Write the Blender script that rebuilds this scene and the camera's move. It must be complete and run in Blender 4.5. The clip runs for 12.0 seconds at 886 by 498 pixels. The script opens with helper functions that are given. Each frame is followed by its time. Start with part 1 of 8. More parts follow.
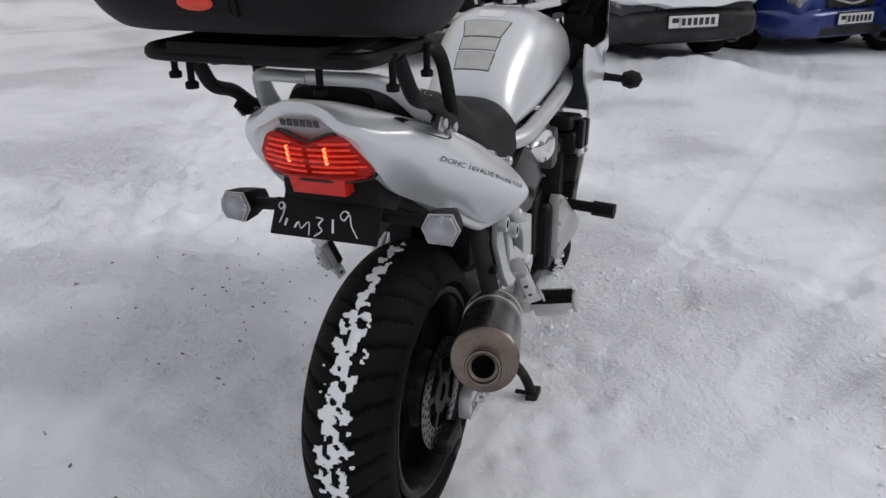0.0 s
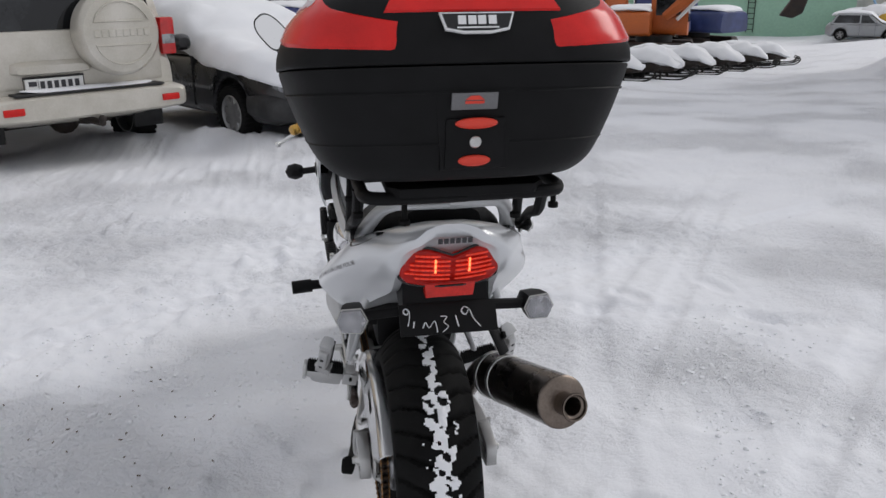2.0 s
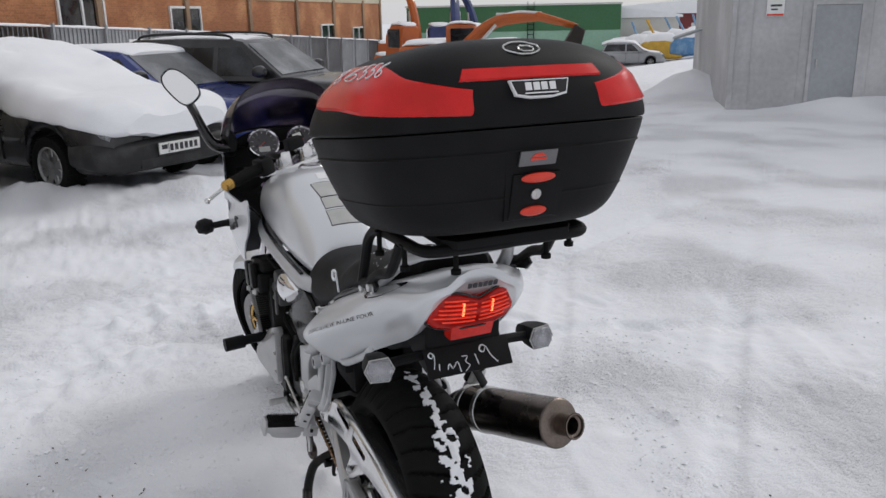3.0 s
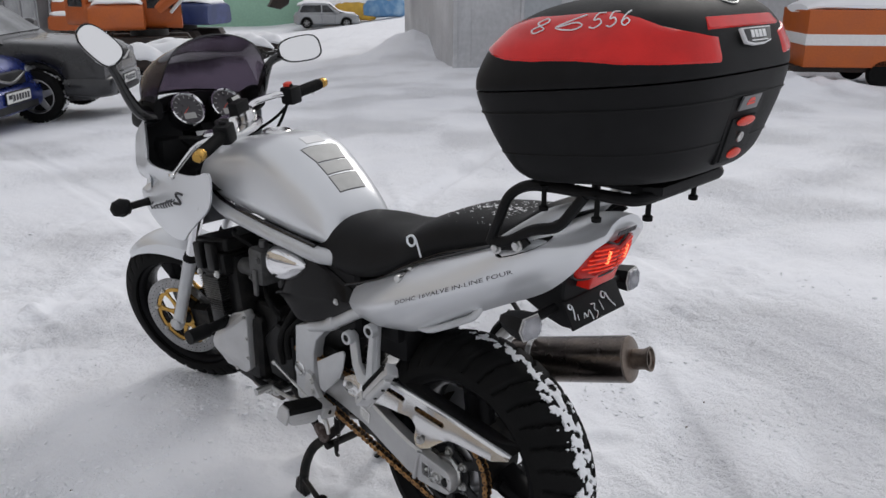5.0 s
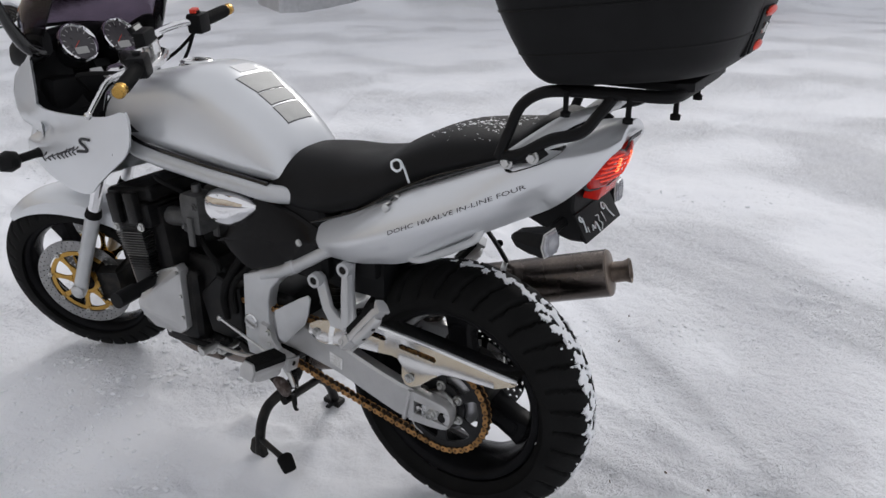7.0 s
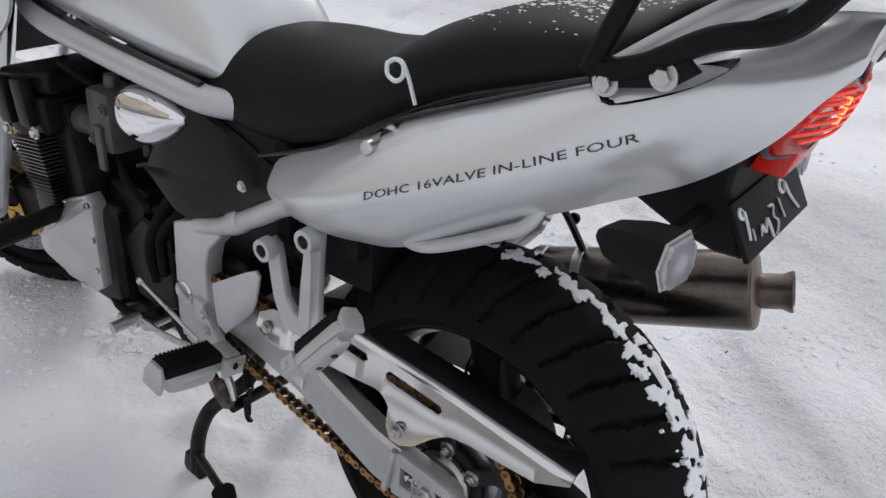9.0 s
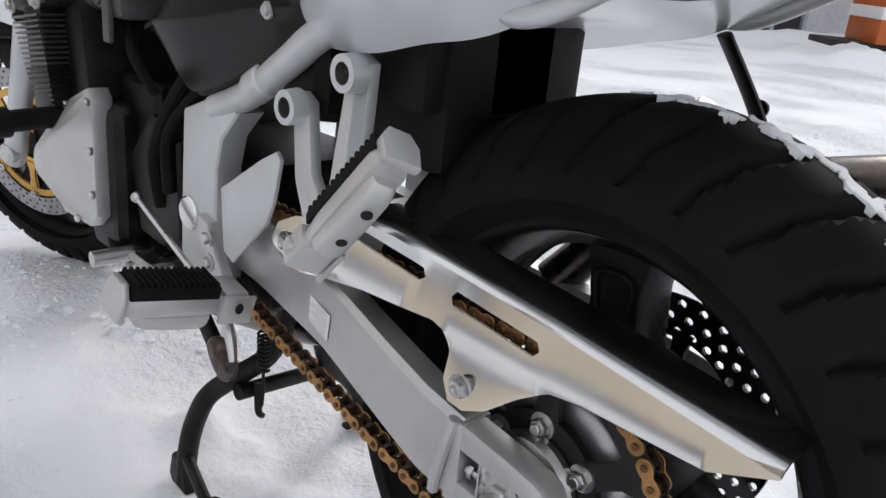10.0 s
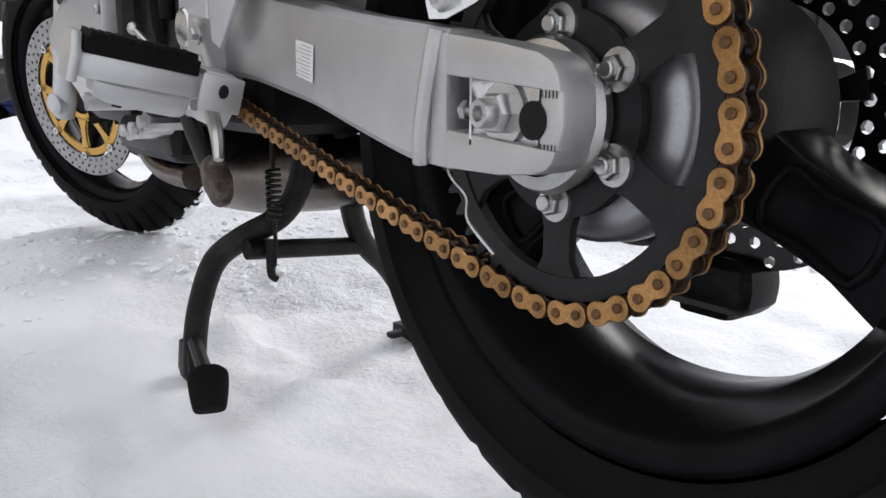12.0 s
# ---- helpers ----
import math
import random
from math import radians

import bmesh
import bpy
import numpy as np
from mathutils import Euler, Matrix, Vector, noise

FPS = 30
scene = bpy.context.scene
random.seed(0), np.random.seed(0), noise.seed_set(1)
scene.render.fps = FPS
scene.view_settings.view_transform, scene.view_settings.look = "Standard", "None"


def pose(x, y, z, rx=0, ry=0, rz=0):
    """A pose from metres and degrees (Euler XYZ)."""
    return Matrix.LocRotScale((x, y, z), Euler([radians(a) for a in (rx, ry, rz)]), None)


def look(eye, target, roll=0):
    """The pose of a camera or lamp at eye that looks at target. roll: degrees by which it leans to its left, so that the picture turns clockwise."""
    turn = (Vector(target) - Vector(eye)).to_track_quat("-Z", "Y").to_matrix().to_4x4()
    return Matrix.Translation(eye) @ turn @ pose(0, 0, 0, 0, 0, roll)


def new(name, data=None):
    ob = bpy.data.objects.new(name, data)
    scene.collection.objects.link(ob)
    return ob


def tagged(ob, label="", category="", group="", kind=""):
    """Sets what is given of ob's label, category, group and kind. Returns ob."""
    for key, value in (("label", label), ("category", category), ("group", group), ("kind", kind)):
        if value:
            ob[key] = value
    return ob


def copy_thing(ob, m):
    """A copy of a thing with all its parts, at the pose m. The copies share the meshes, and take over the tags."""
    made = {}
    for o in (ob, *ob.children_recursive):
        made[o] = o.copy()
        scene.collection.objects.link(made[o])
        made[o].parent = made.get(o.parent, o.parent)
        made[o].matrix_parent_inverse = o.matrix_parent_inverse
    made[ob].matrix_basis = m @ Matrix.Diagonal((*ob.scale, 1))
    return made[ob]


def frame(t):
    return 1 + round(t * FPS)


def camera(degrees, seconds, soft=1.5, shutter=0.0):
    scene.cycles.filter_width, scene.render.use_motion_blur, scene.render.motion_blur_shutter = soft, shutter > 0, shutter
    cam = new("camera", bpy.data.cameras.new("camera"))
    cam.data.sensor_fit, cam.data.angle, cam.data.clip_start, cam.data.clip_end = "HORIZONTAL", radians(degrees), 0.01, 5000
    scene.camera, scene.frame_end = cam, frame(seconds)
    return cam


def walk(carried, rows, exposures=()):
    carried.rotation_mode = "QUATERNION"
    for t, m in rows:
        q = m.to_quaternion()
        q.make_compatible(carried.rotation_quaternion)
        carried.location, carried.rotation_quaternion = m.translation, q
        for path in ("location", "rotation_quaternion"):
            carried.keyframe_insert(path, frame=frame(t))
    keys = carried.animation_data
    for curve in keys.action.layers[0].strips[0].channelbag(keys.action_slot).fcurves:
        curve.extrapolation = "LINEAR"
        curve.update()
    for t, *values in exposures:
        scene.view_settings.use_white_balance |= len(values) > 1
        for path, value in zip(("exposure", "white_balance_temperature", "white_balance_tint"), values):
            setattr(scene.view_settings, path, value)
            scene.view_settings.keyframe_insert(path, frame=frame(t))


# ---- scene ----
cam = camera(57.5, 12.0)
PATH = [
    (0, (0.594, -1.394, 1.3), (-0.027, 0.342, 0.526), -0.6),
    (0.5, (0.408, -1.487, 1.316), (0.001, 0.31, 0.536), -1.7),
    (1, (0.172, -1.657, 1.356), (0.025, 0.187, 0.596), -1.5),
    (1.5, (-0.038, -1.744, 1.408), (0.039, 0.13, 0.715), -0.4),
    (2, (-0.258, -1.73, 1.456), (0.07, 0.141, 0.829), -0.4),
    (2.5, (-0.484, -1.736, 1.495), (0.09, 0.086, 0.905), -0.4),
    (3, (-0.673, -1.686, 1.515), (0.115, 0.066, 0.958), -1.1),
    (3.2, (-0.733, -1.655, 1.509), (0.116, 0.077, 0.982), -1.6),
    (4.8, (-1.316, -1.239, 1.508), (0.005, 0.124, 0.878), 0.3),
    (5, (-1.357, -1.168, 1.499), (0.005, 0.146, 0.851), 0.2),
    (5.5, (-1.478, -1.022, 1.489), (-0.013, 0.15, 0.795), 0.4),
    (6, (-1.544, -0.937, 1.475), (-0.008, 0.11, 0.739), -0.0),
    (6.5, (-1.558, -0.91, 1.46), (0.011, 0.064, 0.693), -0.6),
    (6.7, (-1.551, -0.883, 1.439), (0.038, 0.067, 0.681), -0.2),
    (8.3, (-1.081, -0.62, 1.288), (0.432, 0.377, 0.442), 2.1),
    (8.5, (-1.018, -0.584, 1.266), (0.477, 0.411, 0.385), 2.5),
    (9, (-0.832, -0.496, 1.179), (0.582, 0.556, 0.234), 3.8),
    (9.5, (-0.688, -0.41, 1.02), (0.653, 0.756, 0.101), 3.7),
    (10, (-0.611, -0.338, 0.759), (0.737, 0.97, 0.073), 5.6),
    (10.5, (-0.547, -0.293, 0.557), (0.819, 1.069, 0.028), 4.3),
    (11, (-0.502, -0.306, 0.422), (0.819, 1.133, -0.007), 2.0),
    (11.5, (-0.477, -0.327, 0.367), (0.753, 1.194, -0.05), 0.1),
    (12, (-0.468, -0.348, 0.363), (0.707, 1.218, -0.047), 0.4),
]
# the film camera opens up a little towards the end
EXPOSURES = [(0, 0.02), (1.5, 0.08), (5.5, 0.2), (8.3, 0.3), (9.0, 0.34), (9.5, 0.48), (10, 0.72), (10.5, 0.64), (11, 0.78), (12, 0.86)]
walk(cam, [(t, look(eye, target, roll)) for t, eye, target, roll in PATH], EXPOSURES)

# Light and sky
world = bpy.data.worlds.new("overcast_sky")
scene.world = world
world.use_nodes = True
wn, wl = world.node_tree.nodes, world.node_tree.links
SUN_EL, SUN_ROT = radians(34), radians(75)
sky = wn.new("ShaderNodeTexSky")
sky.sky_type, sky.sun_disc, sky.sun_elevation, sky.sun_rotation = "NISHITA", False, SUN_EL, SUN_ROT
# a closed cloud cover hides most of the clear sky's colour
cloud = wn.new("ShaderNodeMix")
cloud.data_type = "RGBA"
cloud.inputs[0].default_value = 0.92
cloud.inputs[7].default_value = (6.6, 6.65, 7.0, 1)
wl.new(sky.outputs["Color"], cloud.inputs[6])
wl.new(cloud.outputs[2], wn["Background"].inputs["Color"])
wn["Background"].inputs["Strength"].default_value = 0.088
sun = new("sun", bpy.data.lights.new("sun", "SUN"))
sun.data.energy, sun.data.angle, sun.data.color = 0.95, radians(28), (1.0, 0.97, 0.94)
sun.matrix_basis = look((20 * math.sin(SUN_ROT) * math.cos(SUN_EL), 20 * math.cos(SUN_ROT) * math.cos(SUN_EL), 20 * math.sin(SUN_EL)), (0, 0, 0))


# Mesh helpers
def part(name, bm, material, parent=None, label="", angle=35):
    """Links a bmesh as one mesh object under a thing or a part."""
    me = bpy.data.meshes.new(name)
    bmesh.ops.recalc_face_normals(bm, faces=bm.faces)
    bm.to_mesh(me)
    bm.free()
    if material:
        me.materials.append(material)
    me.shade_smooth()
    me.set_sharp_from_angle(angle=radians(angle))
    ob = new(name, me)
    if parent:
        ob.parent = parent
    if label:
        tagged(ob, label)
    return ob


def again(ob, m):
    """Another object on the same mesh, under the same parent, at the pose m."""
    o = new(ob.name.split(".")[0], ob.data)
    o.parent, o.matrix_basis = ob.parent, m
    for key in ("label", "category"):
        if ob.get(key):
            o[key] = ob[key]
    return o


def thing(name, label, category, m=None, group=""):
    ob = new(name)
    ob.empty_display_size = 0.1
    if m:
        ob.matrix_basis = m
    return tagged(ob, label, category, group)


def merged(*bms):
    out = bmesh.new()
    for b in bms:
        me = bpy.data.meshes.new("tmp")
        b.to_mesh(me)
        b.free()
        out.from_mesh(me)
        bpy.data.meshes.remove(me)
    return out


def moved(bm, m):
    bmesh.ops.transform(bm, matrix=m, verts=bm.verts)
    return bm


def block(x0, x1, y0, y1, z0, z1, bevel=0.0, seg=2):
    bm = bmesh.new()
    bmesh.ops.create_cube(bm, size=1)
    for v in bm.verts:
        v.co = Vector((x0 + (v.co.x + 0.5) * (x1 - x0), y0 + (v.co.y + 0.5) * (y1 - y0), z0 + (v.co.z + 0.5) * (z1 - z0)))
    if bevel:
        bmesh.ops.bevel(bm, geom=bm.edges[:], offset=bevel, segments=seg, affect="EDGES", profile=0.6)
    return bm


def smooth_line(pts, steps=6, closed=False):
    """Points of a Catmull-Rom curve through pts."""
    p = [Vector(q) for q in pts]
    n, out = len(p), []
    for i in range(n if closed else n - 1):
        a, b = p[i], p[(i + 1) % n]
        a0 = p[i - 1] if (closed or i) else a
        b1 = p[(i + 2) % n] if (closed or i + 2 < n) else b
        for k in range(steps):
            t = k / steps
            out.append(0.5 * (2 * a + (b - a0) * t + (2 * a0 - 5 * a + 4 * b - b1) * t * t + (3 * a - a0 - 3 * b + b1) * t**3))
    if not closed:
        out.append(p[-1])
    return out


def tube(pts, r, n=10, steps=6, closed=False, flat=1.0, cap=True):
    """A round bar along a smooth line; r a number or one per point."""
    line = smooth_line(pts, steps, closed) if steps > 1 else [Vector(q) for q in pts]
    m = len(line)
    radii = [r] * m if not isinstance(r, (list, tuple)) else [float(q) for q in np.interp(np.linspace(0, len(r) - 1, m), range(len(r)), r)]
    bm, rings, side = bmesh.new(), [], None
    for i, c in enumerate(line):
        d = (line[(i + 1) % m] - line[i - 1]) if closed else (line[min(i + 1, m - 1)] - line[max(i - 1, 0)])
        d.normalize()
        if side is None:
            side = d.orthogonal().normalized()
        side = (side - d * side.dot(d)).normalized()
        up = d.cross(side)
        rings.append([bm.verts.new(c + radii[i] * (math.cos(a) * side + flat * math.sin(a) * up)) for a in (2 * math.pi * k / n for k in range(n))])
    for i in range(m if closed else m - 1):
        a, b = rings[i], rings[(i + 1) % m]
        for k in range(n):
            bm.faces.new((a[k], a[(k + 1) % n], b[(k + 1) % n], b[k]))
    if cap and not closed:
        bm.faces.new(rings[0][::-1])
        bm.faces.new(rings[-1])
    return bm


def lathe(profile, axis="x", centre=(0, 0, 0), n=48, closed=False):
    """Turns (radius, along) points about an axis."""
    bm, rings = bmesh.new(), []
    for k in range(n):
        a = 2 * math.pi * k / n
        c, s = math.cos(a), math.sin(a)
        ring = []
        for r, h in profile:
            v = {"x": (h, r * c, r * s), "y": (r * c, h, r * s), "z": (r * c, r * s, h)}[axis]
            ring.append(bm.verts.new(Vector(centre) + Vector(v)))
        rings.append(ring)
    m = len(profile)
    for k in range(n):
        a, b = rings[k], rings[(k + 1) % n]
        for i in range(m if closed else m - 1):
            j = (i + 1) % m
            bm.faces.new((a[i], a[j], b[j], b[i]))
    bmesh.ops.remove_doubles(bm, verts=bm.verts, dist=1e-6)
    return bm


def prism(outline, a, b, axis="x", bevel=0.0, seg=2, smooth=0):
    """A plate with an outline in the other two axes, from a to b along an axis. a, b may be functions of the outline point."""
    pts = [tuple(q) for q in smooth_line([(u, v, 0) for u, v in outline], smooth, True)] if smooth else outline
    bm, lo, hi = bmesh.new(), [], []

    def at(u, v, w):
        return {"x": (w, u, v), "y": (u, w, v), "z": (u, v, w)}[axis]

    for q in pts:
        u, v = q[0], q[1]
        lo.append(bm.verts.new(at(u, v, a(u, v) if callable(a) else a)))
        hi.append(bm.verts.new(at(u, v, b(u, v) if callable(b) else b)))
    n = len(lo)
    f0, f1 = bm.faces.new(lo[::-1]), bm.faces.new(hi)
    for k in range(n):
        bm.faces.new((lo[k], lo[(k + 1) % n], hi[(k + 1) % n], hi[k]))
    bmesh.ops.recalc_face_normals(bm, faces=bm.faces)
    if bevel:
        edges = [e for f in (f0, f1) for e in f.edges]
        bmesh.ops.bevel(bm, geom=edges, offset=bevel, segments=seg, affect="EDGES", profile=0.6)
    return bm


def skin(rings, caps=True, closed=True):
    bm = bmesh.new()
    vs = [[bm.verts.new(p) for p in ring] for ring in rings]
    n = len(vs[0])
    for a, b in zip(vs, vs[1:]):
        for k in range(n if closed else n - 1):
            bm.faces.new((a[k], a[(k + 1) % n], b[(k + 1) % n], b[k]))
    if caps:
        bm.faces.new(vs[0][::-1])
        bm.faces.new(vs[-1])
    return bm


def curve(keys, steps=6):
    """Rows of numbers, smoothed along their first column's order."""
    k = np.array(keys, float)
    out = []
    for i in range(len(k) - 1):
        a, b = k[i], k[i + 1]
        a0, b1 = k[max(i - 1, 0)], k[min(i + 2, len(k) - 1)]
        for s in range(steps):
            t = s / steps
            out.append(0.5 * (2 * a + (b - a0) * t + (2 * a0 - 5 * a + 4 * b - b1) * t * t + (3 * a - a0 - 3 * b + b1) * t**3))
    out.append(k[-1])
    return out


def hull(rows, axis="y", p=2.6, n=32, steps=5, cx=0.0):
    """A rounded body along an axis. Rows for y: y, bottom, top, half width low, half width high.
    Rows for z: z, y back, y front, half width back, half width front."""
    rings = []
    for h, lo, hi, w0, w1 in curve(rows, steps):
        ring = []
        for k in range(n):
            a = 2 * math.pi * k / n
            c, s = math.cos(a), math.sin(a)
            u = math.copysign(abs(c) ** (2 / p), c)
            v = math.copysign(abs(s) ** (2 / p), s)
            w = w0 + (w1 - w0) * (v + 1) / 2
            q = (lo + hi) / 2 + v * (hi - lo) / 2
            ring.append((cx + u * w, h, q) if axis == "y" else (cx + u * w, q, h))
        rings.append(ring)
    return skin(rings)


def ball(c, r, sx=1, sy=1, sz=1, n=16):
    bm = bmesh.new()
    bmesh.ops.create_uvsphere(bm, u_segments=n, v_segments=max(n // 2, 6), radius=r)
    return moved(bm, Matrix.Translation(c) @ Matrix.Diagonal((sx, sy, sz, 1)))


def rod(a, b, r, n=10, r2=None):
    """A straight round bar from a to b."""
    return tube([a, b], [r, r2 if r2 is not None else r], n, 1)


def bolt(c, r, h, axis="x", sign=-1, washer=True):
    """A hexagonal head on a washer, standing out along an axis."""
    prof = [(0, h), (r * 0.85, h), (r, h * 0.8), (r, h * 0.25)]
    b = lathe([(q, sign * d) for q, d in prof], axis, c, 6)
    if washer:
        b = merged(b, lathe([(0, sign * h * 0.28), (r * 1.45, sign * h * 0.25), (r * 1.5, 0), (r * 1.5, -sign * 0.002)], axis, c, 16))
    return b


def words(text, size, m, material, name="lettering", parent=None, label="", thick=0.0004, shear=0.0, stretch=1.0):
    """Raised lettering as a mesh, centred on m, reading along m's x with its up along m's y."""
    cu = bpy.data.curves.new("tmp", "FONT")
    cu.body, cu.size, cu.extrude, cu.shear, cu.align_x, cu.align_y, cu.resolution_u = text, size, thick, shear, "CENTER", "CENTER", 2
    tmp = new("tmp", cu)
    deps = bpy.context.evaluated_depsgraph_get()
    me = bpy.data.meshes.new_from_object(tmp.evaluated_get(deps))
    bpy.data.objects.remove(tmp)
    bm = bmesh.new()
    bm.from_mesh(me)
    bpy.data.meshes.remove(me)
    moved(bm, m @ Matrix.Diagonal((stretch, 1, 1, 1)))
    return part(name, bm, material, parent, label)


# Materials
def surface(name, color, rough=0.5, metal=0.0, vary=0.12, scale=12.0, fine=120.0, bump=0.1, rough_vary=0.1, second=None, mix=(0.45, 0.7),
            coat=0.0, spec=0.5, bump_size=0.002, emit=None, clear=0.0, streak=(1, 1, 1), island=False, ior=1.5):
    m = bpy.data.materials.new(name)
    m.use_nodes = True
    n, l = m.node_tree.nodes, m.node_tree.links
    b = n["Principled BSDF"]
    tc, mp = n.new("ShaderNodeTexCoord"), n.new("ShaderNodeMapping")
    mp.inputs["Scale"].default_value = streak
    l.new(tc.outputs["Object"], mp.inputs["Vector"])
    big, small = n.new("ShaderNodeTexNoise"), n.new("ShaderNodeTexNoise")
    for node, sc, det in ((big, scale, 5), (small, fine, 3)):
        node.inputs["Scale"].default_value, node.inputs["Detail"].default_value = sc, det
        l.new(mp.outputs["Vector"], node.inputs["Vector"])
    c = Vector(color)
    ramp = n.new("ShaderNodeValToRGB")
    ramp.color_ramp.elements[0].position, ramp.color_ramp.elements[1].position = mix if second else (0.3, 0.7)
    ramp.color_ramp.elements[0].color = (*(c * (1 - vary)), 1)
    ramp.color_ramp.elements[1].color = (*(Vector(second) if second else c * (1 + vary)), 1)
    l.new(big.outputs["Fac"], ramp.inputs["Fac"])
    grain = n.new("ShaderNodeMix")
    grain.data_type, grain.blend_type = "RGBA", "OVERLAY"
    grain.inputs[0].default_value = min(0.9, vary * 1.5)
    l.new(ramp.outputs["Color"], grain.inputs[6])
    l.new(small.outputs["Fac"], grain.inputs[7])
    col = grain.outputs[2]
    if island:
        info, hsv = n.new("ShaderNodeObjectInfo"), n.new("ShaderNodeHueSaturation")
        rng = n.new("ShaderNodeMapRange")
        rng.inputs["To Min"].default_value, rng.inputs["To Max"].default_value = 0.75, 1.2
        l.new(info.outputs["Random"], rng.inputs["Value"])
        l.new(rng.outputs["Result"], hsv.inputs["Value"])
        l.new(col, hsv.inputs["Color"])
        col = hsv.outputs["Color"]
    l.new(col, b.inputs["Base Color"])
    rr = n.new("ShaderNodeMapRange")
    rr.inputs["To Min"].default_value, rr.inputs["To Max"].default_value = max(0.02, rough - rough_vary), min(1, rough + rough_vary)
    l.new(big.outputs["Fac"], rr.inputs["Value"])
    l.new(rr.outputs["Result"], b.inputs["Roughness"])
    b.inputs["Metallic"].default_value = metal
    b.inputs["Coat Weight"].default_value = coat
    b.inputs["IOR"].default_value = ior
    b.inputs["Specular IOR Level"].default_value = spec
    if clear:
        b.inputs["Transmission Weight"].default_value = clear
    if bump:
        bp = n.new("ShaderNodeBump")
        bp.inputs["Strength"].default_value, bp.inputs["Distance"].default_value = bump, bump_size
        l.new(small.outputs["Fac"], bp.inputs["Height"])
        l.new(bp.outputs["Normal"], b.inputs["Normal"])
    if emit:
        b.inputs["Emission Color"].default_value = (*emit[:3], 1)
        b.inputs["Emission Strength"].default_value = emit[3]
    return m


SILVER = surface("silver_paint", (0.7, 0.715, 0.735), 0.33, 0.42, 0.03, 3, 900, 0.03, 0.015, coat=0.5, bump_size=0.0003)
SILVER_FRAME = surface("frame_silver", (0.54, 0.55, 0.56), 0.42, 0.4, 0.08, 14, 700, 0.05, 0.08, bump_size=0.0003)
MATT_ALU = surface("cast_aluminium", (0.57, 0.57, 0.57), 0.48, 0.85, 0.08, 18, 500, 0.12, 0.1, bump_size=0.0006)
POLISHED = surface("polished_alloy", (0.72, 0.72, 0.72), 0.2, 1.0, 0.06, 10, 300, 0.03, 0.08, bump_size=0.0003)
CHROME = surface("chrome", (0.82, 0.82, 0.83), 0.06, 1.0, 0.03, 8, 200, 0.0, 0.03)
STEEL = surface("zinc_steel", (0.55, 0.55, 0.54), 0.32, 1.0, 0.15, 40, 400, 0.05, 0.12, bump_size=0.0003)
EXHAUST = surface("heat_tinted_steel", (0.14, 0.12, 0.11), 0.27, 1.0, 0.25, 5, 200, 0.04, 0.1, second=(0.21, 0.175, 0.15), bump_size=0.0003)
SOOT = surface("exhaust_end_steel", (0.2, 0.165, 0.14), 0.42, 1.0, 0.2, 20, 200, 0.05, 0.1)
BLACK = surface("textured_black_plastic", (0.006, 0.006, 0.0065), 0.55, 0.0, 0.3, 20, 1100, 0.35, 0.08, spec=0.16, bump_size=0.0005)
GLOSS = surface("gloss_black_plastic", (0.006, 0.006, 0.0065), 0.18, 0.0, 0.2, 8, 500, 0.02, 0.06)
VINYL = surface("seat_vinyl", (0.007, 0.007, 0.0075), 0.58, 0.0, 0.3, 10, 1500, 0.4, 0.08, spec=0.17, bump_size=0.0004)
RUBBER = surface("tyre_rubber", (0.007, 0.007, 0.007), 0.72, 0.0, 0.35, 14, 500, 0.3, 0.1, spec=0.1, bump_size=0.0006)
ENGINE = surface("engine_black", (0.007, 0.007, 0.0075), 0.4, 0.1, 0.4, 25, 300, 0.3, 0.12, second=(0.014, 0.013, 0.012), spec=0.2, bump_size=0.001)
WHEEL = surface("wheel_black", (0.008, 0.008, 0.009), 0.24, 0.0, 0.25, 15, 300, 0.04, 0.08, spec=0.06)
IRON = surface("dark_iron", (0.014, 0.014, 0.014), 0.5, 0.3, 0.4, 30, 300, 0.2, 0.12, second=(0.03, 0.026, 0.022), spec=0.3)
GOLD = surface("gold_anodised", (0.5, 0.3, 0.08), 0.25, 1.0, 0.12, 30, 300, 0.03, 0.06)
CHAIN = surface("gold_chain_plate", (0.43, 0.235, 0.09), 0.36, 0.9, 0.3, 60, 600, 0.12, 0.1, bump_size=0.0003, island=True)
CHAIN_DARK = surface("oily_chain", (0.05, 0.03, 0.018), 0.4, 0.6, 0.4, 60, 500, 0.2, 0.1)
PIN = surface("chain_pin", (0.16, 0.09, 0.045), 0.4, 0.8, 0.3, 60, 500, 0.1, 0.1)
RED = surface("red_reflector", (0.6, 0.012, 0.01), 0.2, 0.0, 0.12, 20, 600, 0.12, 0.05, coat=0.1, spec=0.3, bump_size=0.0008)
RED_PART = surface("red_plastic", (0.72, 0.05, 0.025), 0.35, 0.0, 0.08, 30, 300, 0.05, 0.06)
LAMP_RED = surface("tail_lamp_red", (0.34, 0.008, 0.006), 0.14, 0.0, 0.2, 30, 300, 0.2, 0.04, coat=0.0, spec=0.3, emit=(1.0, 0.03, 0.012, 0.03), bump_size=0.001)
BULB = surface("lit_bulb", (0.9, 0.2, 0.08), 0.3, 0.0, 0.05, emit=(1.0, 0.16, 0.05, 2.6))
LENS = surface("clear_lens", (0.62, 0.63, 0.66), 0.12, 0.0, 0.1, 60, 300, 0.3, 0.05, clear=0.75, bump_size=0.001, ior=1.4)
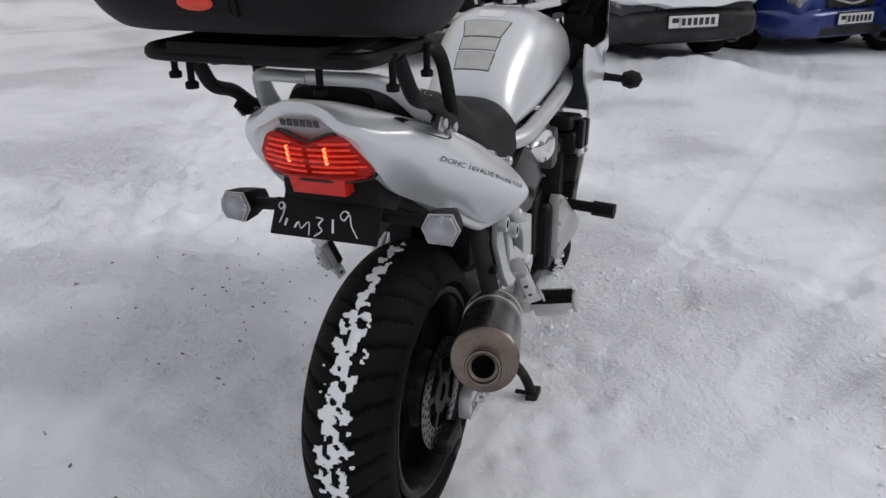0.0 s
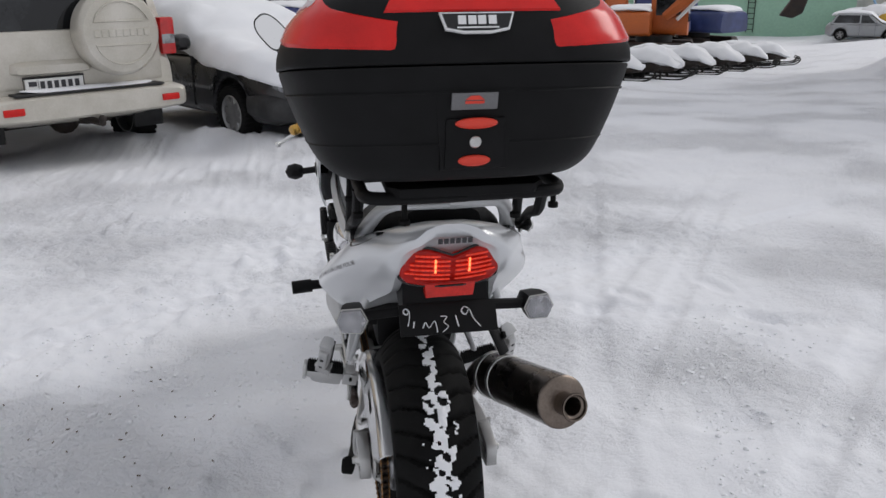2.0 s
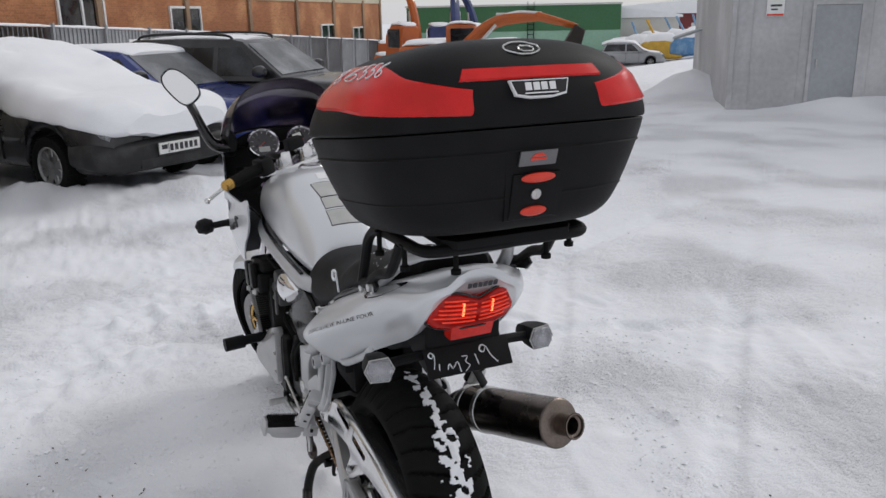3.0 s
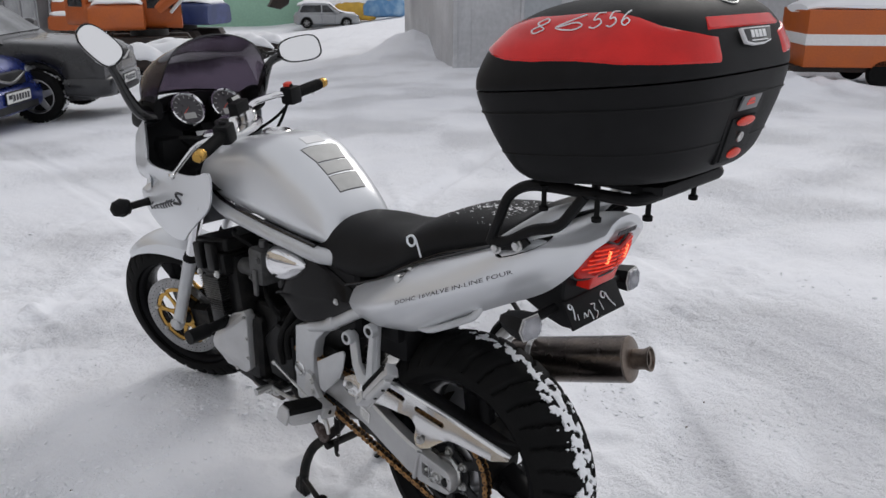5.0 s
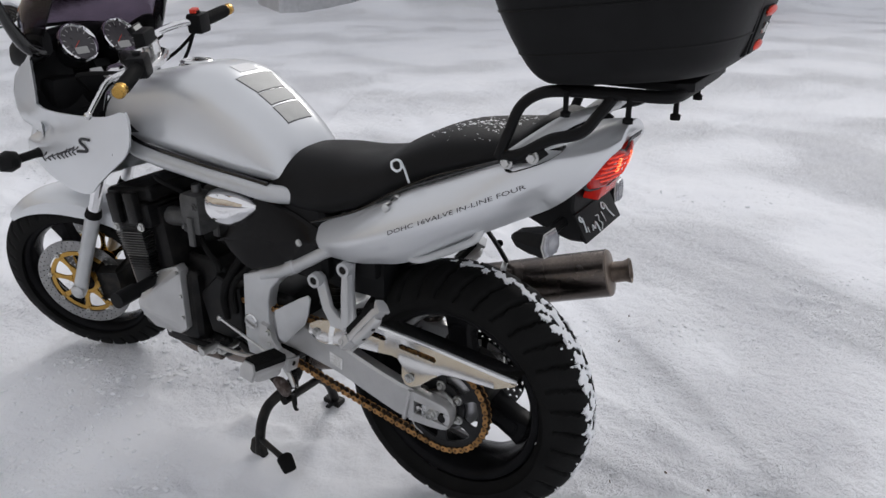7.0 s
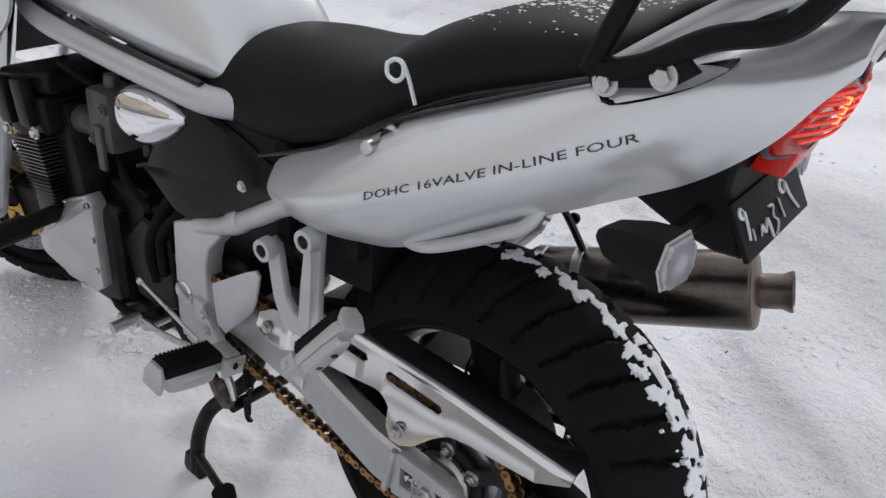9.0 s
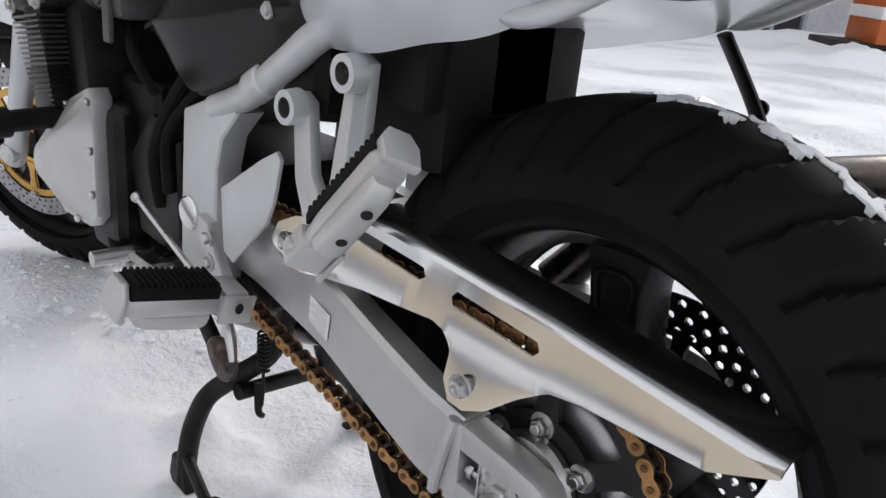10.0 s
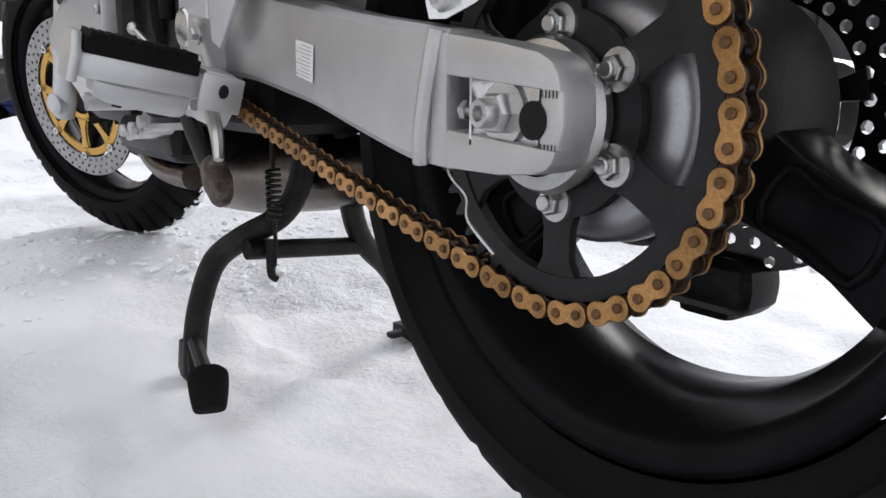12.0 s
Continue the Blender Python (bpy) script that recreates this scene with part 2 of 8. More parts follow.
SMOKE = surface("smoked_screen", (0.12, 0.095, 0.13), 0.06, 0.0, 0.1, 4, 60, 0.0, 0.03, clear=1.0, ior=1.35)
SIDE_DARK = surface("dark_side_panel", (0.007, 0.0065, 0.0065), 0.22, 0.0, 0.3, 8, 400, 0.02, 0.05, spec=0.12)
DIAL = surface("dial_face", (0.05, 0.045, 0.05), 0.3, 0.0, 0.2, 60, 300, 0.05)
WHITE = surface("white_paint", (0.78, 0.78, 0.78), 0.5, 0.0, 0.05, 20, 300, 0.05)
CHALK = surface("paint_marker", (0.75, 0.78, 0.8), 0.6, 0.0, 0.08, 40, 300, 0.1)
DARK_TEXT = surface("dark_print", (0.03, 0.03, 0.035), 0.45, 0.0, 0.1, 30, 300, 0.02)
GREY_PAD = surface("grey_pad", (0.5, 0.5, 0.48), 0.55, 0.0, 0.08, 30, 500, 0.1)
MIRROR = surface("mirror_glass", (0.9, 0.9, 0.9), 0.02, 1.0, 0.02, 4, 50, 0.0, 0.01)


def snow_material(name, bumps, color=(0.86, 0.87, 0.9)):
    m = bpy.data.materials.new(name)
    m.use_nodes = True
    n, l = m.node_tree.nodes, m.node_tree.links
    b = n["Principled BSDF"]
    b.inputs["Roughness"].default_value = 0.75
    b.inputs["Subsurface Weight"].default_value = 0.0
    geo = n.new("ShaderNodeNewGeometry")
    prev = None
    # the relief is uneven: trodden patches beside smooth ones
    patch, span = n.new("ShaderNodeTexNoise"), n.new("ShaderNodeMapRange")
    patch.inputs["Scale"].default_value, patch.inputs["Detail"].default_value = 0.8, 2
    span.inputs["From Min"].default_value, span.inputs["From Max"].default_value = 0.42, 0.6
    span.inputs["To Min"].default_value, span.inputs["To Max"].default_value = 0.3, 1.5
    l.new(geo.outputs["Position"], patch.inputs["Vector"])
    l.new(patch.outputs["Fac"], span.inputs["Value"])
    for sc, st, dist in bumps:
        t, bp = n.new("ShaderNodeTexNoise"), n.new("ShaderNodeBump")
        t.inputs["Scale"].default_value, t.inputs["Detail"].default_value, t.inputs["Roughness"].default_value = sc, 6, 0.6
        l.new(geo.outputs["Position"], t.inputs["Vector"])
        bp.inputs["Distance"].default_value = dist
        amount = n.new("ShaderNodeMath")
        amount.operation = "MULTIPLY"
        amount.inputs[1].default_value = st
        l.new(span.outputs["Result"], amount.inputs[0])
        l.new(amount.outputs[0], bp.inputs["Strength"])
        l.new(t.outputs["Fac"], bp.inputs["Height"])
        if prev:
            l.new(prev.outputs["Normal"], bp.inputs["Normal"])
        prev = bp
    l.new(prev.outputs["Normal"], b.inputs["Normal"])
    t, r = n.new("ShaderNodeTexNoise"), n.new("ShaderNodeValToRGB")
    t.inputs["Scale"].default_value, t.inputs["Detail"].default_value = 2.3, 8
    l.new(geo.outputs["Position"], t.inputs["Vector"])
    r.color_ramp.elements[0].position, r.color_ramp.elements[1].position = 0.25, 0.65
    r.color_ramp.elements[0].color = (color[0] * 0.95, color[1] * 0.953, color[2] * 0.965, 1)
    r.color_ramp.elements[1].color = (*color, 1)
    l.new(t.outputs["Fac"], r.inputs["Fac"])
    l.new(r.outputs["Color"], b.inputs["Base Color"])
    return m


SNOW = snow_material("trodden_snow", ((5, 0.6, 0.04), (18, 0.6, 0.03), (50, 0.85, 0.014), (160, 0.8, 0.004), (420, 0.5, 0.0015)))
POWDER = snow_material("powder_snow", ((15, 0.4, 0.01), (90, 0.4, 0.004)), (0.88, 0.89, 0.91))


# The ground: one sheet of snow, finer round the motorcycle, out to the horizon
def fall(x, y):
    """The yard falls away gently from the motorcycle, more so straight ahead than to the right."""
    d = math.hypot(x, y)
    f = 1 - 0.44 * min(1.0, max(0.0, (math.degrees(math.atan2(x, y)) - 34) / 10))
    return f * (-0.0018 * d * d if d < 10 else -0.18 - 0.05 * (min(d, 60) - 10))


rnd = random.Random(4)
# trodden places: x, y, turn, depth
STEPS = [(rnd.uniform(-2.4, 2.2), rnd.uniform(-1.6, 3.6), rnd.uniform(0, 6.28), rnd.uniform(0.008, 0.02)) for _ in range(60)]
STEPS = [q for q in STEPS if math.hypot(q[0], q[1] - 0.5) > 0.75]
# wheel ruts: a line by a point and a heading, with its depth
RUTS = [(0.9, -0.16, -46, 0.016), (1.66, -0.16, -27, 0.008), (1.95, -0.25, -27, 0.008), (0.5, -0.19, -18, 0.012), (-0.35, 1.53, -66, 0.014), (-0.2, 1.3, -62, 0.012), (0.2, -0.6, 172, 0.012), (-1.7, 1.2, 28, 0.014), (-1.95, 1.3, 25, 0.012), (1.6, 2.4, -38, 0.012), (1.9, 2.3, -36, 0.012), (-2.6, 3.0, 70, 0.014), (-2.4, 3.6, 74, 0.012), (0.9, 4.2, -60, 0.014), (2.4, 4.6, -52, 0.016)]
RUT_LINES = [(x, y, math.sin(radians(-a)), math.cos(radians(a)), d) for x, y, a, d in RUTS]


def ground_height(x, y):
    d = math.hypot(x, y - 0.7)
    h = fall(x, y)
    far = min(1.0, max(0.0, (d - 2.0) / 5))
    h += 0.012 * noise.noise((x * 1.3, y * 1.3, 0.0)) + 0.006 * noise.noise((x * 4.1, y * 4.1, 3.0))
    h += far * (0.05 * noise.noise((x * 0.35, y * 0.35, 7.0)) + 0.02 * noise.noise((x * 1.1, y * 1.1, 5.0)))
    if d < 7:
        rough = noise.noise((x * 0.9, y * 0.9, 11.0)) - 0.45 * min(1.0, max(0.0, x)) + 0.4 * min(1.0, max(0.0, -x - 0.1))
        h += (0.009 * noise.noise((x * 14, y * 14, 1.0)) + 0.005 * noise.noise((x * 27, y * 27, 2.0))) * max(0.45, 1 + rough)
        # crumbled clods in patches
        clod = noise.noise((x * 9, y * 9, 6.0))
        h += 0.075 * max(0.0, clod - 0.2) * max(0.0, rough + 0.4)
        h -= 0.016 * max(0.0, 0.6 - 3.2 * abs(noise.noise((x * 3.3, y * 3.3, 21.0)))) * max(0.0, rough + 0.5)
        for px, py, a, dep in STEPS:
            dx, dy = x - px, y - py
            if abs(dx) < 0.3 and abs(dy) < 0.3:
                u, v = dx * math.cos(a) + dy * math.sin(a), -dx * math.sin(a) + dy * math.cos(a)
                q = (u / 0.13) ** 2 + (v / 0.055) ** 2
                h += dep * (-math.exp(-q * q) + 0.45 * math.exp(-((q - 1.6) ** 2) * 1.5))
        for px, py, ux, uy, dep in RUT_LINES:
            s = (x - px) * uy - (y - py) * ux + 0.05 * math.sin(0.9 * ((x - px) * ux + (y - py) * uy))
            if abs(s) < 0.4:
                k = min(1.0, max(0.0, (d - 0.6) / 0.4))
                h += k * dep * (-math.exp(-((s / 0.065) ** 6)) + 0.3 * math.exp(-(((abs(s) - 0.1) / 0.03) ** 2)))
                lug = math.sin(2 * math.pi * (((x - px) * ux + (y - py) * uy) / 0.085 + abs(s) / 0.09))
                h += k * 0.0045 * max(-0.6, min(0.6, 2 * lug)) * math.exp(-((s / 0.08) ** 6)) * (1 if noise.noise((x * 1.1, y * 1.1, 31.0)) > -0.1 else 0.2)
    # a low bank heaped round the front wheel
    h += 0.045 * math.exp(-((x - 0.05) ** 2 + (y - 1.5) ** 2) / 0.25)
    # a ridge pushed up before the row of parked cars, and drifts before the fence and the hangar
    along, out = 0.6 * x + 0.8 * y, 0.8 * x - 0.6 * y
    lump = 0.7 + 0.6 * noise.noise((x * 1.7, y * 1.7, 4.0)) + 0.25 * noise.noise((x * 6, y * 6, 4.0))
    k = min(1.0, max(0.0, ((x + 2.2) * 2.7 - (y - 7.0) * 0.95) / 8.2))
    h += 0.17 * math.exp(-((x + 2.2 - 2.7 * k) ** 2 + (y - 7.0 + 0.95 * k) ** 2) / 0.13) * lump
    h += 0.55 * math.exp(-((out + 16.0) ** 2) / 2.2) * lump * (1 if along < 14 else 0.4)
    # drift along the hangar's front and a shovelled heap at its corner
    if along > 8 and out > 2:
        h += 0.3 * math.exp(-((along - 12.8) ** 2) / 0.9) * min(1.0, max(0.0, (out - 2.7) / 1.1)) * (0.8 + 0.3 * lump)
    h += 0.6 * math.exp(-((x - 11.9) ** 2 + (y - 12.7) ** 2) / 0.7) * (0.85 + 0.2 * lump)
    h += 0.34 * math.exp(-((x - 10.9) ** 2 + (y - 3.8) ** 2) / 1.5) * lump
    return h


def grid_lines(near, far, fine):
    """Coordinates that lie close together near the middle and ever wider apart outwards."""
    a, step = [], fine
    v = 0.0
    while v < far:
        a.append(v)
        if v > near:
            step = min(step * 1.07, max(0.3, v * 0.025) if v < 40 else 60)
        v += step
    return [-q for q in a[:0:-1]] + a


gx, gy = grid_lines(2.4, 420, 0.021), [q + 0.5 for q in grid_lines(2.6, 420, 0.021)]
gm = bpy.data.meshes.new("ground")
gm.from_pydata([(x, y, ground_height(x, y)) for y in gy for x in gx], [],
               [(j * len(gx) + i, j * len(gx) + i + 1, (j + 1) * len(gx) + i + 1, (j + 1) * len(gx) + i) for j in range(len(gy) - 1) for i in range(len(gx) - 1)])
gm.materials.append(SNOW)
gm.shade_smooth()
tagged(new("ground", gm), "trodden white snow over a vehicle yard", "snow", kind="structure")

# specks of bark and grit strewn over the snow beside the motorcycle
litter = bmesh.new()
rnd = random.Random(12)
for cx, cy, sp, n in ((-1.3, 0.75, 0.28, 22), (-0.74, 0.5, 0.16, 12), (-0.95, 1.14, 0.25, 15), (-0.9, -0.2, 0.3, 9), (0.7, -0.3, 0.4, 6)):
    for _ in range(n):
        x, y = rnd.gauss(cx, sp), rnd.gauss(cy, sp * 0.7)
        a, ln, w = rnd.uniform(0, 3.14), rnd.uniform(0.002, 0.0075), rnd.uniform(0.0008, 0.0018)
        b = block(-ln, ln, -w, w, -0.002, 0.0025)
        litter = merged(litter, moved(b, Matrix.Translation((x, y, ground_height(x, y) + 0.002)) @ Matrix.Rotation(a, 4, "Z") @ Matrix.Rotation(rnd.uniform(-0.3, 0.3), 4, "Y")))
dark_litter = part("bark_litter", litter, surface("bark_grit", (0.16, 0.13, 0.11), 0.8, 0.0, 0.4, 300, 900, 0.2))
tagged(dark_litter, "dark specks of bark and grit on the snow", "litter", kind="stuff")


# broken crumbs of snow kicked up between smooth patches
def snow_crumbs(count, seed):
    draw = random.Random(seed)
    ico = bmesh.new()
    bmesh.ops.create_icosphere(ico, subdivisions=1, radius=1.0)
    ico.verts.index_update()
    shape, sides = [v.co.copy() for v in ico.verts], [[v.index for v in q.verts] for q in ico.faces]
    ico.free()
    pts, faces = [], []
    while len(faces) < count * len(sides):
        x, y = draw.gauss(0.0, 1.5), draw.gauss(0.4, 1.6)
        patch = noise.noise((x * 1.2, y * 1.2, 15.0)) + 0.5 * noise.noise((x * 3.5, y * 3.5, 9.0))
        if patch < 0.12 + 0.25 * draw.random():
            continue
        q = 0.0022 + 0.0075 * draw.random() ** 3
        k = (draw.uniform(0.8, 1.7), draw.uniform(0.8, 1.5), draw.uniform(0.5, 0.9))
        turn, z = draw.uniform(0, 6.28), ground_height(x, y) + q * 0.15
        ca, sa, n0 = math.cos(turn), math.sin(turn), len(pts)
        for v in shape:
            w = q * draw.uniform(0.75, 1.15)
            a, b = v.x * k[0] * w, v.y * k[1] * w
            pts.append((x + a * ca - b * sa, y + a * sa + b * ca, z + v.z * k[2] * w))
        faces += [[n0 + i for i in q3] for q3 in sides]
    me = bpy.data.meshes.new("snow_crumbs")
    me.from_pydata(pts, [], faces)
    me.materials.append(POWDER)
    return tagged(new("snow_crumbs", me), "small broken crumbs of snow lying on the yard", "snow", kind="stuff")


snow_crumbs(5200, 21)


# The motorcycle, on its centre stand: rear axle over the origin, nose towards +y, steering turned to the left
bike = thing("motorcycle", "silver half-faired motorcycle on its centre stand in snow", "motorcycle")
AX = Vector((0, 0.002, 0.343))


def mirrored(bm):
    for v in bm.verts:
        v.co.x = -v.co.x
    return bm


def tyre_profile(R, bead, w):
    out = [(R - 0.058 * abs(k / 12) ** 2.5, k / 12 * w * 0.97) for k in range(-12, 13)]
    side = [(R - 0.066, w * 1.0), (R - 0.08, w * 1.0), (bead + 0.016, w * 0.84), (bead + 0.004, w * 0.78), (bead, w * 0.72)]
    return [(r, -x) for r, x in side[::-1]] + out + side


def tyre(R, bead, w, c, grooves, parent, label):
    """A tyre with slanting tread grooves cut into its shoulders."""
    n, prof = 360, tyre_profile(R, bead, w)
    bm, rings = bmesh.new(), []
    for k in range(n):
        a = 2 * math.pi * k / n
        ring = []
        for r, x in prof:
            u = x / w
            q = a * grooves / (2 * math.pi) + 0.85 * abs(u) * (1 if u > 0 else 1) + (0.5 if u > 0 else 0)
            d = abs((q % 1) - 0.5)
            cut = 0.011 if (0.1 < abs(u) < 0.97 and r > R - 0.062 and d < 0.085) else 0.0
            ring.append(bm.verts.new((c[0] + x, c[1] + (r - cut) * math.cos(a), c[2] + (r - cut) * math.sin(a))))
        rings.append(ring)
    for k in range(n):
        p, q = rings[k], rings[(k + 1) % n]
        for i in range(len(prof) - 1):
            bm.faces.new((p[i], p[i + 1], q[i + 1], q[i]))
    return part("tyre", bm, RUBBER, parent, label, 50)


def tyre_snow(R, w, c, a0, a1, amount, seed, parent):
    """Clods of snow pressed into the tread along its crown."""
    rnd = random.Random(seed)
    bm = bmesh.new()
    rows = int((a1 - a0) / 0.0062)
    cells = 28
    grid = {}
    for i in range(rows + 1):
        a = a0 + (a1 - a0) * i / rows
        for j in range(cells + 1):
            u = -0.52 + 1.04 * j / cells
            r = R - 0.058 * abs(u) ** 2.5
            v = noise.noise((a * R * 46, u * w * 60, seed)) + 0.55 * noise.noise((a * R * 110, u * w * 130, seed + 3))
            keep = v + 0.5 - 1.5 * (abs(u - 0.02) / amount) ** 2 > 0.3
            h = 0.0015 + 0.004 * max(0.0, v)
            grid[i, j] = (bm.verts.new((c[0] + u * w, c[1] + (r + h) * math.cos(a), c[2] + (r + h) * math.sin(a))), keep)
    for i in range(rows):
        for j in range(cells):
            q = [grid[i, j], grid[i + 1, j], grid[i + 1, j + 1], grid[i, j + 1]]
            if sum(k for _, k in q) >= 3:
                bm.faces.new([v for v, _ in q])
    bmesh.ops.delete(bm, geom=[v for v in bm.verts if not v.link_faces], context="VERTS")
    res = bmesh.ops.extrude_face_region(bm, geom=bm.faces[:])
    for v in [g for g in res["geom"] if isinstance(g, bmesh.types.BMVert)]:
        d = Vector((0, v.co.y - c[1], v.co.z - c[2])).normalized()
        v.co -= d * 0.007
    return part("snow", bm, POWDER, parent, "snow packed into the tyre tread", 60)


def drilled_disc(r0, r1, x0, x1, c, rows, n, hole, skew=0.0):
    """A flat ring with rows of round holes through it."""
    bm = bmesh.new()
    edges = [r0 + (r1 - r0) * i / rows for i in range(rows + 1)]
    cells = []
    for i in range(rows):
        ra, rb = edges[i], edges[i + 1]
        for k in range(n):
            off = skew * i
            a, b = 2 * math.pi * (k + off) / n, 2 * math.pi * (k + 1 + off) / n
            am, rm = (a + b) / 2, (ra + rb) / 2
            outer = [(ra, a), (ra, am), (ra, b), (rm, b), (rb, b), (rb, am), (rb, a), (rm, a)]
            inner = []
            for r, t in outer:
                p = Vector((r * math.cos(t), r * math.sin(t)))
                q = Vector((rm * math.cos(am), rm * math.sin(am)))
                inner.append(q + (p - q).normalized() * hole)
            cells.append((i, [Vector((r * math.cos(t), r * math.sin(t))) for r, t in outer], inner))
    for row, outer, inner in cells:
        vo = [[bm.verts.new((c[0] + x, c[1] + p.x, c[2] + p.y)) for p in outer] for x in (x0, x1)]
        vi = [[bm.verts.new((c[0] + x, c[1] + p.x, c[2] + p.y)) for p in inner] for x in (x0, x1)]
        for j in range(8):
            k = (j + 1) % 8
            bm.faces.new((vo[0][j], vo[0][k], vi[0][k], vi[0][j]))
            bm.faces.new((vo[1][k], vo[1][j], vi[1][j], vi[1][k]))
            bm.faces.new((vi[0][j], vi[0][k], vi[1][k], vi[1][j]))
        if row == 0:
            for j in (0, 1):
                bm.faces.new((vo[0][j], vo[1][j], vo[1][j + 1], vo[0][j + 1]))
        if row == rows - 1:
            for j in (4, 5):
                bm.faces.new((vo[0][j], vo[1][j], vo[1][j + 1], vo[0][j + 1]))
    bmesh.ops.remove_doubles(bm, verts=bm.verts, dist=1e-5)
    return bm


def spoke(c, a, r0, r1, w0, w1, wm, x0, x1, bevel=0.006):
    """A wheel spoke: a waisted bar from radius r0 to r1 at the angle a."""
    d, s = Vector((math.cos(a), math.sin(a))), Vector((-math.sin(a), math.cos(a)))
    prof = [(r0, w0), ((r0 * 2 + r1) / 3, wm), ((r0 + 2 * r1) / 3, wm), (r1, w1)]
    up = [d * r + s * w for r, w in prof]
    dn = [d * r - s * w for r, w in prof[::-1]]
    pts = [(c[1] + p.x, c[2] + p.y) for p in up + dn]
    return prism(pts, c[0] + x0, c[0] + x1, "x", bevel, 2)


# rear wheel
RIM = [(0.219, -0.079), (0.224, -0.074), (0.213, -0.066), (0.2, -0.05), (0.196, 0), (0.2, 0.05), (0.213, 0.066), (0.224, 0.074), (0.219, 0.079), (0.206, 0.077), (0.199, 0.06), (0.186, 0.04), (0.182, 0), (0.186, -0.04), (0.199, -0.06), (0.206, -0.077)]
rear = part("rear_wheel", lathe([(r * 1.032, x) for r, x in RIM], "x", AX, 128, True), WHEEL, bike, "gloss black cast wheel rim", 60)
TYRE_C = AX + Vector((-0.008, -0.006, -0.005))
tyre(0.327, 0.226, 0.0955, TYRE_C, 34, rear, "black rubber tyre with slanting grooves")
tyre_snow(0.327, 0.0955, TYRE_C, 2.15, 5.4, 0.62, 5.0, rear)
tyre_snow(0.327, 0.0955, TYRE_C, 1.4, 2.15, 0.28, 9.0, rear)
SPOKE0 = radians(86)
for k in range(3):
    part("spoke", spoke(AX, SPOKE0 + k * 2 * math.pi / 3, 0.06, 0.197, 0.034, 0.036, 0.0265, -0.03, 0.03, 0.008), WHEEL, rear)
    a = SPOKE0 + k * 2 * math.pi / 3
    d, s = Vector((math.cos(a), math.sin(a))), Vector((-math.sin(a), math.cos(a)))
    for x in (-0.031, 0.031):
        ring = [d * r + s * w for r, w in ((0.1, 0.018), (0.13, 0.017), (0.165, 0.018), (0.165, -0.018), (0.13, -0.017), (0.1, -0.018))]
        part("spoke_rib", tube([(x, AX.y + p.x, AX.z + p.y) for p in ring], 0.0035, 8, 3, True), WHEEL, rear)
part("hub", lathe([(0.0, -0.1), (0.05, -0.1), (0.07, -0.092), (0.082, -0.06), (0.087, -0.05), (0.086, 0.0), (0.085, 0.045), (0.072, 0.058), (0.05, 0.075), (0.03, 0.085), (0, 0.085)], "x", AX, 96), IRON, rear)
part("brake_disc", drilled_disc(0.078, 0.122, 0.083, 0.0885, AX, 3, 30, 0.0046, 0.5), GLOSS, rear, "thin drilled brake disc")
part("disc_carrier", merged(*[spoke(AX, k * 2 * math.pi / 5 + 0.4, 0.03, 0.085, 0.014, 0.011, 0.008, 0.081, 0.089, 0.002) for k in range(5)],
                            lathe([(0.02, 0.08), (0.045, 0.08), (0.045, 0.09), (0.02, 0.09)], "x", AX, 24)), IRON, rear)
# sprocket carrier, sprocket and its nuts
part("sprocket_carrier", lathe([(0.03, -0.112), (0.041, -0.112), (0.043, -0.118), (0.047, -0.118), (0.047, -0.1), (0.066, -0.1), (0.075, -0.096), (0.08, -0.09), (0.082, -0.07)], "x", AX, 48), surface("cast_alloy_cone", (0.4, 0.4, 0.41), 0.36, 0.8, 0.12, 20, 400, 0.1, 0.1, bump_size=0.0005), rear, "grey cast alloy sprocket carrier")
teeth = []
for k in range(45):
    a = 2 * math.pi * (k + 0.5) / 45
    d, s = Vector((math.cos(a), math.sin(a))), Vector((-math.sin(a), math.cos(a)))
    pts = [d * 0.11 + s * 0.0055, d * 0.118 + s * 0.0038, d * 0.1254 + s * 0.0013, d * 0.1254 - s * 0.0013, d * 0.118 - s * 0.0038, d * 0.11 - s * 0.0055]
    teeth.append(prism([(AX.y + p.x, AX.z + p.y) for p in pts], -0.1175, -0.1125))
spr = [lathe([(0.099, -0.119), (0.1132, -0.119), (0.1132, -0.111), (0.099, -0.111)], "x", AX, 90, True),
       lathe([(0.03, -0.119), (0.062, -0.119), (0.062, -0.111), (0.03, -0.111)], "x", AX, 60, True)]
for k in range(6):
    spr.append(spoke(AX, math.pi + radians(30 + 60 * k), 0.05, 0.107, 0.017, 0.022, 0.0115, -0.1182, -0.1118, 0.0008))
part("sprocket", merged(*spr, *teeth), surface("sprocket_black", (0.018, 0.018, 0.019), 0.5, 0.5, 0.3, 40, 400, 0.15, 0.1, bump_size=0.0004), rear, "matt black toothed sprocket")
nut = None
for k in range(6):
    a = math.pi + radians(30 + 60 * k)
    q = (-0.119, AX.y + 0.0525 * math.cos(a), AX.z + 0.0525 * math.sin(a))
    if nut is None:
        nut = part("sprocket_nut", merged(bolt((0, 0, 0), 0.0085, 0.009), lathe([(0, -0.013), (0.0042, -0.013), (0.005, -0.012), (0.005, -0.008)], "x", (0, 0, 0), 12)), STEEL, rear)
        nut.matrix_basis = pose(*q, 25)
    else:
        again(nut, pose(*q, 25 + 17 * k))

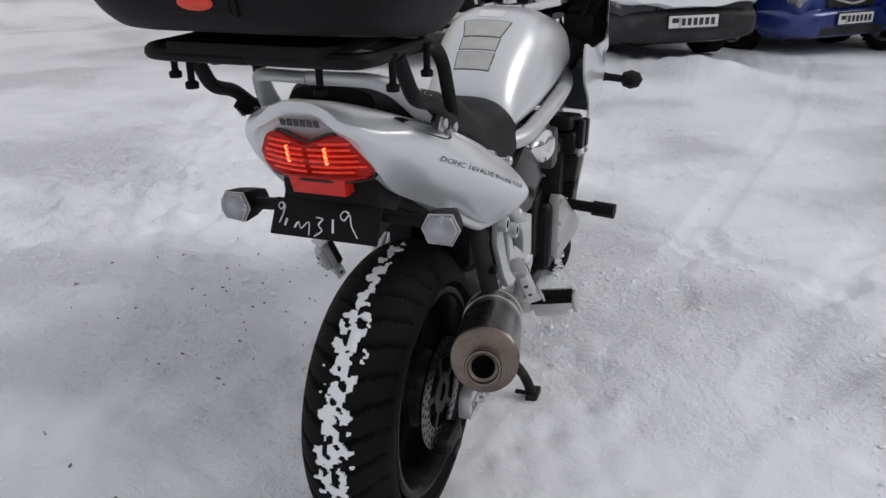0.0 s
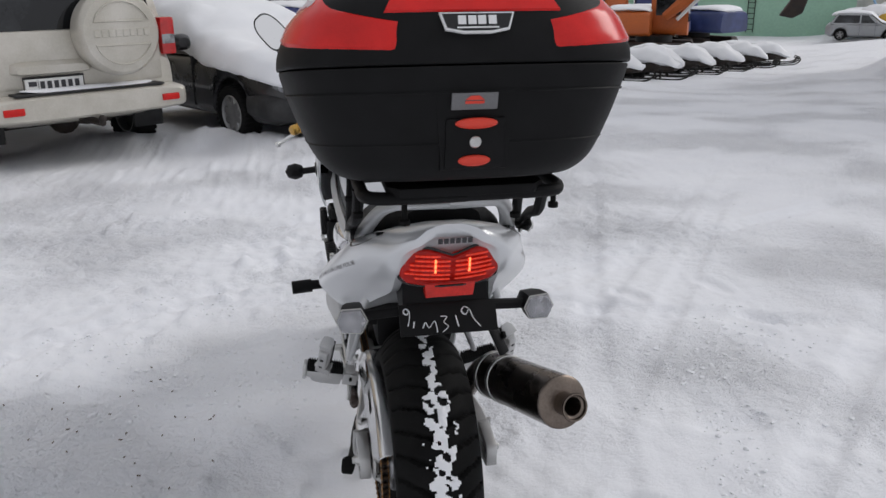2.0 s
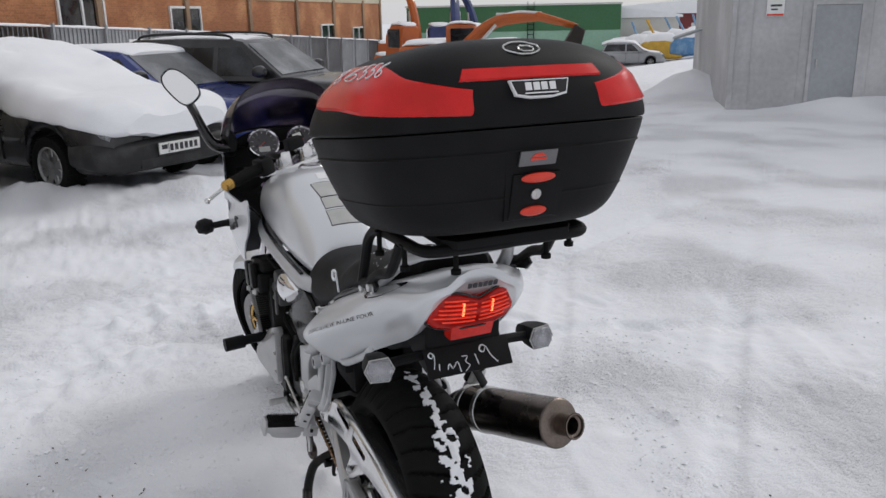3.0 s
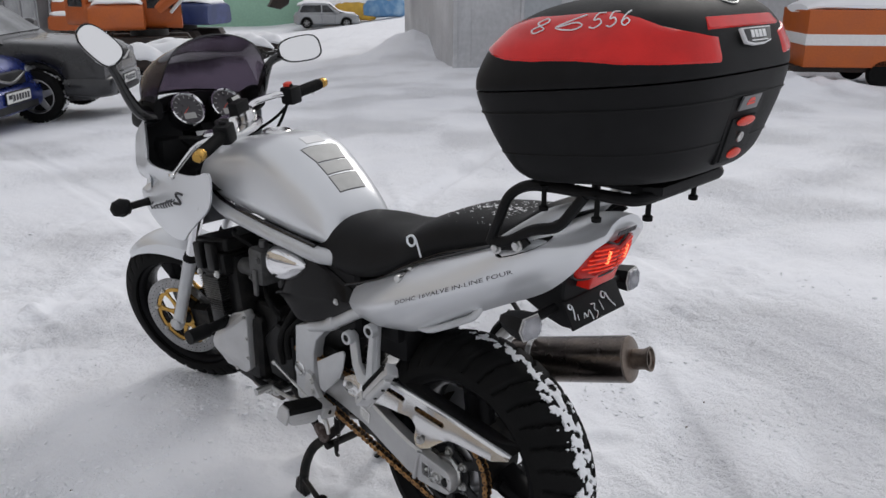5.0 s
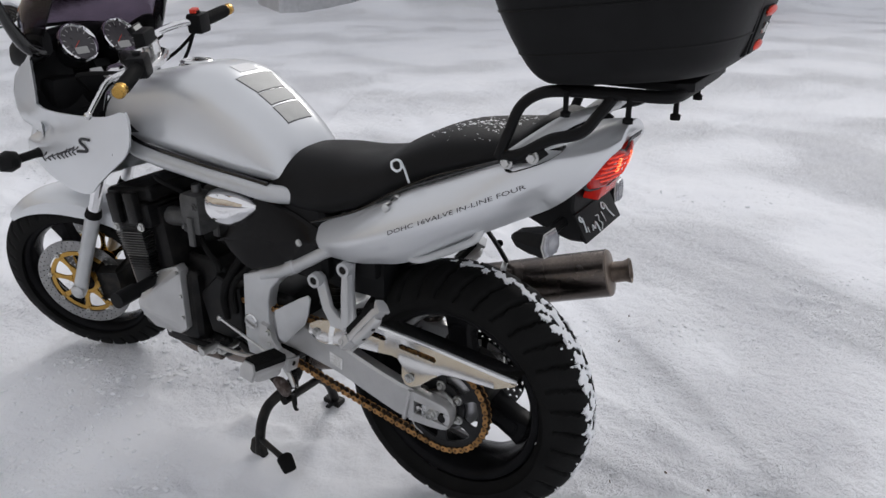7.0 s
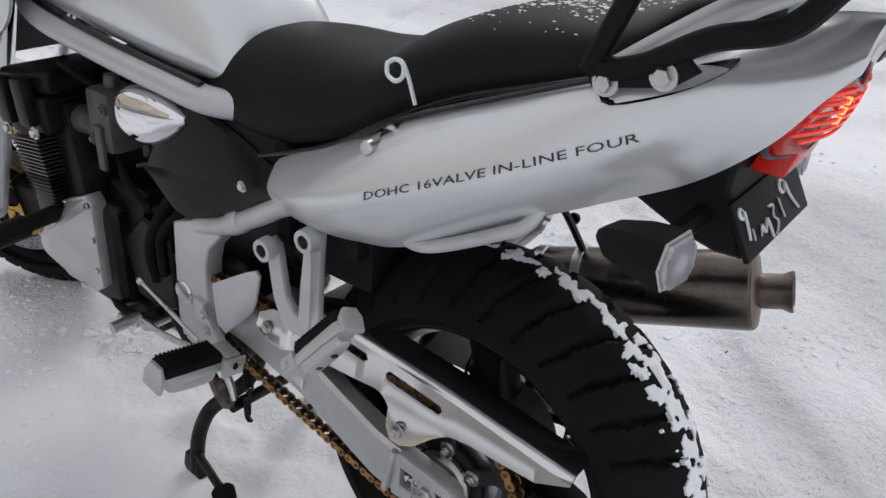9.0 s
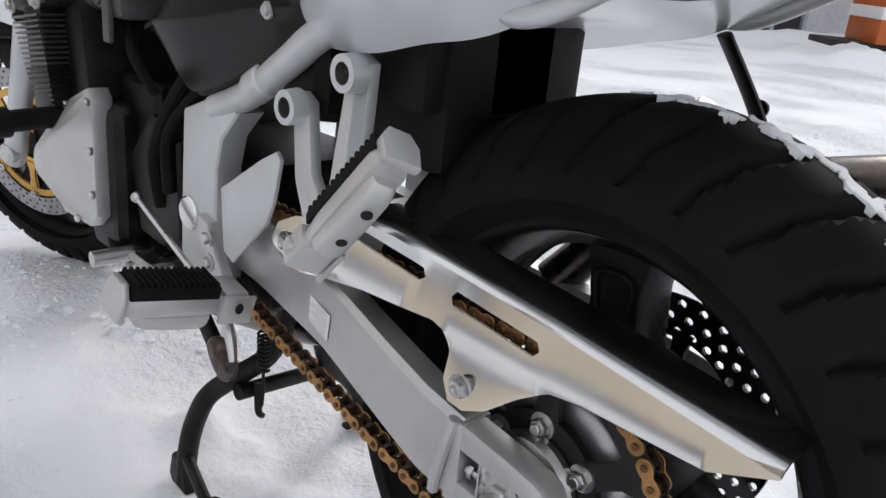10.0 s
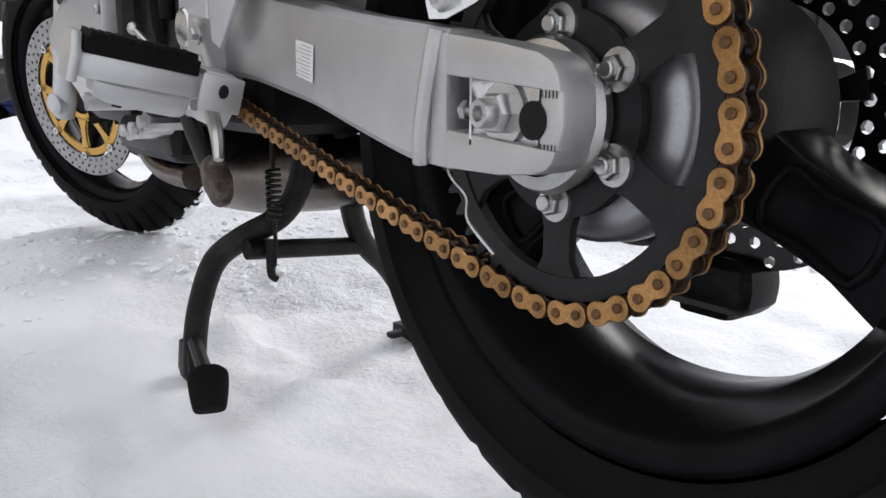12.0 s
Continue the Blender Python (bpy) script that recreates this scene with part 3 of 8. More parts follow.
# chain: links on a loop round both sprockets
PITCH, R1, R2 = 0.0168, 0.1204, 0.0404
C1, C2 = Vector((AX.y, AX.z)), Vector((0.67, 0.425))
axis_dir = (C2 - C1).normalized()
side = Vector((-axis_dir.y, axis_dir.x))
sin_t = (R1 - R2) / (C2 - C1).length
cos_t = math.sqrt(1 - sin_t**2)
n_up, n_dn = axis_dir * sin_t + side * cos_t, axis_dir * sin_t - side * cos_t
path = [C2 + n_up * R2 + (C1 + n_up * R1 - C2 - n_up * R2) * i / 60 for i in range(60)]
a_up, a_dn = math.atan2(n_up.y, n_up.x), math.atan2(n_dn.y, n_dn.x)
a_end = a_dn + 2 * math.pi if a_dn < a_up else a_dn
path += [C1 + Vector((math.cos(a_up + (a_end - a_up) * i / 80), math.sin(a_up + (a_end - a_up) * i / 80))) * R1 for i in range(80)]
lo_a, lo_b = C1 + n_dn * R1, C2 + n_dn * R2
path += [lo_a + (lo_b - lo_a) * i / 60 - Vector((0, 0.006 * math.sin(math.pi * i / 60))) for i in range(60)]
arc2 = (a_up + 2 * math.pi) - a_end
path += [C2 + Vector((math.cos(a_end + arc2 * i / 30), math.sin(a_end + arc2 * i / 30))) * R2 for i in range(31)]
run = [0.0]
for p, q in zip(path, path[1:]):
    run.append(run[-1] + (q - p).length)
count = int(round(run[-1] / PITCH / 2)) * 2
pins = []
for k in range(count):
    s = (k + 0.35) * run[-1] / count
    pins.append(Vector((float(np.interp(s, run, [p.x for p in path])), float(np.interp(s, run, [p.y for p in path])))))


def link_plate(x0, x1, r, waist, holes=False):
    pts = []
    for sgn, c in ((1, 0.5), (-1, -0.5)):
        for k in range(-6, 7):
            a = k / 6 * radians(112) + (0 if sgn > 0 else math.pi)
            pts.append((c * PITCH + r * math.cos(a), r * math.sin(a)))
        pts.append((0, sgn * r * 0.66))
    return prism(pts, x0, x1, "x", 0.0004, 1)


inner = []
for k in range(1, count, 2):
    p, q = pins[k], pins[(k + 1) % count]
    m = Matrix.Translation((0, (p.x + q.x) / 2, (p.y + q.y) / 2)) @ Matrix.Rotation(math.atan2(q.y - p.y, q.x - p.x), 4, "X")
    inner += [moved(b, m) for b in (link_plate(-0.1215, -0.1195, 0.0072, 0), link_plate(-0.1105, -0.1085, 0.0072, 0),
                                    lathe([(0.0051, -0.12), (0.0051, -0.11)], "x", (0, PITCH / 2, 0), 12), lathe([(0.0051, -0.12), (0.0051, -0.11)], "x", (0, -PITCH / 2, 0), 12))]
chain = part("chain", merged(*inner), CHAIN_DARK, bike, "oily drive chain with gold side plates")
outer = bmesh.new()
gold_faces = merged(link_plate(-0.1245, -0.1222, 0.0077, 0), link_plate(-0.1078, -0.1058, 0.0077, 0))
pin_faces = merged(*[lathe([(0, -0.1262), (0.0026, -0.1262), (0.0031, -0.1256), (0.0031, -0.105), (0, -0.105)], "x", (0, s * PITCH / 2, 0), 10) for s in (-1, 1)])
for f in pin_faces.faces:
    f.material_index = 1
link = None
for k in range(0, count, 2):
    p, q = pins[k], pins[(k + 1) % count]
    m = Matrix.Translation((0, (p.x + q.x) / 2, (p.y + q.y) / 2)) @ Matrix.Rotation(math.atan2(q.y - p.y, q.x - p.x), 4, "X")
    if link is None:
        link = part("chain_link", merged(gold_faces, pin_faces), CHAIN, chain)
        link.data.materials.append(PIN)
        link.matrix_basis = m
    else:
        again(link, m)


# swingarm: two tapering box-section arms that splay outwards to the rear
def arm_x(y, v):
    return float(np.interp(y, [-0.06, 0.02, 0.1, 0.3, 0.45, 0.58], [0.171, 0.171, 0.167, 0.131, 0.122, 0.12]))


def arm(sign):
    rows = [(0.58, 0.37, 0.46), (0.45, 0.362, 0.452), (0.36, 0.35, 0.438), (0.27, 0.337, 0.424), (0.18, 0.323, 0.41), (0.1, 0.312, 0.4), (0.05, 0.309, 0.393)]
    rings = []
    for y, lo, hi, *_ in curve([(*r, 0, 0) for r in rows], 4):
        x1 = arm_x(y, 0)
        x0 = x1 - 0.036
        b = 0.006
        rings.append([(sign * x, y, z) for x, z in ((x1 - b, lo), (x1, lo + b), (x1, hi - b), (x1 - b, hi), (x0 + b, hi), (x0, hi - b), (x0, lo + b), (x0 + b, lo))])
    return skin(rings)


swing = part("swingarm", merged(arm(-1), arm(1), rod((-0.12, 0.577, 0.415), (0.12, 0.577, 0.415), 0.03, 20), block(-0.11, 0.11, 0.36, 0.43, 0.37, 0.45, 0.01)), MATT_ALU, bike, "grey brushed aluminium box-section swingarm")


for sign in (-1, 1):
    b1 = merged(prism([(0.062, 0.311), (0.062, 0.392), (0.046, 0.391), (0.046, 0.31)], sign * 0.135, sign * 0.171, "x", 0.003),
                prism([(0.05, 0.366), (0.05, 0.391), (0.0, 0.384), (-0.032, 0.378), (-0.042, 0.373), (-0.047, 0.366), (-0.049, 0.357)], sign * 0.142, sign * 0.17, "x", 0.003),
                prism([(0.05, 0.334), (0.05, 0.31), (0.0, 0.31), (-0.03, 0.313), (-0.04, 0.316), (-0.045, 0.321), (-0.047, 0.327)], sign * 0.142, sign * 0.17, "x", 0.003),
                prism([(-0.032, 0.362), (-0.032, 0.325), (-0.044, 0.319), (-0.05, 0.34), (-0.049, 0.357), (-0.046, 0.364)], sign * 0.142, sign * 0.168, "x", 0.003))
    part("axle_fork", b1, MATT_ALU, swing)
    part("weld", tube([(sign * 0.1695, 0.074, 0.311), (sign * 0.1725, 0.07, 0.33), (sign * 0.173, 0.063, 0.36), (sign * 0.171, 0.056, 0.393)], 0.0055, 8, 4), MATT_ALU, swing)
    part("axle_block", merged(block(sign * 0.1625, sign * 0.15, -0.026, 0.024, 0.326, 0.366, 0.002), block(sign * 0.17, sign * 0.15, 0.0225, 0.0245, 0.326, 0.366)), POLISHED, swing)
    part("axle_nut", merged(bolt((sign * 0.163, 0.0, 0.345), 0.0125, 0.012, "x", sign), lathe([(0.0045, sign * 0.184), (0.0075, sign * 0.184), (0.0085, sign * 0.182), (0.0085, sign * 0.17)], "x", (0, 0.0, 0.345), 16)), STEEL, swing)
    part("adjuster_bolt", merged(rod((sign * 0.16, 0.045, 0.345), (sign * 0.16, 0.02, 0.345), 0.0035), rod((sign * 0.16, 0.041, 0.345), (sign * 0.16, 0.036, 0.345), 0.0065, 6)), STEEL, swing)
    for z in (0.354, 0.326):
        part("scale", merged(*[block(sign * 0.1682, sign * 0.1686, -0.0345 - 0.0027 * k, -0.034 - 0.0027 * k, z, z + 0.004) for k in range(5)]), DARK_TEXT, swing, "engraved adjuster scale")
# dark disc stands for the shade in the slot's open end
part("slot_end", lathe([(0, -0.1688), (0.0105, -0.1688), (0.0107, -0.16)], "x", (0, -0.0275, 0.342), 20), ENGINE, swing)
part("axle_washer", lathe([(0.03, -0.134), (0.036, -0.139), (0.044, -0.137), (0.047, -0.13), (0.045, -0.122), (0.03, -0.122)], "x", AX, 48, True), STEEL, swing)
label = part("sticker", moved(block(-0.0005, 0.0005, -0.026, 0.026, -0.0155, 0.0155), Matrix.Translation((-0.1322, 0.305, 0.379)) @ Matrix.Rotation(radians(-9.5), 4, "Z") @ Matrix.Rotation(radians(8), 4, "X")), WHITE, swing, "small white printed warning sticker")
lines = [block(-0.0008, -0.0004, -0.022, 0.022 - 0.009 * (k % 3), -0.0135 + 0.0032 * k, -0.0123 + 0.0032 * k) for k in range(9)]
part("print", moved(merged(*lines), Matrix.Translation((-0.1322, 0.305, 0.379)) @ Matrix.Rotation(radians(-9.5), 4, "Z") @ Matrix.Rotation(radians(8), 4, "X")), GREY_PAD, label)


# chain guard with two slots
def guard_x(u, v):
    """The plate leans outwards to its foot, is folded upright over the tab and stands proud at its front end."""
    nose = min(1.0, max(0.0, (u - 0.3) / 0.012))
    return -0.124 - 0.45 * max(0.0, 0.487 - max(v, 0.447)) - 0.65 * max(0.0, 0.434 - v) - 0.007 * nose


top = [(0.373, 0.468), (0.35, 0.48), (0.301, 0.489), (0.255, 0.503), (0.2, 0.502), (0.1, 0.493), (0.0, 0.484), (-0.1, 0.474), (-0.195, 0.4645)]
low = [(-0.195, 0.463), (-0.15, 0.447), (-0.1, 0.446), (-0.045, 0.4455), (-0.014, 0.441), (0.012, 0.425), (0.034, 0.407), (0.055, 0.399), (0.073, 0.4), (0.088, 0.412), (0.095, 0.431), (0.108, 0.447), (0.124, 0.45), (0.22, 0.443), (0.3, 0.431), (0.345, 0.432), (0.373, 0.45)]


def slotted(outline_top, outline_low, slots, x_of, thick):
    """A plate made of strips between its upper and lower edge, left open at the slots."""
    ys = sorted({round(y, 4) for y, _ in outline_top + outline_low} | {round(-0.198 + i * 0.006, 4) for i in range(95)} | {round(s[k], 4) for s in slots for k in (0, 1)})
    tp, lw = sorted(outline_top), sorted(outline_low)
    bm = bmesh.new()
    ys = [y for y in ys if lw[0][0] <= y <= lw[-1][0]]
    cols = []
    for y in ys:
        zt = float(np.interp(y, [p[0] for p in tp], [p[1] for p in tp]))
        zl = float(np.interp(y, [p[0] for p in lw], [p[1] for p in lw]))
        s = next((s for s in slots if s[0] - 1e-6 <= y <= s[1] + 1e-6), None)
        if s:
            mid = s[2] + (s[3] - s[2]) * (y - s[0]) / (s[1] - s[0])
            e = min(y - s[0], s[1] - y)
            half = 0.0058 * math.sqrt(max(0.0, 1 - max(0.0, 1 - e / 0.0058) ** 2))
        else:
            mid, half = (zt + zl) / 2 + 0.006, 0.0
        cols.append([(y, zl), (y, max(zl, 0.434)), (y, max(zl, 0.447)), (y, max(zl, mid - half)), (y, max(zl, mid + half)), (y, zt)])
    vs = [[[bm.verts.new((x_of(*p) + dx, *p)) for p in c] for c in cols] for dx in (0, thick)]
    for s in (0, 1):
        for i in range(len(cols) - 1):
            for j in range(5):
                if j == 3 and (cols[i][3][1] < cols[i][4][1] - 1e-6 or cols[i + 1][3][1] < cols[i + 1][4][1] - 1e-6):
                    continue
                bm.faces.new([vs[s][i][j], vs[s][i + 1][j], vs[s][i + 1][j + 1], vs[s][i][j + 1]])
    bmesh.ops.remove_doubles(bm, verts=bm.verts, dist=1e-5)
    bmesh.ops.dissolve_degenerate(bm, dist=1e-5, edges=bm.edges)
    return bm


plate = slotted(top, low, [(0.15, 0.261, 0.4795, 0.489), (0.007, 0.113, 0.466, 0.4745)], guard_x, 0.0022)
lip = skin([[(guard_x(y, z) + dx, y, z + dz) for dx, dz in ((0, 0), (0.004, 0.005), (0.014, 0.0085), (0.052, 0.0095), (0.052, 0.0075), (0.014, 0.006), (0.005, 0.002), (0.002, -0.001))] for y, z in top[2:]])
guard = part("chain_guard", merged(plate, lip), POLISHED, bike, "bright polished alloy chain guard with two slots")
for q in ((-0.147, 0.347, 0.453), (-0.157, 0.067, 0.413)):
    part("guard_bolt", merged(lathe([(0.009, 0.0), (0.0125, -0.001), (0.0125, 0.002)], "x", q, 20), lathe([(0, -0.004), (0.003, -0.004), (0.0045, -0.007), (0.0075, -0.006), (0.0085, 0)], "x", q, 16)), STEEL, guard)

# frame
tubes = []
for s in (-1, 1):
    tubes.append(tube([(s * 0.06, 1.07, 0.9), (s * 0.125, 0.98, 0.858), (s * 0.15, 0.89, 0.837), (s * 0.152, 0.7, 0.816), (s * 0.147, 0.56, 0.803), (s * 0.139, 0.47, 0.793), (s * 0.11, 0.41, 0.79), (s * 0.08, 0.37, 0.79)], 0.022, 16))
main = part("frame", merged(*tubes), SILVER_FRAME, bike, "silver painted tubular steel frame")
for s in (-1, 1):
    prof = [(0.592, 0.55), (0.54, 0.57), (0.49, 0.58), (0.462, 0.568), (0.478, 0.552), (0.5, 0.53), (0.512, 0.49), (0.515, 0.43), (0.505, 0.38), (0.515, 0.335), (0.56, 0.318), (0.598, 0.318), (0.605, 0.36), (0.6, 0.45)]
    part("side_plate", prism(prof, s * 0.1, s * 0.137, "x", 0.006, 3), SILVER_FRAME, main)
    part("rear_tube", tube([(s * 0.125, 0.53, 0.562), (s * 0.13, 0.45, 0.592), (s * 0.138, 0.36, 0.643), (s * 0.14, 0.29, 0.685), (s * 0.13, 0.15, 0.74), (s * 0.11, -0.1, 0.85)], 0.0165, 12), SILVER_FRAME, main)
    part("collar", moved(lathe([(0.0165, -0.016), (0.0195, -0.013), (0.0195, 0.013), (0.0165, 0.016)], "y", (0, 0, 0), 16), Matrix.Translation((s * 0.134, 0.42, 0.609)) @ Matrix.Rotation(radians(-29), 4, "X")), SILVER_FRAME, main)
    part("pivot_cap", merged(lathe([(0, -0.006), (0.02, -0.0055), (0.0225, -0.003), (0.023, 0.002)], "x", (s * 0.137, 0.577, 0.418), 28) if s < 0 else lathe([(0, 0.006), (0.02, 0.0055), (0.023, 0)], "x", (s * 0.137, 0.577, 0.418), 28)), POLISHED, main)
    # footrest hanger and its two bolts
    part("hanger", prism([(0.535, 0.43), (0.512, 0.425), (0.495, 0.39), (0.47, 0.36), (0.455, 0.33), (0.48, 0.312), (0.53, 0.318), (0.57, 0.332), (0.55, 0.36)], s * 0.134, s * 0.15, "x", 0.004), MATT_ALU, main)
    for q in ((s * 0.15, 0.508, 0.408), (s * 0.15, 0.505, 0.377)):
        part("hanger_bolt", bolt(q, 0.0075, 0.008, "x", s), STEEL, main)
    part("heel_guard", prism([(0.482, 0.478), (0.395, 0.534), (0.368, 0.548), (0.36, 0.54), (0.372, 0.49), (0.385, 0.462), (0.455, 0.392), (0.476, 0.4), (0.48, 0.44)], s * 0.142, s * 0.148, "x", 0.0025), SILVER_FRAME, main)
    # passenger footrest bracket: a V of two arms
    def flare(u, v, s=s):
        return s * (0.143 + 0.35 * max(0.0, 0.6 - v))

    part("passenger_bracket", merged(prism([(0.348, 0.606), (0.335, 0.617), (0.319, 0.608), (0.285, 0.545), (0.262, 0.528), (0.235, 0.524), (0.236, 0.5), (0.275, 0.502), (0.308, 0.535)], lambda u, v: flare(u, v) - s * 0.014, flare, "x", 0.004),
                                     prism([(0.26, 0.656), (0.246, 0.668), (0.228, 0.66), (0.234, 0.6), (0.214, 0.535), (0.22, 0.506), (0.25, 0.51), (0.259, 0.57)], lambda u, v: flare(u, v) - s * 0.014, flare, "x", 0.004),
                                     lathe([(0.0105, s * 0.163), (0.0175, s * 0.163), (0.019, s * 0.145)], "x", (0, 0.333, 0.602), 20), lathe([(0.0105, s * 0.163), (0.0175, s * 0.163), (0.019, s * 0.145)], "x", (0, 0.243, 0.65), 20)), SILVER_FRAME, main, "cast alloy passenger footrest bracket")
    for q in ((s * 0.16, 0.333, 0.602), (s * 0.16, 0.243, 0.65)):
        part("bracket_bolt", lathe([(0, s * -0.002), (0.005, s * -0.002), (0.0075, 0), (0.0095, s * 0.002)], "x", q, 16), IRON, main)


def footrest(s, base, tip, up, parent, rubber_label, k=1.0):
    """A folding footrest: cast bar with a serrated rubber on top."""
    b, t, u = Vector(base), Vector(tip), Vector(up).normalized()
    d = (t - b).normalized()
    u = (u - d * u.dot(d)).normalized()
    w = d.cross(u)
    length = (t - b).length
    m = Matrix((w * k, d, u * k)).transposed().to_4x4()
    m.translation = b
    bar = prism([(-0.011, 0), (-0.014, length * 0.2), (-0.015, length * 0.85), (-0.009, length), (0.009, length), (0.015, length * 0.85), (0.014, length * 0.2), (0.011, 0)], -0.012, 0.006, "z", 0.005, 2)
    hinge = merged(block(-0.016, 0.016, -0.028, 0.004, -0.014, 0.01, 0.004), rod((-0.02, -0.014, -0.002), (0.02, -0.014, -0.002), 0.006, 10))
    peg = part("footrest", moved(merged(bar, hinge), m), MATT_ALU, parent, "cast alloy folding footrest")
    ridges = [(length * (0.1 + 0.82 * (j + f) / 14), z) for j in range(14) for f, z in ((0.1, 0.014), (0.2, 0.018), (0.6, 0.018), (0.7, 0.014))]
    part("rubber_pad", moved(prism([(length * 0.08, 0.004), (length * 0.08, 0.014)] + ridges + [(length * 0.93, 0.014), (length * 0.93, 0.004)], -0.0145, 0.0145), m), RUBBER, peg, rubber_label, 20)
    part("web", moved(hull([(length * 0.1, -0.024, -0.01, 0.009, 0.012), (length * 0.2, -0.027, -0.01, 0.0105, 0.013), (length * 0.7, -0.025, -0.01, 0.0105, 0.013), (length * 0.82, -0.019, -0.01, 0.008, 0.011)], "y", 4, 16, 3), m), MATT_ALU, peg)
    part("tip_plate", moved(prism([(-0.015, -0.015), (0.015, -0.015), (0.016, 0.004), (0.009, 0.016), (-0.009, 0.016), (-0.016, 0.004)], length * 0.94, length * 1.02, "y", 0.003), m), MATT_ALU, peg)
    part("hinge_ear", moved(block(-0.0205, -0.0165, -0.034, 0.008, -0.016, 0.008, 0.0015), m), MATT_ALU, peg)
    part("hinge_pin", moved(lathe([(0, -0.0225), (0.0045, -0.0222), (0.005, -0.02)], "x", (0, -0.014, -0.002), 12), m), IRON, peg)
    # dark discs on the web paint the shade of two hollows
    for f in (0.3, 0.6):
        part("recess", moved(lathe([(0, -0.0273), (0.0045, -0.0273), (0.0047, -0.0255)], "z", (0, length * f, 0), 12), m), IRON, peg)
    return peg


for s in (-1, 1):
    footrest(s, (s * 0.172, 0.448, 0.36), (s * 0.292, 0.45, 0.384), (0, -0.15, 1), bike, "black serrated rubber pad", 1.45)
    footrest(s, (s * 0.238, 0.168, 0.53), (s * 0.226, 0.088, 0.624), (-s * 0.45, 0.75, 0.5), bike, "black serrated rubber pad", 1.05)
part("gear_lever", merged(tube([(-0.16, 0.5, 0.335), (-0.17, 0.6, 0.33), (-0.175, 0.68, 0.335)], 0.006, 8), rod((-0.17, 0.68, 0.335), (-0.225, 0.682, 0.335), 0.011, 12), tube([(-0.16, 0.46, 0.34), (-0.165, 0.43, 0.31), (-0.17, 0.415, 0.285)], [0.008, 0.007, 0.005], 8)), STEEL, bike, "gear lever with a rubber tip")


# bodywork
tank = part("fuel_tank", hull([(1.112, 0.915, 0.965, 0.04, 0.035), (1.098, 0.885, 0.985, 0.11, 0.08), (1.05, 0.855, 1.002, 0.142, 0.108), (0.98, 0.843, 1.02, 0.154, 0.12), (0.9, 0.833, 1.037, 0.16, 0.128), (0.8, 0.822, 1.058, 0.164, 0.132),
                               (0.72, 0.812, 1.066, 0.165, 0.13), (0.65, 0.805, 1.055, 0.163, 0.124), (0.59, 0.8, 1.023, 0.158, 0.114), (0.546, 0.798, 0.996, 0.152, 0.105), (0.503, 0.797, 0.964, 0.145, 0.096), (0.465, 0.798, 0.928, 0.136, 0.088), (0.44, 0.802, 0.896, 0.12, 0.078), (0.428, 0.81, 0.868, 0.09, 0.06)], p=3.1, n=64, steps=7), SILVER, bike, "silver painted fuel tank with thin grey pads")
part("seam", tube([(s, y, z) for s, y, z in ((-0.128, 1.0, 0.884), (-0.151, 0.9, 0.862), (-0.155, 0.72, 0.842), (-0.152, 0.6, 0.83), (-0.144, 0.47, 0.816))], 0.006, 8), GLOSS, tank)


from mathutils.bvhtree import BVHTree
TANK_TREE = BVHTree.FromPolygons([v.co for v in tank.data.vertices], [p.vertices for p in tank.data.polygons])


def draped(outline, lift=0.0016, thick=0.002, n=7):
    """A thin pad laid on the tank between two edges: outline is four corners in plan."""
    a, b, c, d = (Vector(q) for q in outline)
    bm, grid = bmesh.new(), {}
    for s in (0, 1):
        for i in range(n + 1):
            for j in range(n + 1):
                u, v = i / n, j / n
                p = a * (1 - u) * (1 - v) + b * u * (1 - v) + c * u * v + d * (1 - u) * v
                grid[s, i, j] = bm.verts.new((p.x, p.y, TANK_TREE.ray_cast(Vector((p.x, p.y, 2)), Vector((0, 0, -1)))[0].z + lift - s * (thick + 0.006)))
    for i in range(n):
        for j in range(n):
            bm.faces.new([grid[0, i, j], grid[0, i + 1, j], grid[0, i + 1, j + 1], grid[0, i, j + 1]])
    for i in range(n):
        for (p, q) in (((i, 0), (i + 1, 0)), ((i, n), (i + 1, n)), ((0, i), (0, i + 1)), ((n, i), (n, i + 1))):
            bm.faces.new([grid[0, *p], grid[0, *q], grid[1, *q], grid[1, *p]])
    return bm


for corners in ([(-0.06, 0.622), (0.06, 0.622), (0.046, 0.57), (-0.046, 0.57)], [(-0.048, 0.564), (0.048, 0.564), (0.045, 0.53), (-0.045, 0.53)], [(-0.046, 0.522), (0.046, 0.522), (0.042, 0.482), (-0.042, 0.482)]):
    pad = part("tank_pad", draped(corners), GREY_PAD, tank, "thin grey rubber tank pad")
    mid = (sum(q[0] for q in corners) / 4, sum(q[1] for q in corners) / 4)
    part("pad_edge", draped([(mid[0] + (x - mid[0]) * 1.05, mid[1] + (y - mid[1]) * 1.09) for x, y in corners], 0.0009), DARK_TEXT, pad)
part("sticker", draped([(-0.032, 0.672), (0.032, 0.672), (0.032, 0.636), (-0.032, 0.636)]), WHITE, tank, "white printed paper sticker")
part("filler_cap", lathe([(0, 0.01), (0.038, 0.009), (0.044, 0.004), (0.045, -0.01)], "z", (0, 0.82, 1.054), 32), POLISHED, tank)

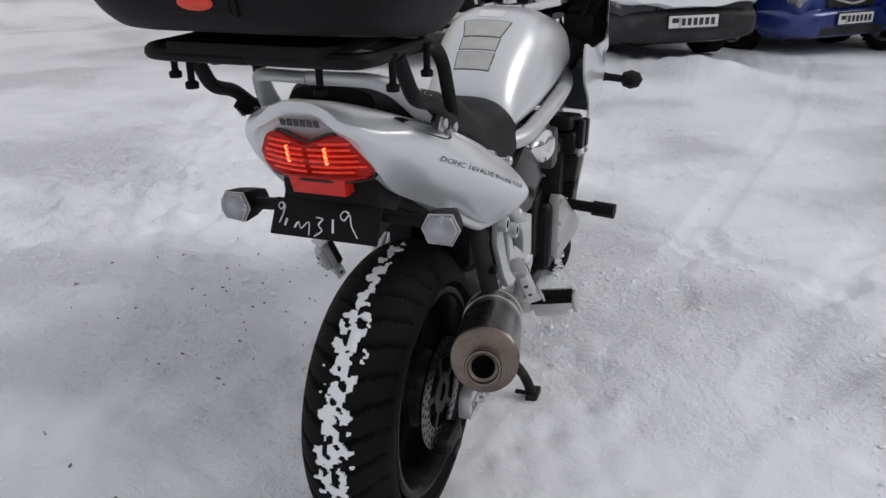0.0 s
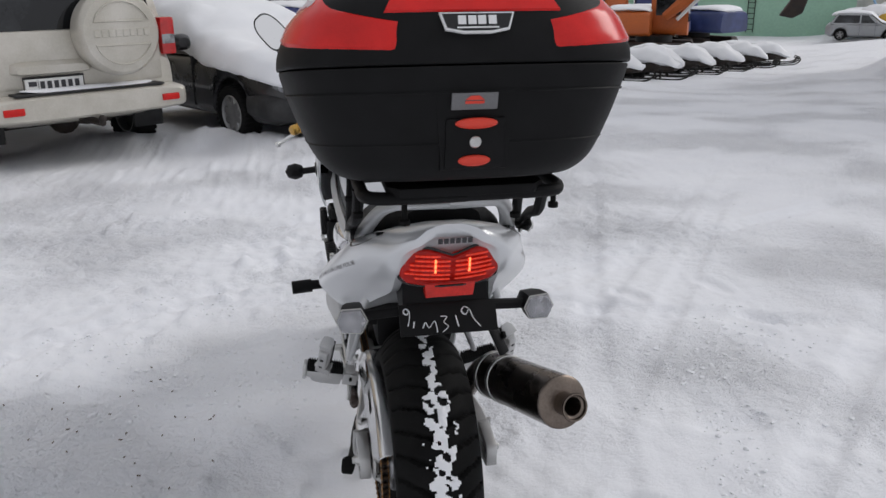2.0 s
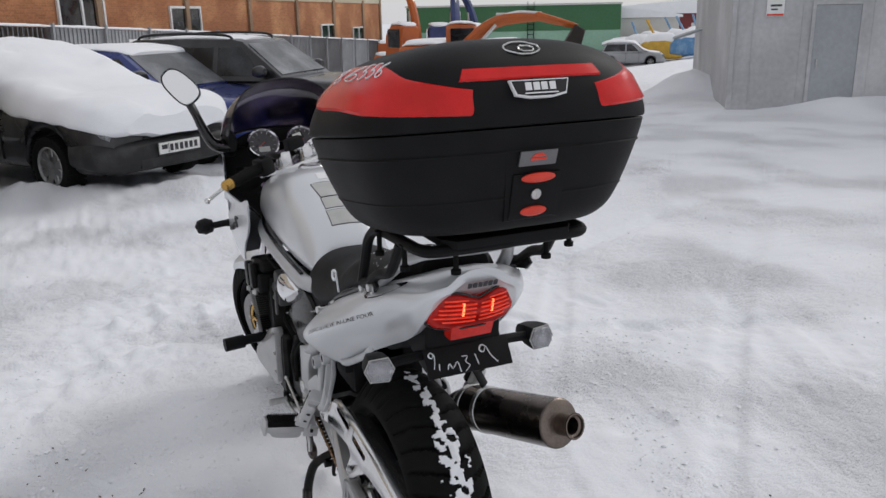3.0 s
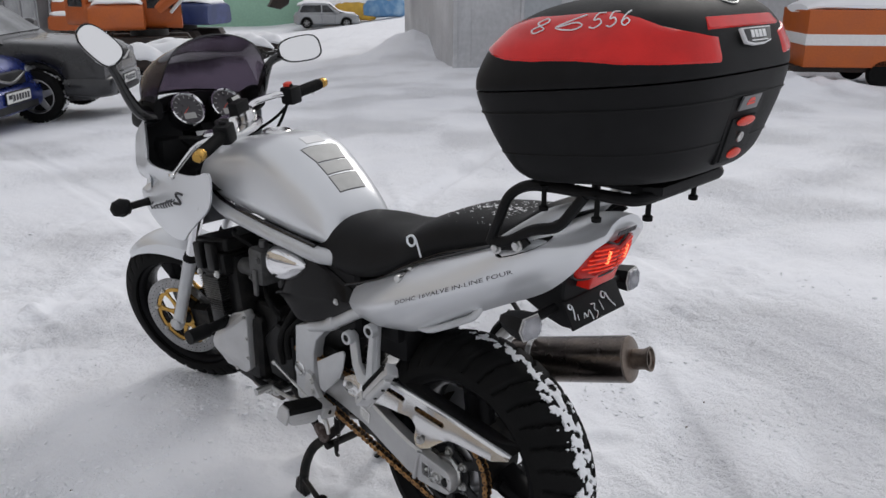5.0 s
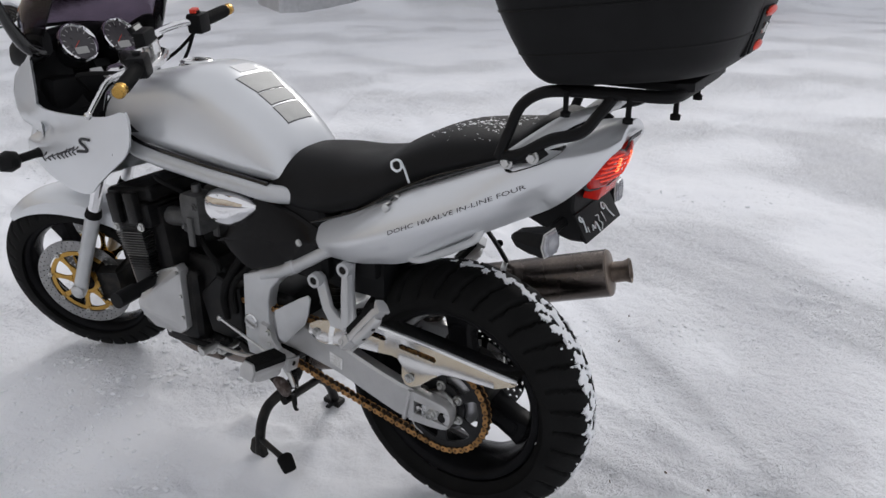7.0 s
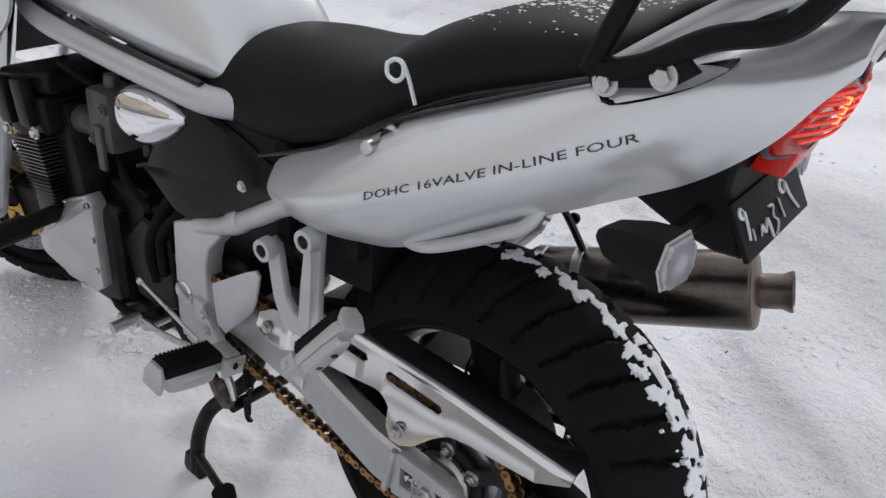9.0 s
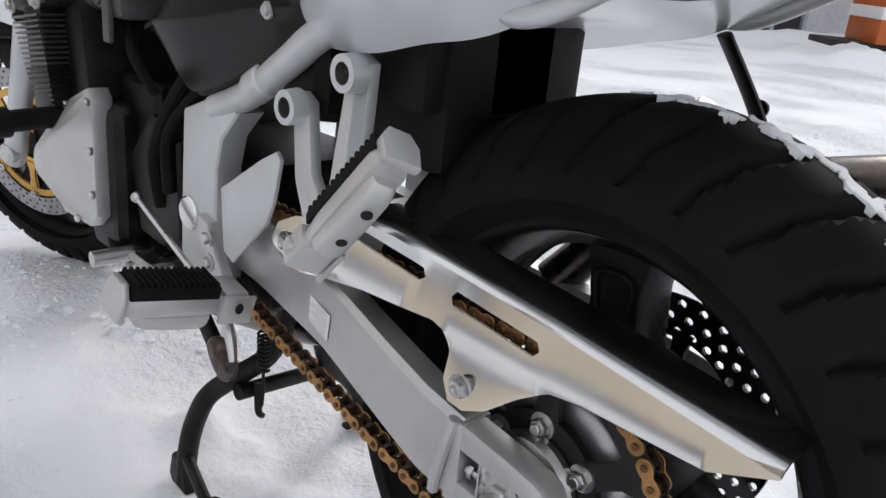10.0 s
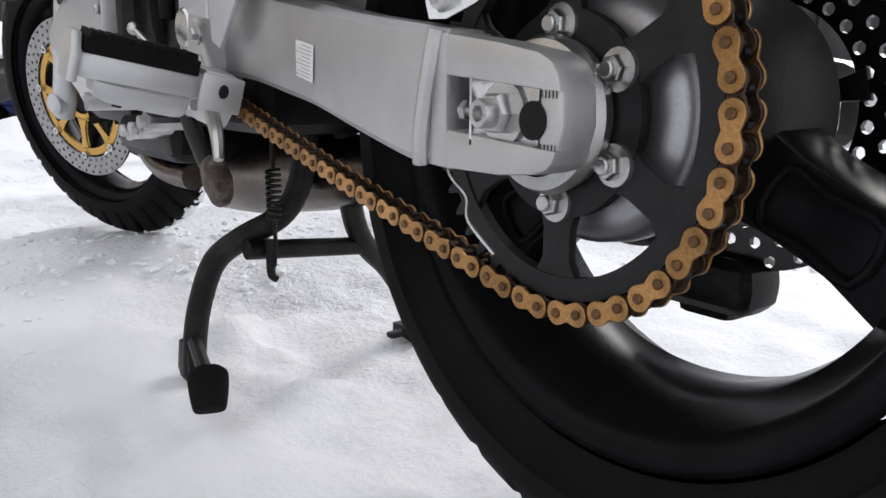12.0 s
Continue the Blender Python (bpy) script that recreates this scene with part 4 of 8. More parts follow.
# seat: one moulded piece with a step
seat = part("seat", hull([(0.515, 0.8, 0.85, 0.1, 0.07), (0.487, 0.775, 0.872, 0.135, 0.085), (0.44, 0.75, 0.889, 0.153, 0.095), (0.35, 0.744, 0.9, 0.158, 0.105), (0.26, 0.77, 0.903, 0.158, 0.11), (0.17, 0.81, 0.92, 0.157, 0.115),
                          (0.1, 0.85, 0.96, 0.156, 0.12), (0.02, 0.89, 0.992, 0.156, 0.125), (-0.06, 0.92, 1.006, 0.155, 0.125), (-0.16, 0.956, 1.02, 0.148, 0.115), (-0.21, 0.985, 1.05, 0.11, 0.085), (-0.25, 1.0, 1.045, 0.08, 0.07)], p=3.0, n=48), VINYL, bike, "black vinyl stepped seat dusted with snow")
part("piping", tube([(-0.159, 0.33, 0.752), (-0.159, 0.2, 0.803), (-0.158, 0.1, 0.862), (-0.157, 0.0, 0.914), (-0.155, -0.1, 0.95), (-0.15, -0.165, 0.973)], 0.003, 8), GLOSS, seat)
nine = [(-0.1615, 0.098, 0.931), (-0.1605, 0.087, 0.938), (-0.16, 0.076, 0.935), (-0.161, 0.074, 0.922), (-0.162, 0.084, 0.914), (-0.162, 0.096, 0.919), (-0.1615, 0.098, 0.93)]
part("chalk_mark", merged(tube(nine, 0.0028, 6, 5), tube([(-0.1605, 0.075, 0.936), (-0.1605, 0.066, 0.92), (-0.161, 0.055, 0.893)], 0.0026, 6, 5)), CHALK, seat, "chalked number nine")
rnd = random.Random(4)
flecks = bmesh.new()
SEAT_TREE = BVHTree.FromPolygons([v.co for v in seat.data.vertices], [p.vertices for p in seat.data.polygons])
for k in range(520):
    y, x = rnd.gauss(-0.06, 0.055), rnd.gauss(0.0, 0.05)
    if noise.noise((x * 24, y * 14, 2.0)) < 0.0 and k % 6:
        continue
    hit = SEAT_TREE.ray_cast(Vector((x, y, 2)), Vector((0, 0, -1)))[0]
    if hit is None:
        continue
    q = rnd.uniform(0.0006, 0.0022)
    bmesh.ops.create_icosphere(flecks, subdivisions=1, radius=q, matrix=Matrix.Translation(hit) @ Matrix.Diagonal((rnd.uniform(0.6, 2.6), rnd.uniform(0.6, 2.2), 0.3, 1)))
tagged(part("snow_dusting", flecks, POWDER, seat, "flecks of snow lying on the seat"), kind="stuff")

# tail: a thin-edged shell with a crisp upper edge, a swelling flank and an overhanging rear end
# rows: y, height and half width of the upper edge, height of the crown, then height and half width of the crease, the widest line and the lower edge
TAIL = [(0.376, 0.716, 0.112, 0.72, 0.708, 0.115, 0.7, 0.117, 0.69, 0.115), (0.35, 0.728, 0.118, 0.732, 0.712, 0.13, 0.697, 0.137, 0.674, 0.125), (0.3, 0.752, 0.13, 0.756, 0.728, 0.158, 0.708, 0.168, 0.665, 0.136),
        (0.22, 0.789, 0.145, 0.793, 0.757, 0.19, 0.735, 0.207, 0.671, 0.15), (0.14, 0.827, 0.158, 0.831, 0.804, 0.204, 0.768, 0.233, 0.69, 0.162), (0.06, 0.874, 0.165, 0.878, 0.848, 0.208, 0.8, 0.238, 0.711, 0.158),
        (-0.07, 0.93, 0.167, 0.936, 0.905, 0.196, 0.855, 0.22, 0.782, 0.14), (-0.17, 0.97, 0.162, 0.985, 0.95, 0.178, 0.905, 0.187, 0.835, 0.122), (-0.25, 0.994, 0.143, 1.018, 0.976, 0.156, 0.945, 0.155, 0.878, 0.104),
        (-0.31, 1.004, 0.114, 1.036, 0.992, 0.124, 0.97, 0.127, 0.932, 0.1), (-0.345, 1.015, 0.086, 1.042, 1.006, 0.096, 0.994, 0.1, 0.982, 0.09), (-0.362, 1.024, 0.06, 1.044, 1.018, 0.068, 1.011, 0.07, 1.003, 0.065)]
rings = []
for y, zt, xt, zk, zc, xc, zm, xm, zb, xb in curve(TAIL, 6):
    side_line = smooth_line([(xt + 0.003, zt - 0.003, 0), (xc, zc, 0), (xm, zm, 0), (xm * 0.62 + xb * 0.38, zm * 0.45 + zb * 0.55, 0), (xb, zb, 0)], 4)
    half = [(xt * 0.25, zk), (xt * 0.5, zk - (zk - zt) * 0.16), (xt * 0.78, zk - (zk - zt) * 0.5), (xt, zt)] + [(p.x, p.y) for p in side_line] + [(xb - 0.006, zb + 0.002), (xb * 0.5, zb + 0.018)]
    rings.append([(x, y, z) for x, z in half] + [(-x, y, z) for x, z in half[::-1]])
tail = part("tail_cover", skin(rings), SILVER, bike, "silver painted tail cover, lightly soiled", 42)
TAIL_TREE = BVHTree.FromPolygons([v.co for v in tail.data.vertices], [p.vertices for p in tail.data.polygons])


def tail_x(y, z):
    """The flank's half width at a point of the side view."""
    hit = TAIL_TREE.ray_cast(Vector((-1, y, z)), Vector((1, 0, 0)))[0]
    return -hit.x if hit else 0.15


pocket = smooth_line([(-0.17, 0.966, 0), (-0.185, 0.956, 0), (-0.235, 0.975, 0), (-0.268, 0.996, 0), (-0.272, 1.008, 0), (-0.25, 1.001, 0), (-0.19, 0.977, 0)], 3, True)
for s in (-1, 1):
    # black patch on the skin paints the dark of the grab opening
    part("grab_recess", prism([(p.x, p.y) for p in pocket], s * 0.13, lambda u, v, s=s: s * (tail_x(u, v) + 0.0015), "x"), GLOSS, tail)
# dark gap along the seat's edge
part("seat_gap", tube([(-0.16, 0.14, 0.834), (-0.166, 0.06, 0.879), (-0.168, -0.07, 0.935), (-0.163, -0.16, 0.972)], 0.0035, 6, 5), GLOSS, tail)


def flank_words(text, y0, z0, y1, z1, size, material, parent, label):
    """Lettering laid along the flank, letter by letter, on both sides."""
    cu = bpy.data.curves.new("tmp", "FONT")
    cu.body, cu.size, cu.align_y, cu.resolution_u, cu.shear = text, size, "CENTER", 2, 0.12
    tmp = new("tmp", cu)
    me = bpy.data.meshes.new_from_object(tmp.evaluated_get(bpy.context.evaluated_depsgraph_get()))
    bpy.data.objects.remove(tmp)
    for side in (-1, 1):
        bm = bmesh.new()
        bm.from_mesh(me)
        bmesh.ops.triangulate(bm, faces=bm.faces)
        bmesh.ops.subdivide_edges(bm, edges=[e for e in bm.edges if e.calc_length() > 0.02], cuts=2)
        lo, hi = min(v.co.x for v in bm.verts), max(v.co.x for v in bm.verts)
        d = Vector((y1 - y0, z1 - z0))
        n = Vector((-d.y, d.x)).normalized() * (1 if d.x > 0 else -1)
        n = n if n.y > 0 else -n
        for v in bm.verts:
            t = (v.co.x - lo) / (hi - lo)
            if side > 0:
                t = 1 - t
            p = Vector((y0, z0)) + d * t + n * v.co.y
            v.co = Vector((side * (tail_x(p.x, p.y) + 0.0012), p.x, p.y))
        part("lettering", bm, material, parent, label)
    bpy.data.meshes.remove(me)


flank_words("DOHC 16VALVE IN-LINE FOUR", 0.06, 0.804, -0.216, 0.932, 0.0125, DARK_TEXT, tail, "dark printed lettering")
part("mark_plate", moved(merged(*[block(x, x + 0.0085, 0, 0.002, 0, 0.0105) for x in (-0.0318, -0.0208, -0.0098, 0.0012, 0.0122, 0.0232)]), Matrix.Translation((0.004, -0.3655, 1.008)) @ Matrix.Rotation(radians(19), 4, "X")), DARK_TEXT, tail, "row of small dark marks")
for s in (-1, 1):
    part("hook", merged(rod((s * 0.165, 0.085, 0.845), (s * 0.208, 0.085, 0.846), 0.006, 12), lathe([(0, s * 0.21), (0.007, s * 0.21), (0.009, s * 0.208), (0.009, s * 0.2)], "x", (0, 0.085, 0.846), 14),
                        lathe([(0.013, s * 0.178), (0.016, s * 0.17), (0.016, s * 0.16)], "x", (0, 0.078, 0.85), 20)), STEEL, tail)
    part("grab_bar_low", tube([(s * 0.14, 0.08, 0.75), (s * 0.158, 0.065, 0.728), (s * 0.162, 0.045, 0.722), (s * 0.16, 0.01, 0.732), (s * 0.154, -0.07, 0.775), (s * 0.148, -0.1, 0.796), (s * 0.135, -0.112, 0.83)], 0.0085, 12), SILVER_FRAME, tail, "silver looped rail under the tail")
    # rows: y, upper edge, crease, lower edge
    shell = []
    for y, zt, zc, zb in curve([(0.648, 0.645, 0.64, 0.634), (0.628, 0.672, 0.648, 0.612), (0.6, 0.712, 0.655, 0.59), (0.56, 0.762, 0.662, 0.571), (0.5, 0.777, 0.67, 0.588), (0.43, 0.762, 0.684, 0.618), (0.36, 0.738, 0.695, 0.648), (0.31, 0.716, 0.7, 0.67), (0.288, 0.706, 0.699, 0.688)], 4):
        shell.append([(s * x, y, z) for x, z in ((0.1, zt), (0.134, zt), (0.142, zt - 0.006), (0.157, zc + 0.003), (0.157, zc - 0.003), (0.141, zb + 0.006), (0.134, zb), (0.1, zb))])
    part("side_cover", skin(shell), SIDE_DARK, bike, "dark glossy side panel below the seat", 28)
    part("panel_bolt", bolt((s * 0.157, 0.375, 0.69), 0.006, 0.005, "x", s), STEEL, bike)
    part("carburettor_cover", hull([(0.512, 0.745, 0.757, 0.008, 0.008), (0.53, 0.726, 0.768, 0.022, 0.02), (0.562, 0.703, 0.777, 0.034, 0.03), (0.6, 0.687, 0.78, 0.04, 0.034), (0.64, 0.69, 0.778, 0.042, 0.036), (0.665, 0.705, 0.77, 0.034, 0.03), (0.676, 0.722, 0.755, 0.018, 0.016)], p=2.4, n=36, cx=s * 0.142), CHROME, bike, "polished chrome carburettor cover")

# tail lamp, plate holder, indicators
lens_outline = [(-0.094, 0.955), (-0.09, 0.975), (-0.07, 0.99), (-0.042, 0.993), (-0.018, 0.986), (0.002, 0.979), (0.022, 0.986), (0.046, 0.993), (0.074, 0.99), (0.094, 0.975), (0.1, 0.952), (0.097, 0.932), (0.084, 0.918), (0.054, 0.914), (-0.05, 0.914), (-0.08, 0.918), (-0.093, 0.932)]


def tilt_lamp(bm):
    for v in bm.verts:
        v.co.y += -0.28 * (v.co.z - 0.955) + 3.2 * v.co.x**2 - 0.013 - 0.006 * max(0.0, 1 - ((v.co.z - 0.955) / 0.04) ** 2)
    return bm


lamp = part("tail_lamp", tilt_lamp(prism(lens_outline, -0.3, -0.333, "y", 0.006, 3)), LAMP_RED, bike, "lit red tail lamp with two lobes")
part("lamp_rim", tilt_lamp(merged(*[tube([(x * 1.02, -0.325, 0.955 + (z - 0.955) * 1.04) for x, z in lens_outline], 0.003, 6, 3, True)])), GLOSS, lamp)
cells = []
for i in range(6):
    for j in range(-9, 10):
        x, z = 0.002 + j * 0.0092, 0.932 + i * 0.0096
        if abs(x - 0.002) + 0.25 * abs(i - 1.2) * 0.012 < 0.084 and abs(j) > 0 and not (i == 5 and (abs(j) < 3 or abs(j) > 7)) and not (i in (0, 4) and abs(j) > 7):
            cells.append(block(x - 0.0042, x + 0.0042, -0.3338, -0.33, z - 0.0017, z + 0.0017))
part("cell_grid", tilt_lamp(merged(*cells)), surface("lit_red_cells", (0.7, 0.03, 0.015), 0.2, 0.0, 0.3, 60, 300, 0.0, emit=(1.0, 0.06, 0.02, 0.22)), lamp)
for x in (-0.03, 0.034):
    part("bulb", tilt_lamp(merged(*[block(x - 0.0016, x + 0.0016, -0.3345, -0.33, z, z + 0.0075) for z in (0.946, 0.956, 0.966)])), BULB, lamp)
# the low reflector's red gets a faint added glow of its own
part("reflector", tilt_lamp(prism([(-0.047, 0.92), (-0.044, 0.886), (0.048, 0.886), (0.051, 0.92)], -0.296, -0.33, "y", 0.003)), surface("red_reflector_low", (0.5, 0.015, 0.01), 0.2, 0.0, 0.2, 40, 300, 0.2, emit=(1.0, 0.04, 0.02, 0.05)), lamp)
mud = part("rear_mudguard", merged(prism([(-0.13, 0.86), (-0.185, 0.835), (-0.24, 0.812), (-0.28, 0.803), (-0.308, 0.805), (-0.304, 0.828), (-0.282, 0.872), (-0.285, 0.915), (-0.2, 0.9)], -0.085, 0.088, "x", 0.012, 3), prism([(-0.2, 0.84), (-0.19, 0.86), (0.0, 0.79), (0.16, 0.76), (0.16, 0.72), (0.0, 0.745)], -0.06, 0.06, "x", 0.01), block(-0.06, 0.06, 0.17, 0.3, 0.6, 0.78, 0.02)), BLACK, bike, "black plastic rear mudguard")
part("plate_holder", moved(block(-0.094, 0.098, -0.003, 0.003, -0.031, 0.031, 0.002), Matrix.Translation((0, -0.302, 0.836)) @ Matrix.Rotation(radians(-30), 4, "X")), BLACK, mud, "black plate holder with white paint strokes")
def brush(lines, width):
    """Brush lines in the plane of a plate, as raised strokes."""
    return merged(*[tube([(x, -0.0035, z) for x, z in q], width, 6, 4, False, 0.5) for q in lines])


strokes = [[(-0.074, 0.016), (-0.08, 0.024), (-0.086, 0.018), (-0.08, 0.01), (-0.074, 0.018), (-0.075, 0.0), (-0.079, -0.016)], [(-0.066, -0.006), (-0.068, -0.02)],
           [(-0.05, -0.022), (-0.044, -0.01), (-0.038, -0.022), (-0.026, -0.008), (-0.022, -0.034)], [(-0.014, 0.002), (-0.002, 0.0), (-0.008, -0.012), (0.0, -0.022), (-0.012, -0.034)],
           [(0.016, 0.002), (0.02, -0.024)], [(0.042, 0.016), (0.034, 0.02), (0.028, 0.01), (0.036, 0.002), (0.044, 0.014), (0.05, -0.006), (0.064, -0.028)]]
paint = part("brush_figure", moved(brush(strokes, 0.0019), Matrix.Translation((0, -0.302, 0.838)) @ Matrix.Rotation(radians(-30), 4, "X") @ Matrix.Diagonal((1, 1, 0.86, 1))), CHALK, mud, "hand-painted white figures 9 7319")


LENS_BACK = surface("dull_reflector", (0.42, 0.42, 0.44), 0.25, 0.4, 0.15, 60, 400, 0.2)


def indicator(s, base, centre, aim, parent):
    """A stalk with a wedge-shaped black body and a six-sided clear lens."""
    c, d = Vector(centre), Vector(aim).normalized()
    up = Vector((0, 0, 1))
    r = d.cross(up).normalized()
    up = r.cross(d)
    m = Matrix((r, up, d)).transposed().to_4x4()
    m.translation = c
    hexa = [(-0.033, 0.0), (-0.02, 0.026), (0.02, 0.024), (0.031, 0.0), (0.02, -0.024), (-0.02, -0.026)]
    rings = [[(x * k, y * k, z) for x, y in hexa] for z, k in ((-0.076, 0.25), (-0.062, 0.62), (-0.03, 0.9), (0.0, 1.0), (0.004, 1.0))]
    body = part("indicator", merged(moved(skin(rings), m), tube([base, (Vector(base) + c) / 2 - d * 0.01, c - d * 0.02], 0.011, 10, 4)), BLACK, parent, "black indicator on a short stalk")
    lens_rings = [[(x * k, y * k, z) for x, y in hexa] for z, k in ((0.002, 0.93), (0.01, 0.9), (0.0125, 0.8), (0.0135, 0.4), (0.014, 0.1))]
    lens = part("lens", moved(skin(lens_rings), m), LENS_BACK, body, "clear fluted lens")
    for i in range(-6, 7):
        h = 0.021 * (1 - max(0.0, abs(i) - 4) * 0.22)
        part("flute", moved(rod((0.0038 * i, -h, 0.0128), (0.0038 * i, h, 0.0128), 0.0012, 6), m), LENS, lens)
    part("lens_frame", moved(tube([(x * 0.97, y * 0.97, 0.006) for x, y in hexa], 0.0014, 6, 1, True), m), GREY_PAD, lens)


indicator(-1, (-0.08, -0.262, 0.842), (-0.184, -0.272, 0.833), (-0.12, -1, 0.05), bike)
indicator(1, (0.085, -0.262, 0.842), (0.19, -0.272, 0.835), (0.12, -1, 0.05), bike)

# luggage rack and grab rail
for s in (-1, 1):
    part("grab_rail", tube([(s * 0.15, -0.17, 0.972), (s * 0.138, -0.215, 1.01), (s * 0.118, -0.262, 1.048), (s * 0.095, -0.3, 1.067), (s * 0.06, -0.32, 1.072), (0, -0.325, 1.072)], [0.02, 0.018, 0.015, 0.012, 0.011, 0.011], 14, 6, flat=0.8), SILVER_FRAME, bike, "silver cast grab rail")
rack_tubes = []
for s in (-1, 1):
    rack_tubes.append(tube([(s * 0.172, -0.158, 0.982), (s * 0.17, -0.178, 1.035), (s * 0.168, -0.2, 1.085), (s * 0.166, -0.24, 1.113), (s * 0.166, -0.3, 1.122), (s * 0.166, -0.4, 1.126), (s * 0.164, -0.45, 1.127), (s * 0.145, -0.475, 1.127), (s * 0.08, -0.479, 1.127), (0, -0.479, 1.127)], 0.0115, 10, 6, flat=0.9))
    rack_tubes.append(tube([(s * 0.174, -0.17, 0.985), (s * 0.174, -0.21, 0.998), (s * 0.172, -0.262, 1.03), (s * 0.17, -0.32, 1.05), (s * 0.168, -0.35, 1.085), (s * 0.167, -0.375, 1.12)], 0.0115, 10, 6, flat=0.9))
    rack_tubes.append(prism([(-0.155, 0.985), (-0.165, 0.968), (-0.24, 0.985), (-0.262, 1.003), (-0.25, 1.012), (-0.2, 1.0), (-0.17, 1.0)], s * 0.17, s * 0.178, "x", 0.002))
rack_tubes.append(tube([(-0.166, -0.3, 1.122), (0, -0.29, 1.122), (0.166, -0.3, 1.122)], 0.01, 10, 6))
rack = part("luggage_rack", merged(*rack_tubes), BLACK, bike, "black tubular luggage rack")
part("mounting_plate", merged(block(-0.13, 0.13, -0.472, -0.25, 1.13, 1.146, 0.006), prism([(-0.13, -0.47), (-0.11, -0.497), (0.11, -0.497), (0.13, -0.47)], 1.13, 1.146, "z", 0.003)), BLACK, rack)
for s in (-1, 1):
    for q in ((s * 0.176, -0.178, 0.976), (s * 0.178, -0.232, 0.994)):
        part("rack_bolt", bolt(q, 0.009, 0.009, "x", s), STEEL, rack)
for q in ((-0.178, -0.292), (-0.172, -0.405), (-0.1, -0.466), (0.09, -0.455), (0.172, -0.405), (0.178, -0.292)):
    part("rubber_stop", lathe([(0, -0.022), (0.009, -0.022), (0.0095, -0.014), (0.005, -0.011), (0.005, 0.02), (0.0095, 0.026), (0, 0.026)], "z", (*q, 1.1), 12), RUBBER, rack)


# top case on the rack, tipped back a little
case = thing("top_case", "black and red hard luggage case, slightly dusty", "luggage case", pose(-0.006, -0.4, 1.148, -7))
low_rows = [(0.0, -0.12, 0.165, 0.165, 0.185), (0.006, -0.14, 0.182, 0.186, 0.203), (0.03, -0.162, 0.2, 0.212, 0.23), (0.08, -0.184, 0.222, 0.236, 0.254), (0.13, -0.203, 0.238, 0.253, 0.273), (0.168, -0.213, 0.246, 0.265, 0.283), (0.171, -0.21, 0.243, 0.262, 0.28)]
low_rows = [(z, a, b, w0 * 1.03, w1 * 1.03) for z, a, b, w0, w1 in low_rows]
part("base_shell", hull(low_rows, "z", 3.4, 64, 5), BLACK, case, "black grained plastic lower shell")
lid_rows = [(0.174, -0.207, 0.24, 0.264, 0.28), (0.178, -0.213, 0.245, 0.27, 0.286), (0.205, -0.212, 0.24, 0.266, 0.281), (0.245, -0.2, 0.218, 0.246, 0.262), (0.28, -0.178, 0.18, 0.21, 0.228), (0.305, -0.142, 0.135, 0.155, 0.17), (0.318, -0.09, 0.08, 0.085, 0.095), (0.3205, -0.04, 0.03, 0.03, 0.03)]
lid_rows = [(z, a, b, w0 * 1.03, w1 * 1.03) for z, a, b, w0, w1 in lid_rows]
lid = part("lid", hull(lid_rows, "z", 3.4, 64, 6), BLACK, case, "black grained plastic lid")
for z, k in ((0.135, 1.003), (0.06, 1.003)):
    row = [float(np.interp(z, [r[0] for r in low_rows], [r[c] for r in low_rows])) for c in range(1, 5)]
    ring = []
    for i in range(64):
        a = 2 * math.pi * i / 64
        c, s = math.cos(a), math.sin(a)
        u, v = math.copysign(abs(c) ** (2 / 3.4), c), math.copysign(abs(s) ** (2 / 3.4), s)
        w = row[2] + (row[3] - row[2]) * (v + 1) / 2
        ring.append((u * w * k, (row[0] + row[1]) / 2 + v * (row[1] - row[0]) / 2 * k, z))
    part("moulded_rib", tube(ring, 0.0022, 6, 1, True), BLACK, case)


def lid_point(a, z, lift=0.0):
    """A place on the lid at the plan angle a and height z."""
    rows = lid_rows
    r = [float(np.interp(z, [q[0] for q in rows], [q[c] for q in rows])) for c in range(1, 5)]
    c, s = math.cos(a), math.sin(a)
    u, v = math.copysign(abs(c) ** (2 / 3.4), c), math.copysign(abs(s) ** (2 / 3.4), s)
    w = r[2] + (r[3] - r[2]) * (v + 1) / 2
    k = 1 + lift / 0.25
    return Vector((u * w * k, (r[0] + r[1]) / 2 + v * (r[1] - r[0]) / 2 * k, z + lift * 0.5))


def lid_patch(edge_lo, edge_hi, a0, a1, n=40, m=8, lift=0.003):
    """A proud panel on the lid between two heights that change along the plan angle."""
    bm, g = bmesh.new(), {}
    for i in range(n + 1):
        a = a0 + (a1 - a0) * i / n
        lo, hi = edge_lo(i / n), edge_hi(i / n)
        for j in range(m + 1):
            z = lo + (hi - lo) * j / m
            edge = i in (0, n) or j in (0, m)
            g[i, j] = bm.verts.new(lid_point(a, z, -0.004 if edge else lift))
    for i in range(n):
        for j in range(m):
            bm.faces.new([g[i, j], g[i + 1, j], g[i + 1, j + 1], g[i, j + 1]])
    return bm


def shoulder(t, side):
    return float(np.interp(t, [0, 0.12, 0.33, 0.52, 0.66, 0.76, 1], [0.262, 0.288, 0.3, 0.296, 0.28, 0.262, 0.236]))


def sill(t, side):
    return float(np.interp(t, [0, 0.15, 0.35, 0.6, 1], [0.258, 0.24, 0.217, 0.199, 0.19]))


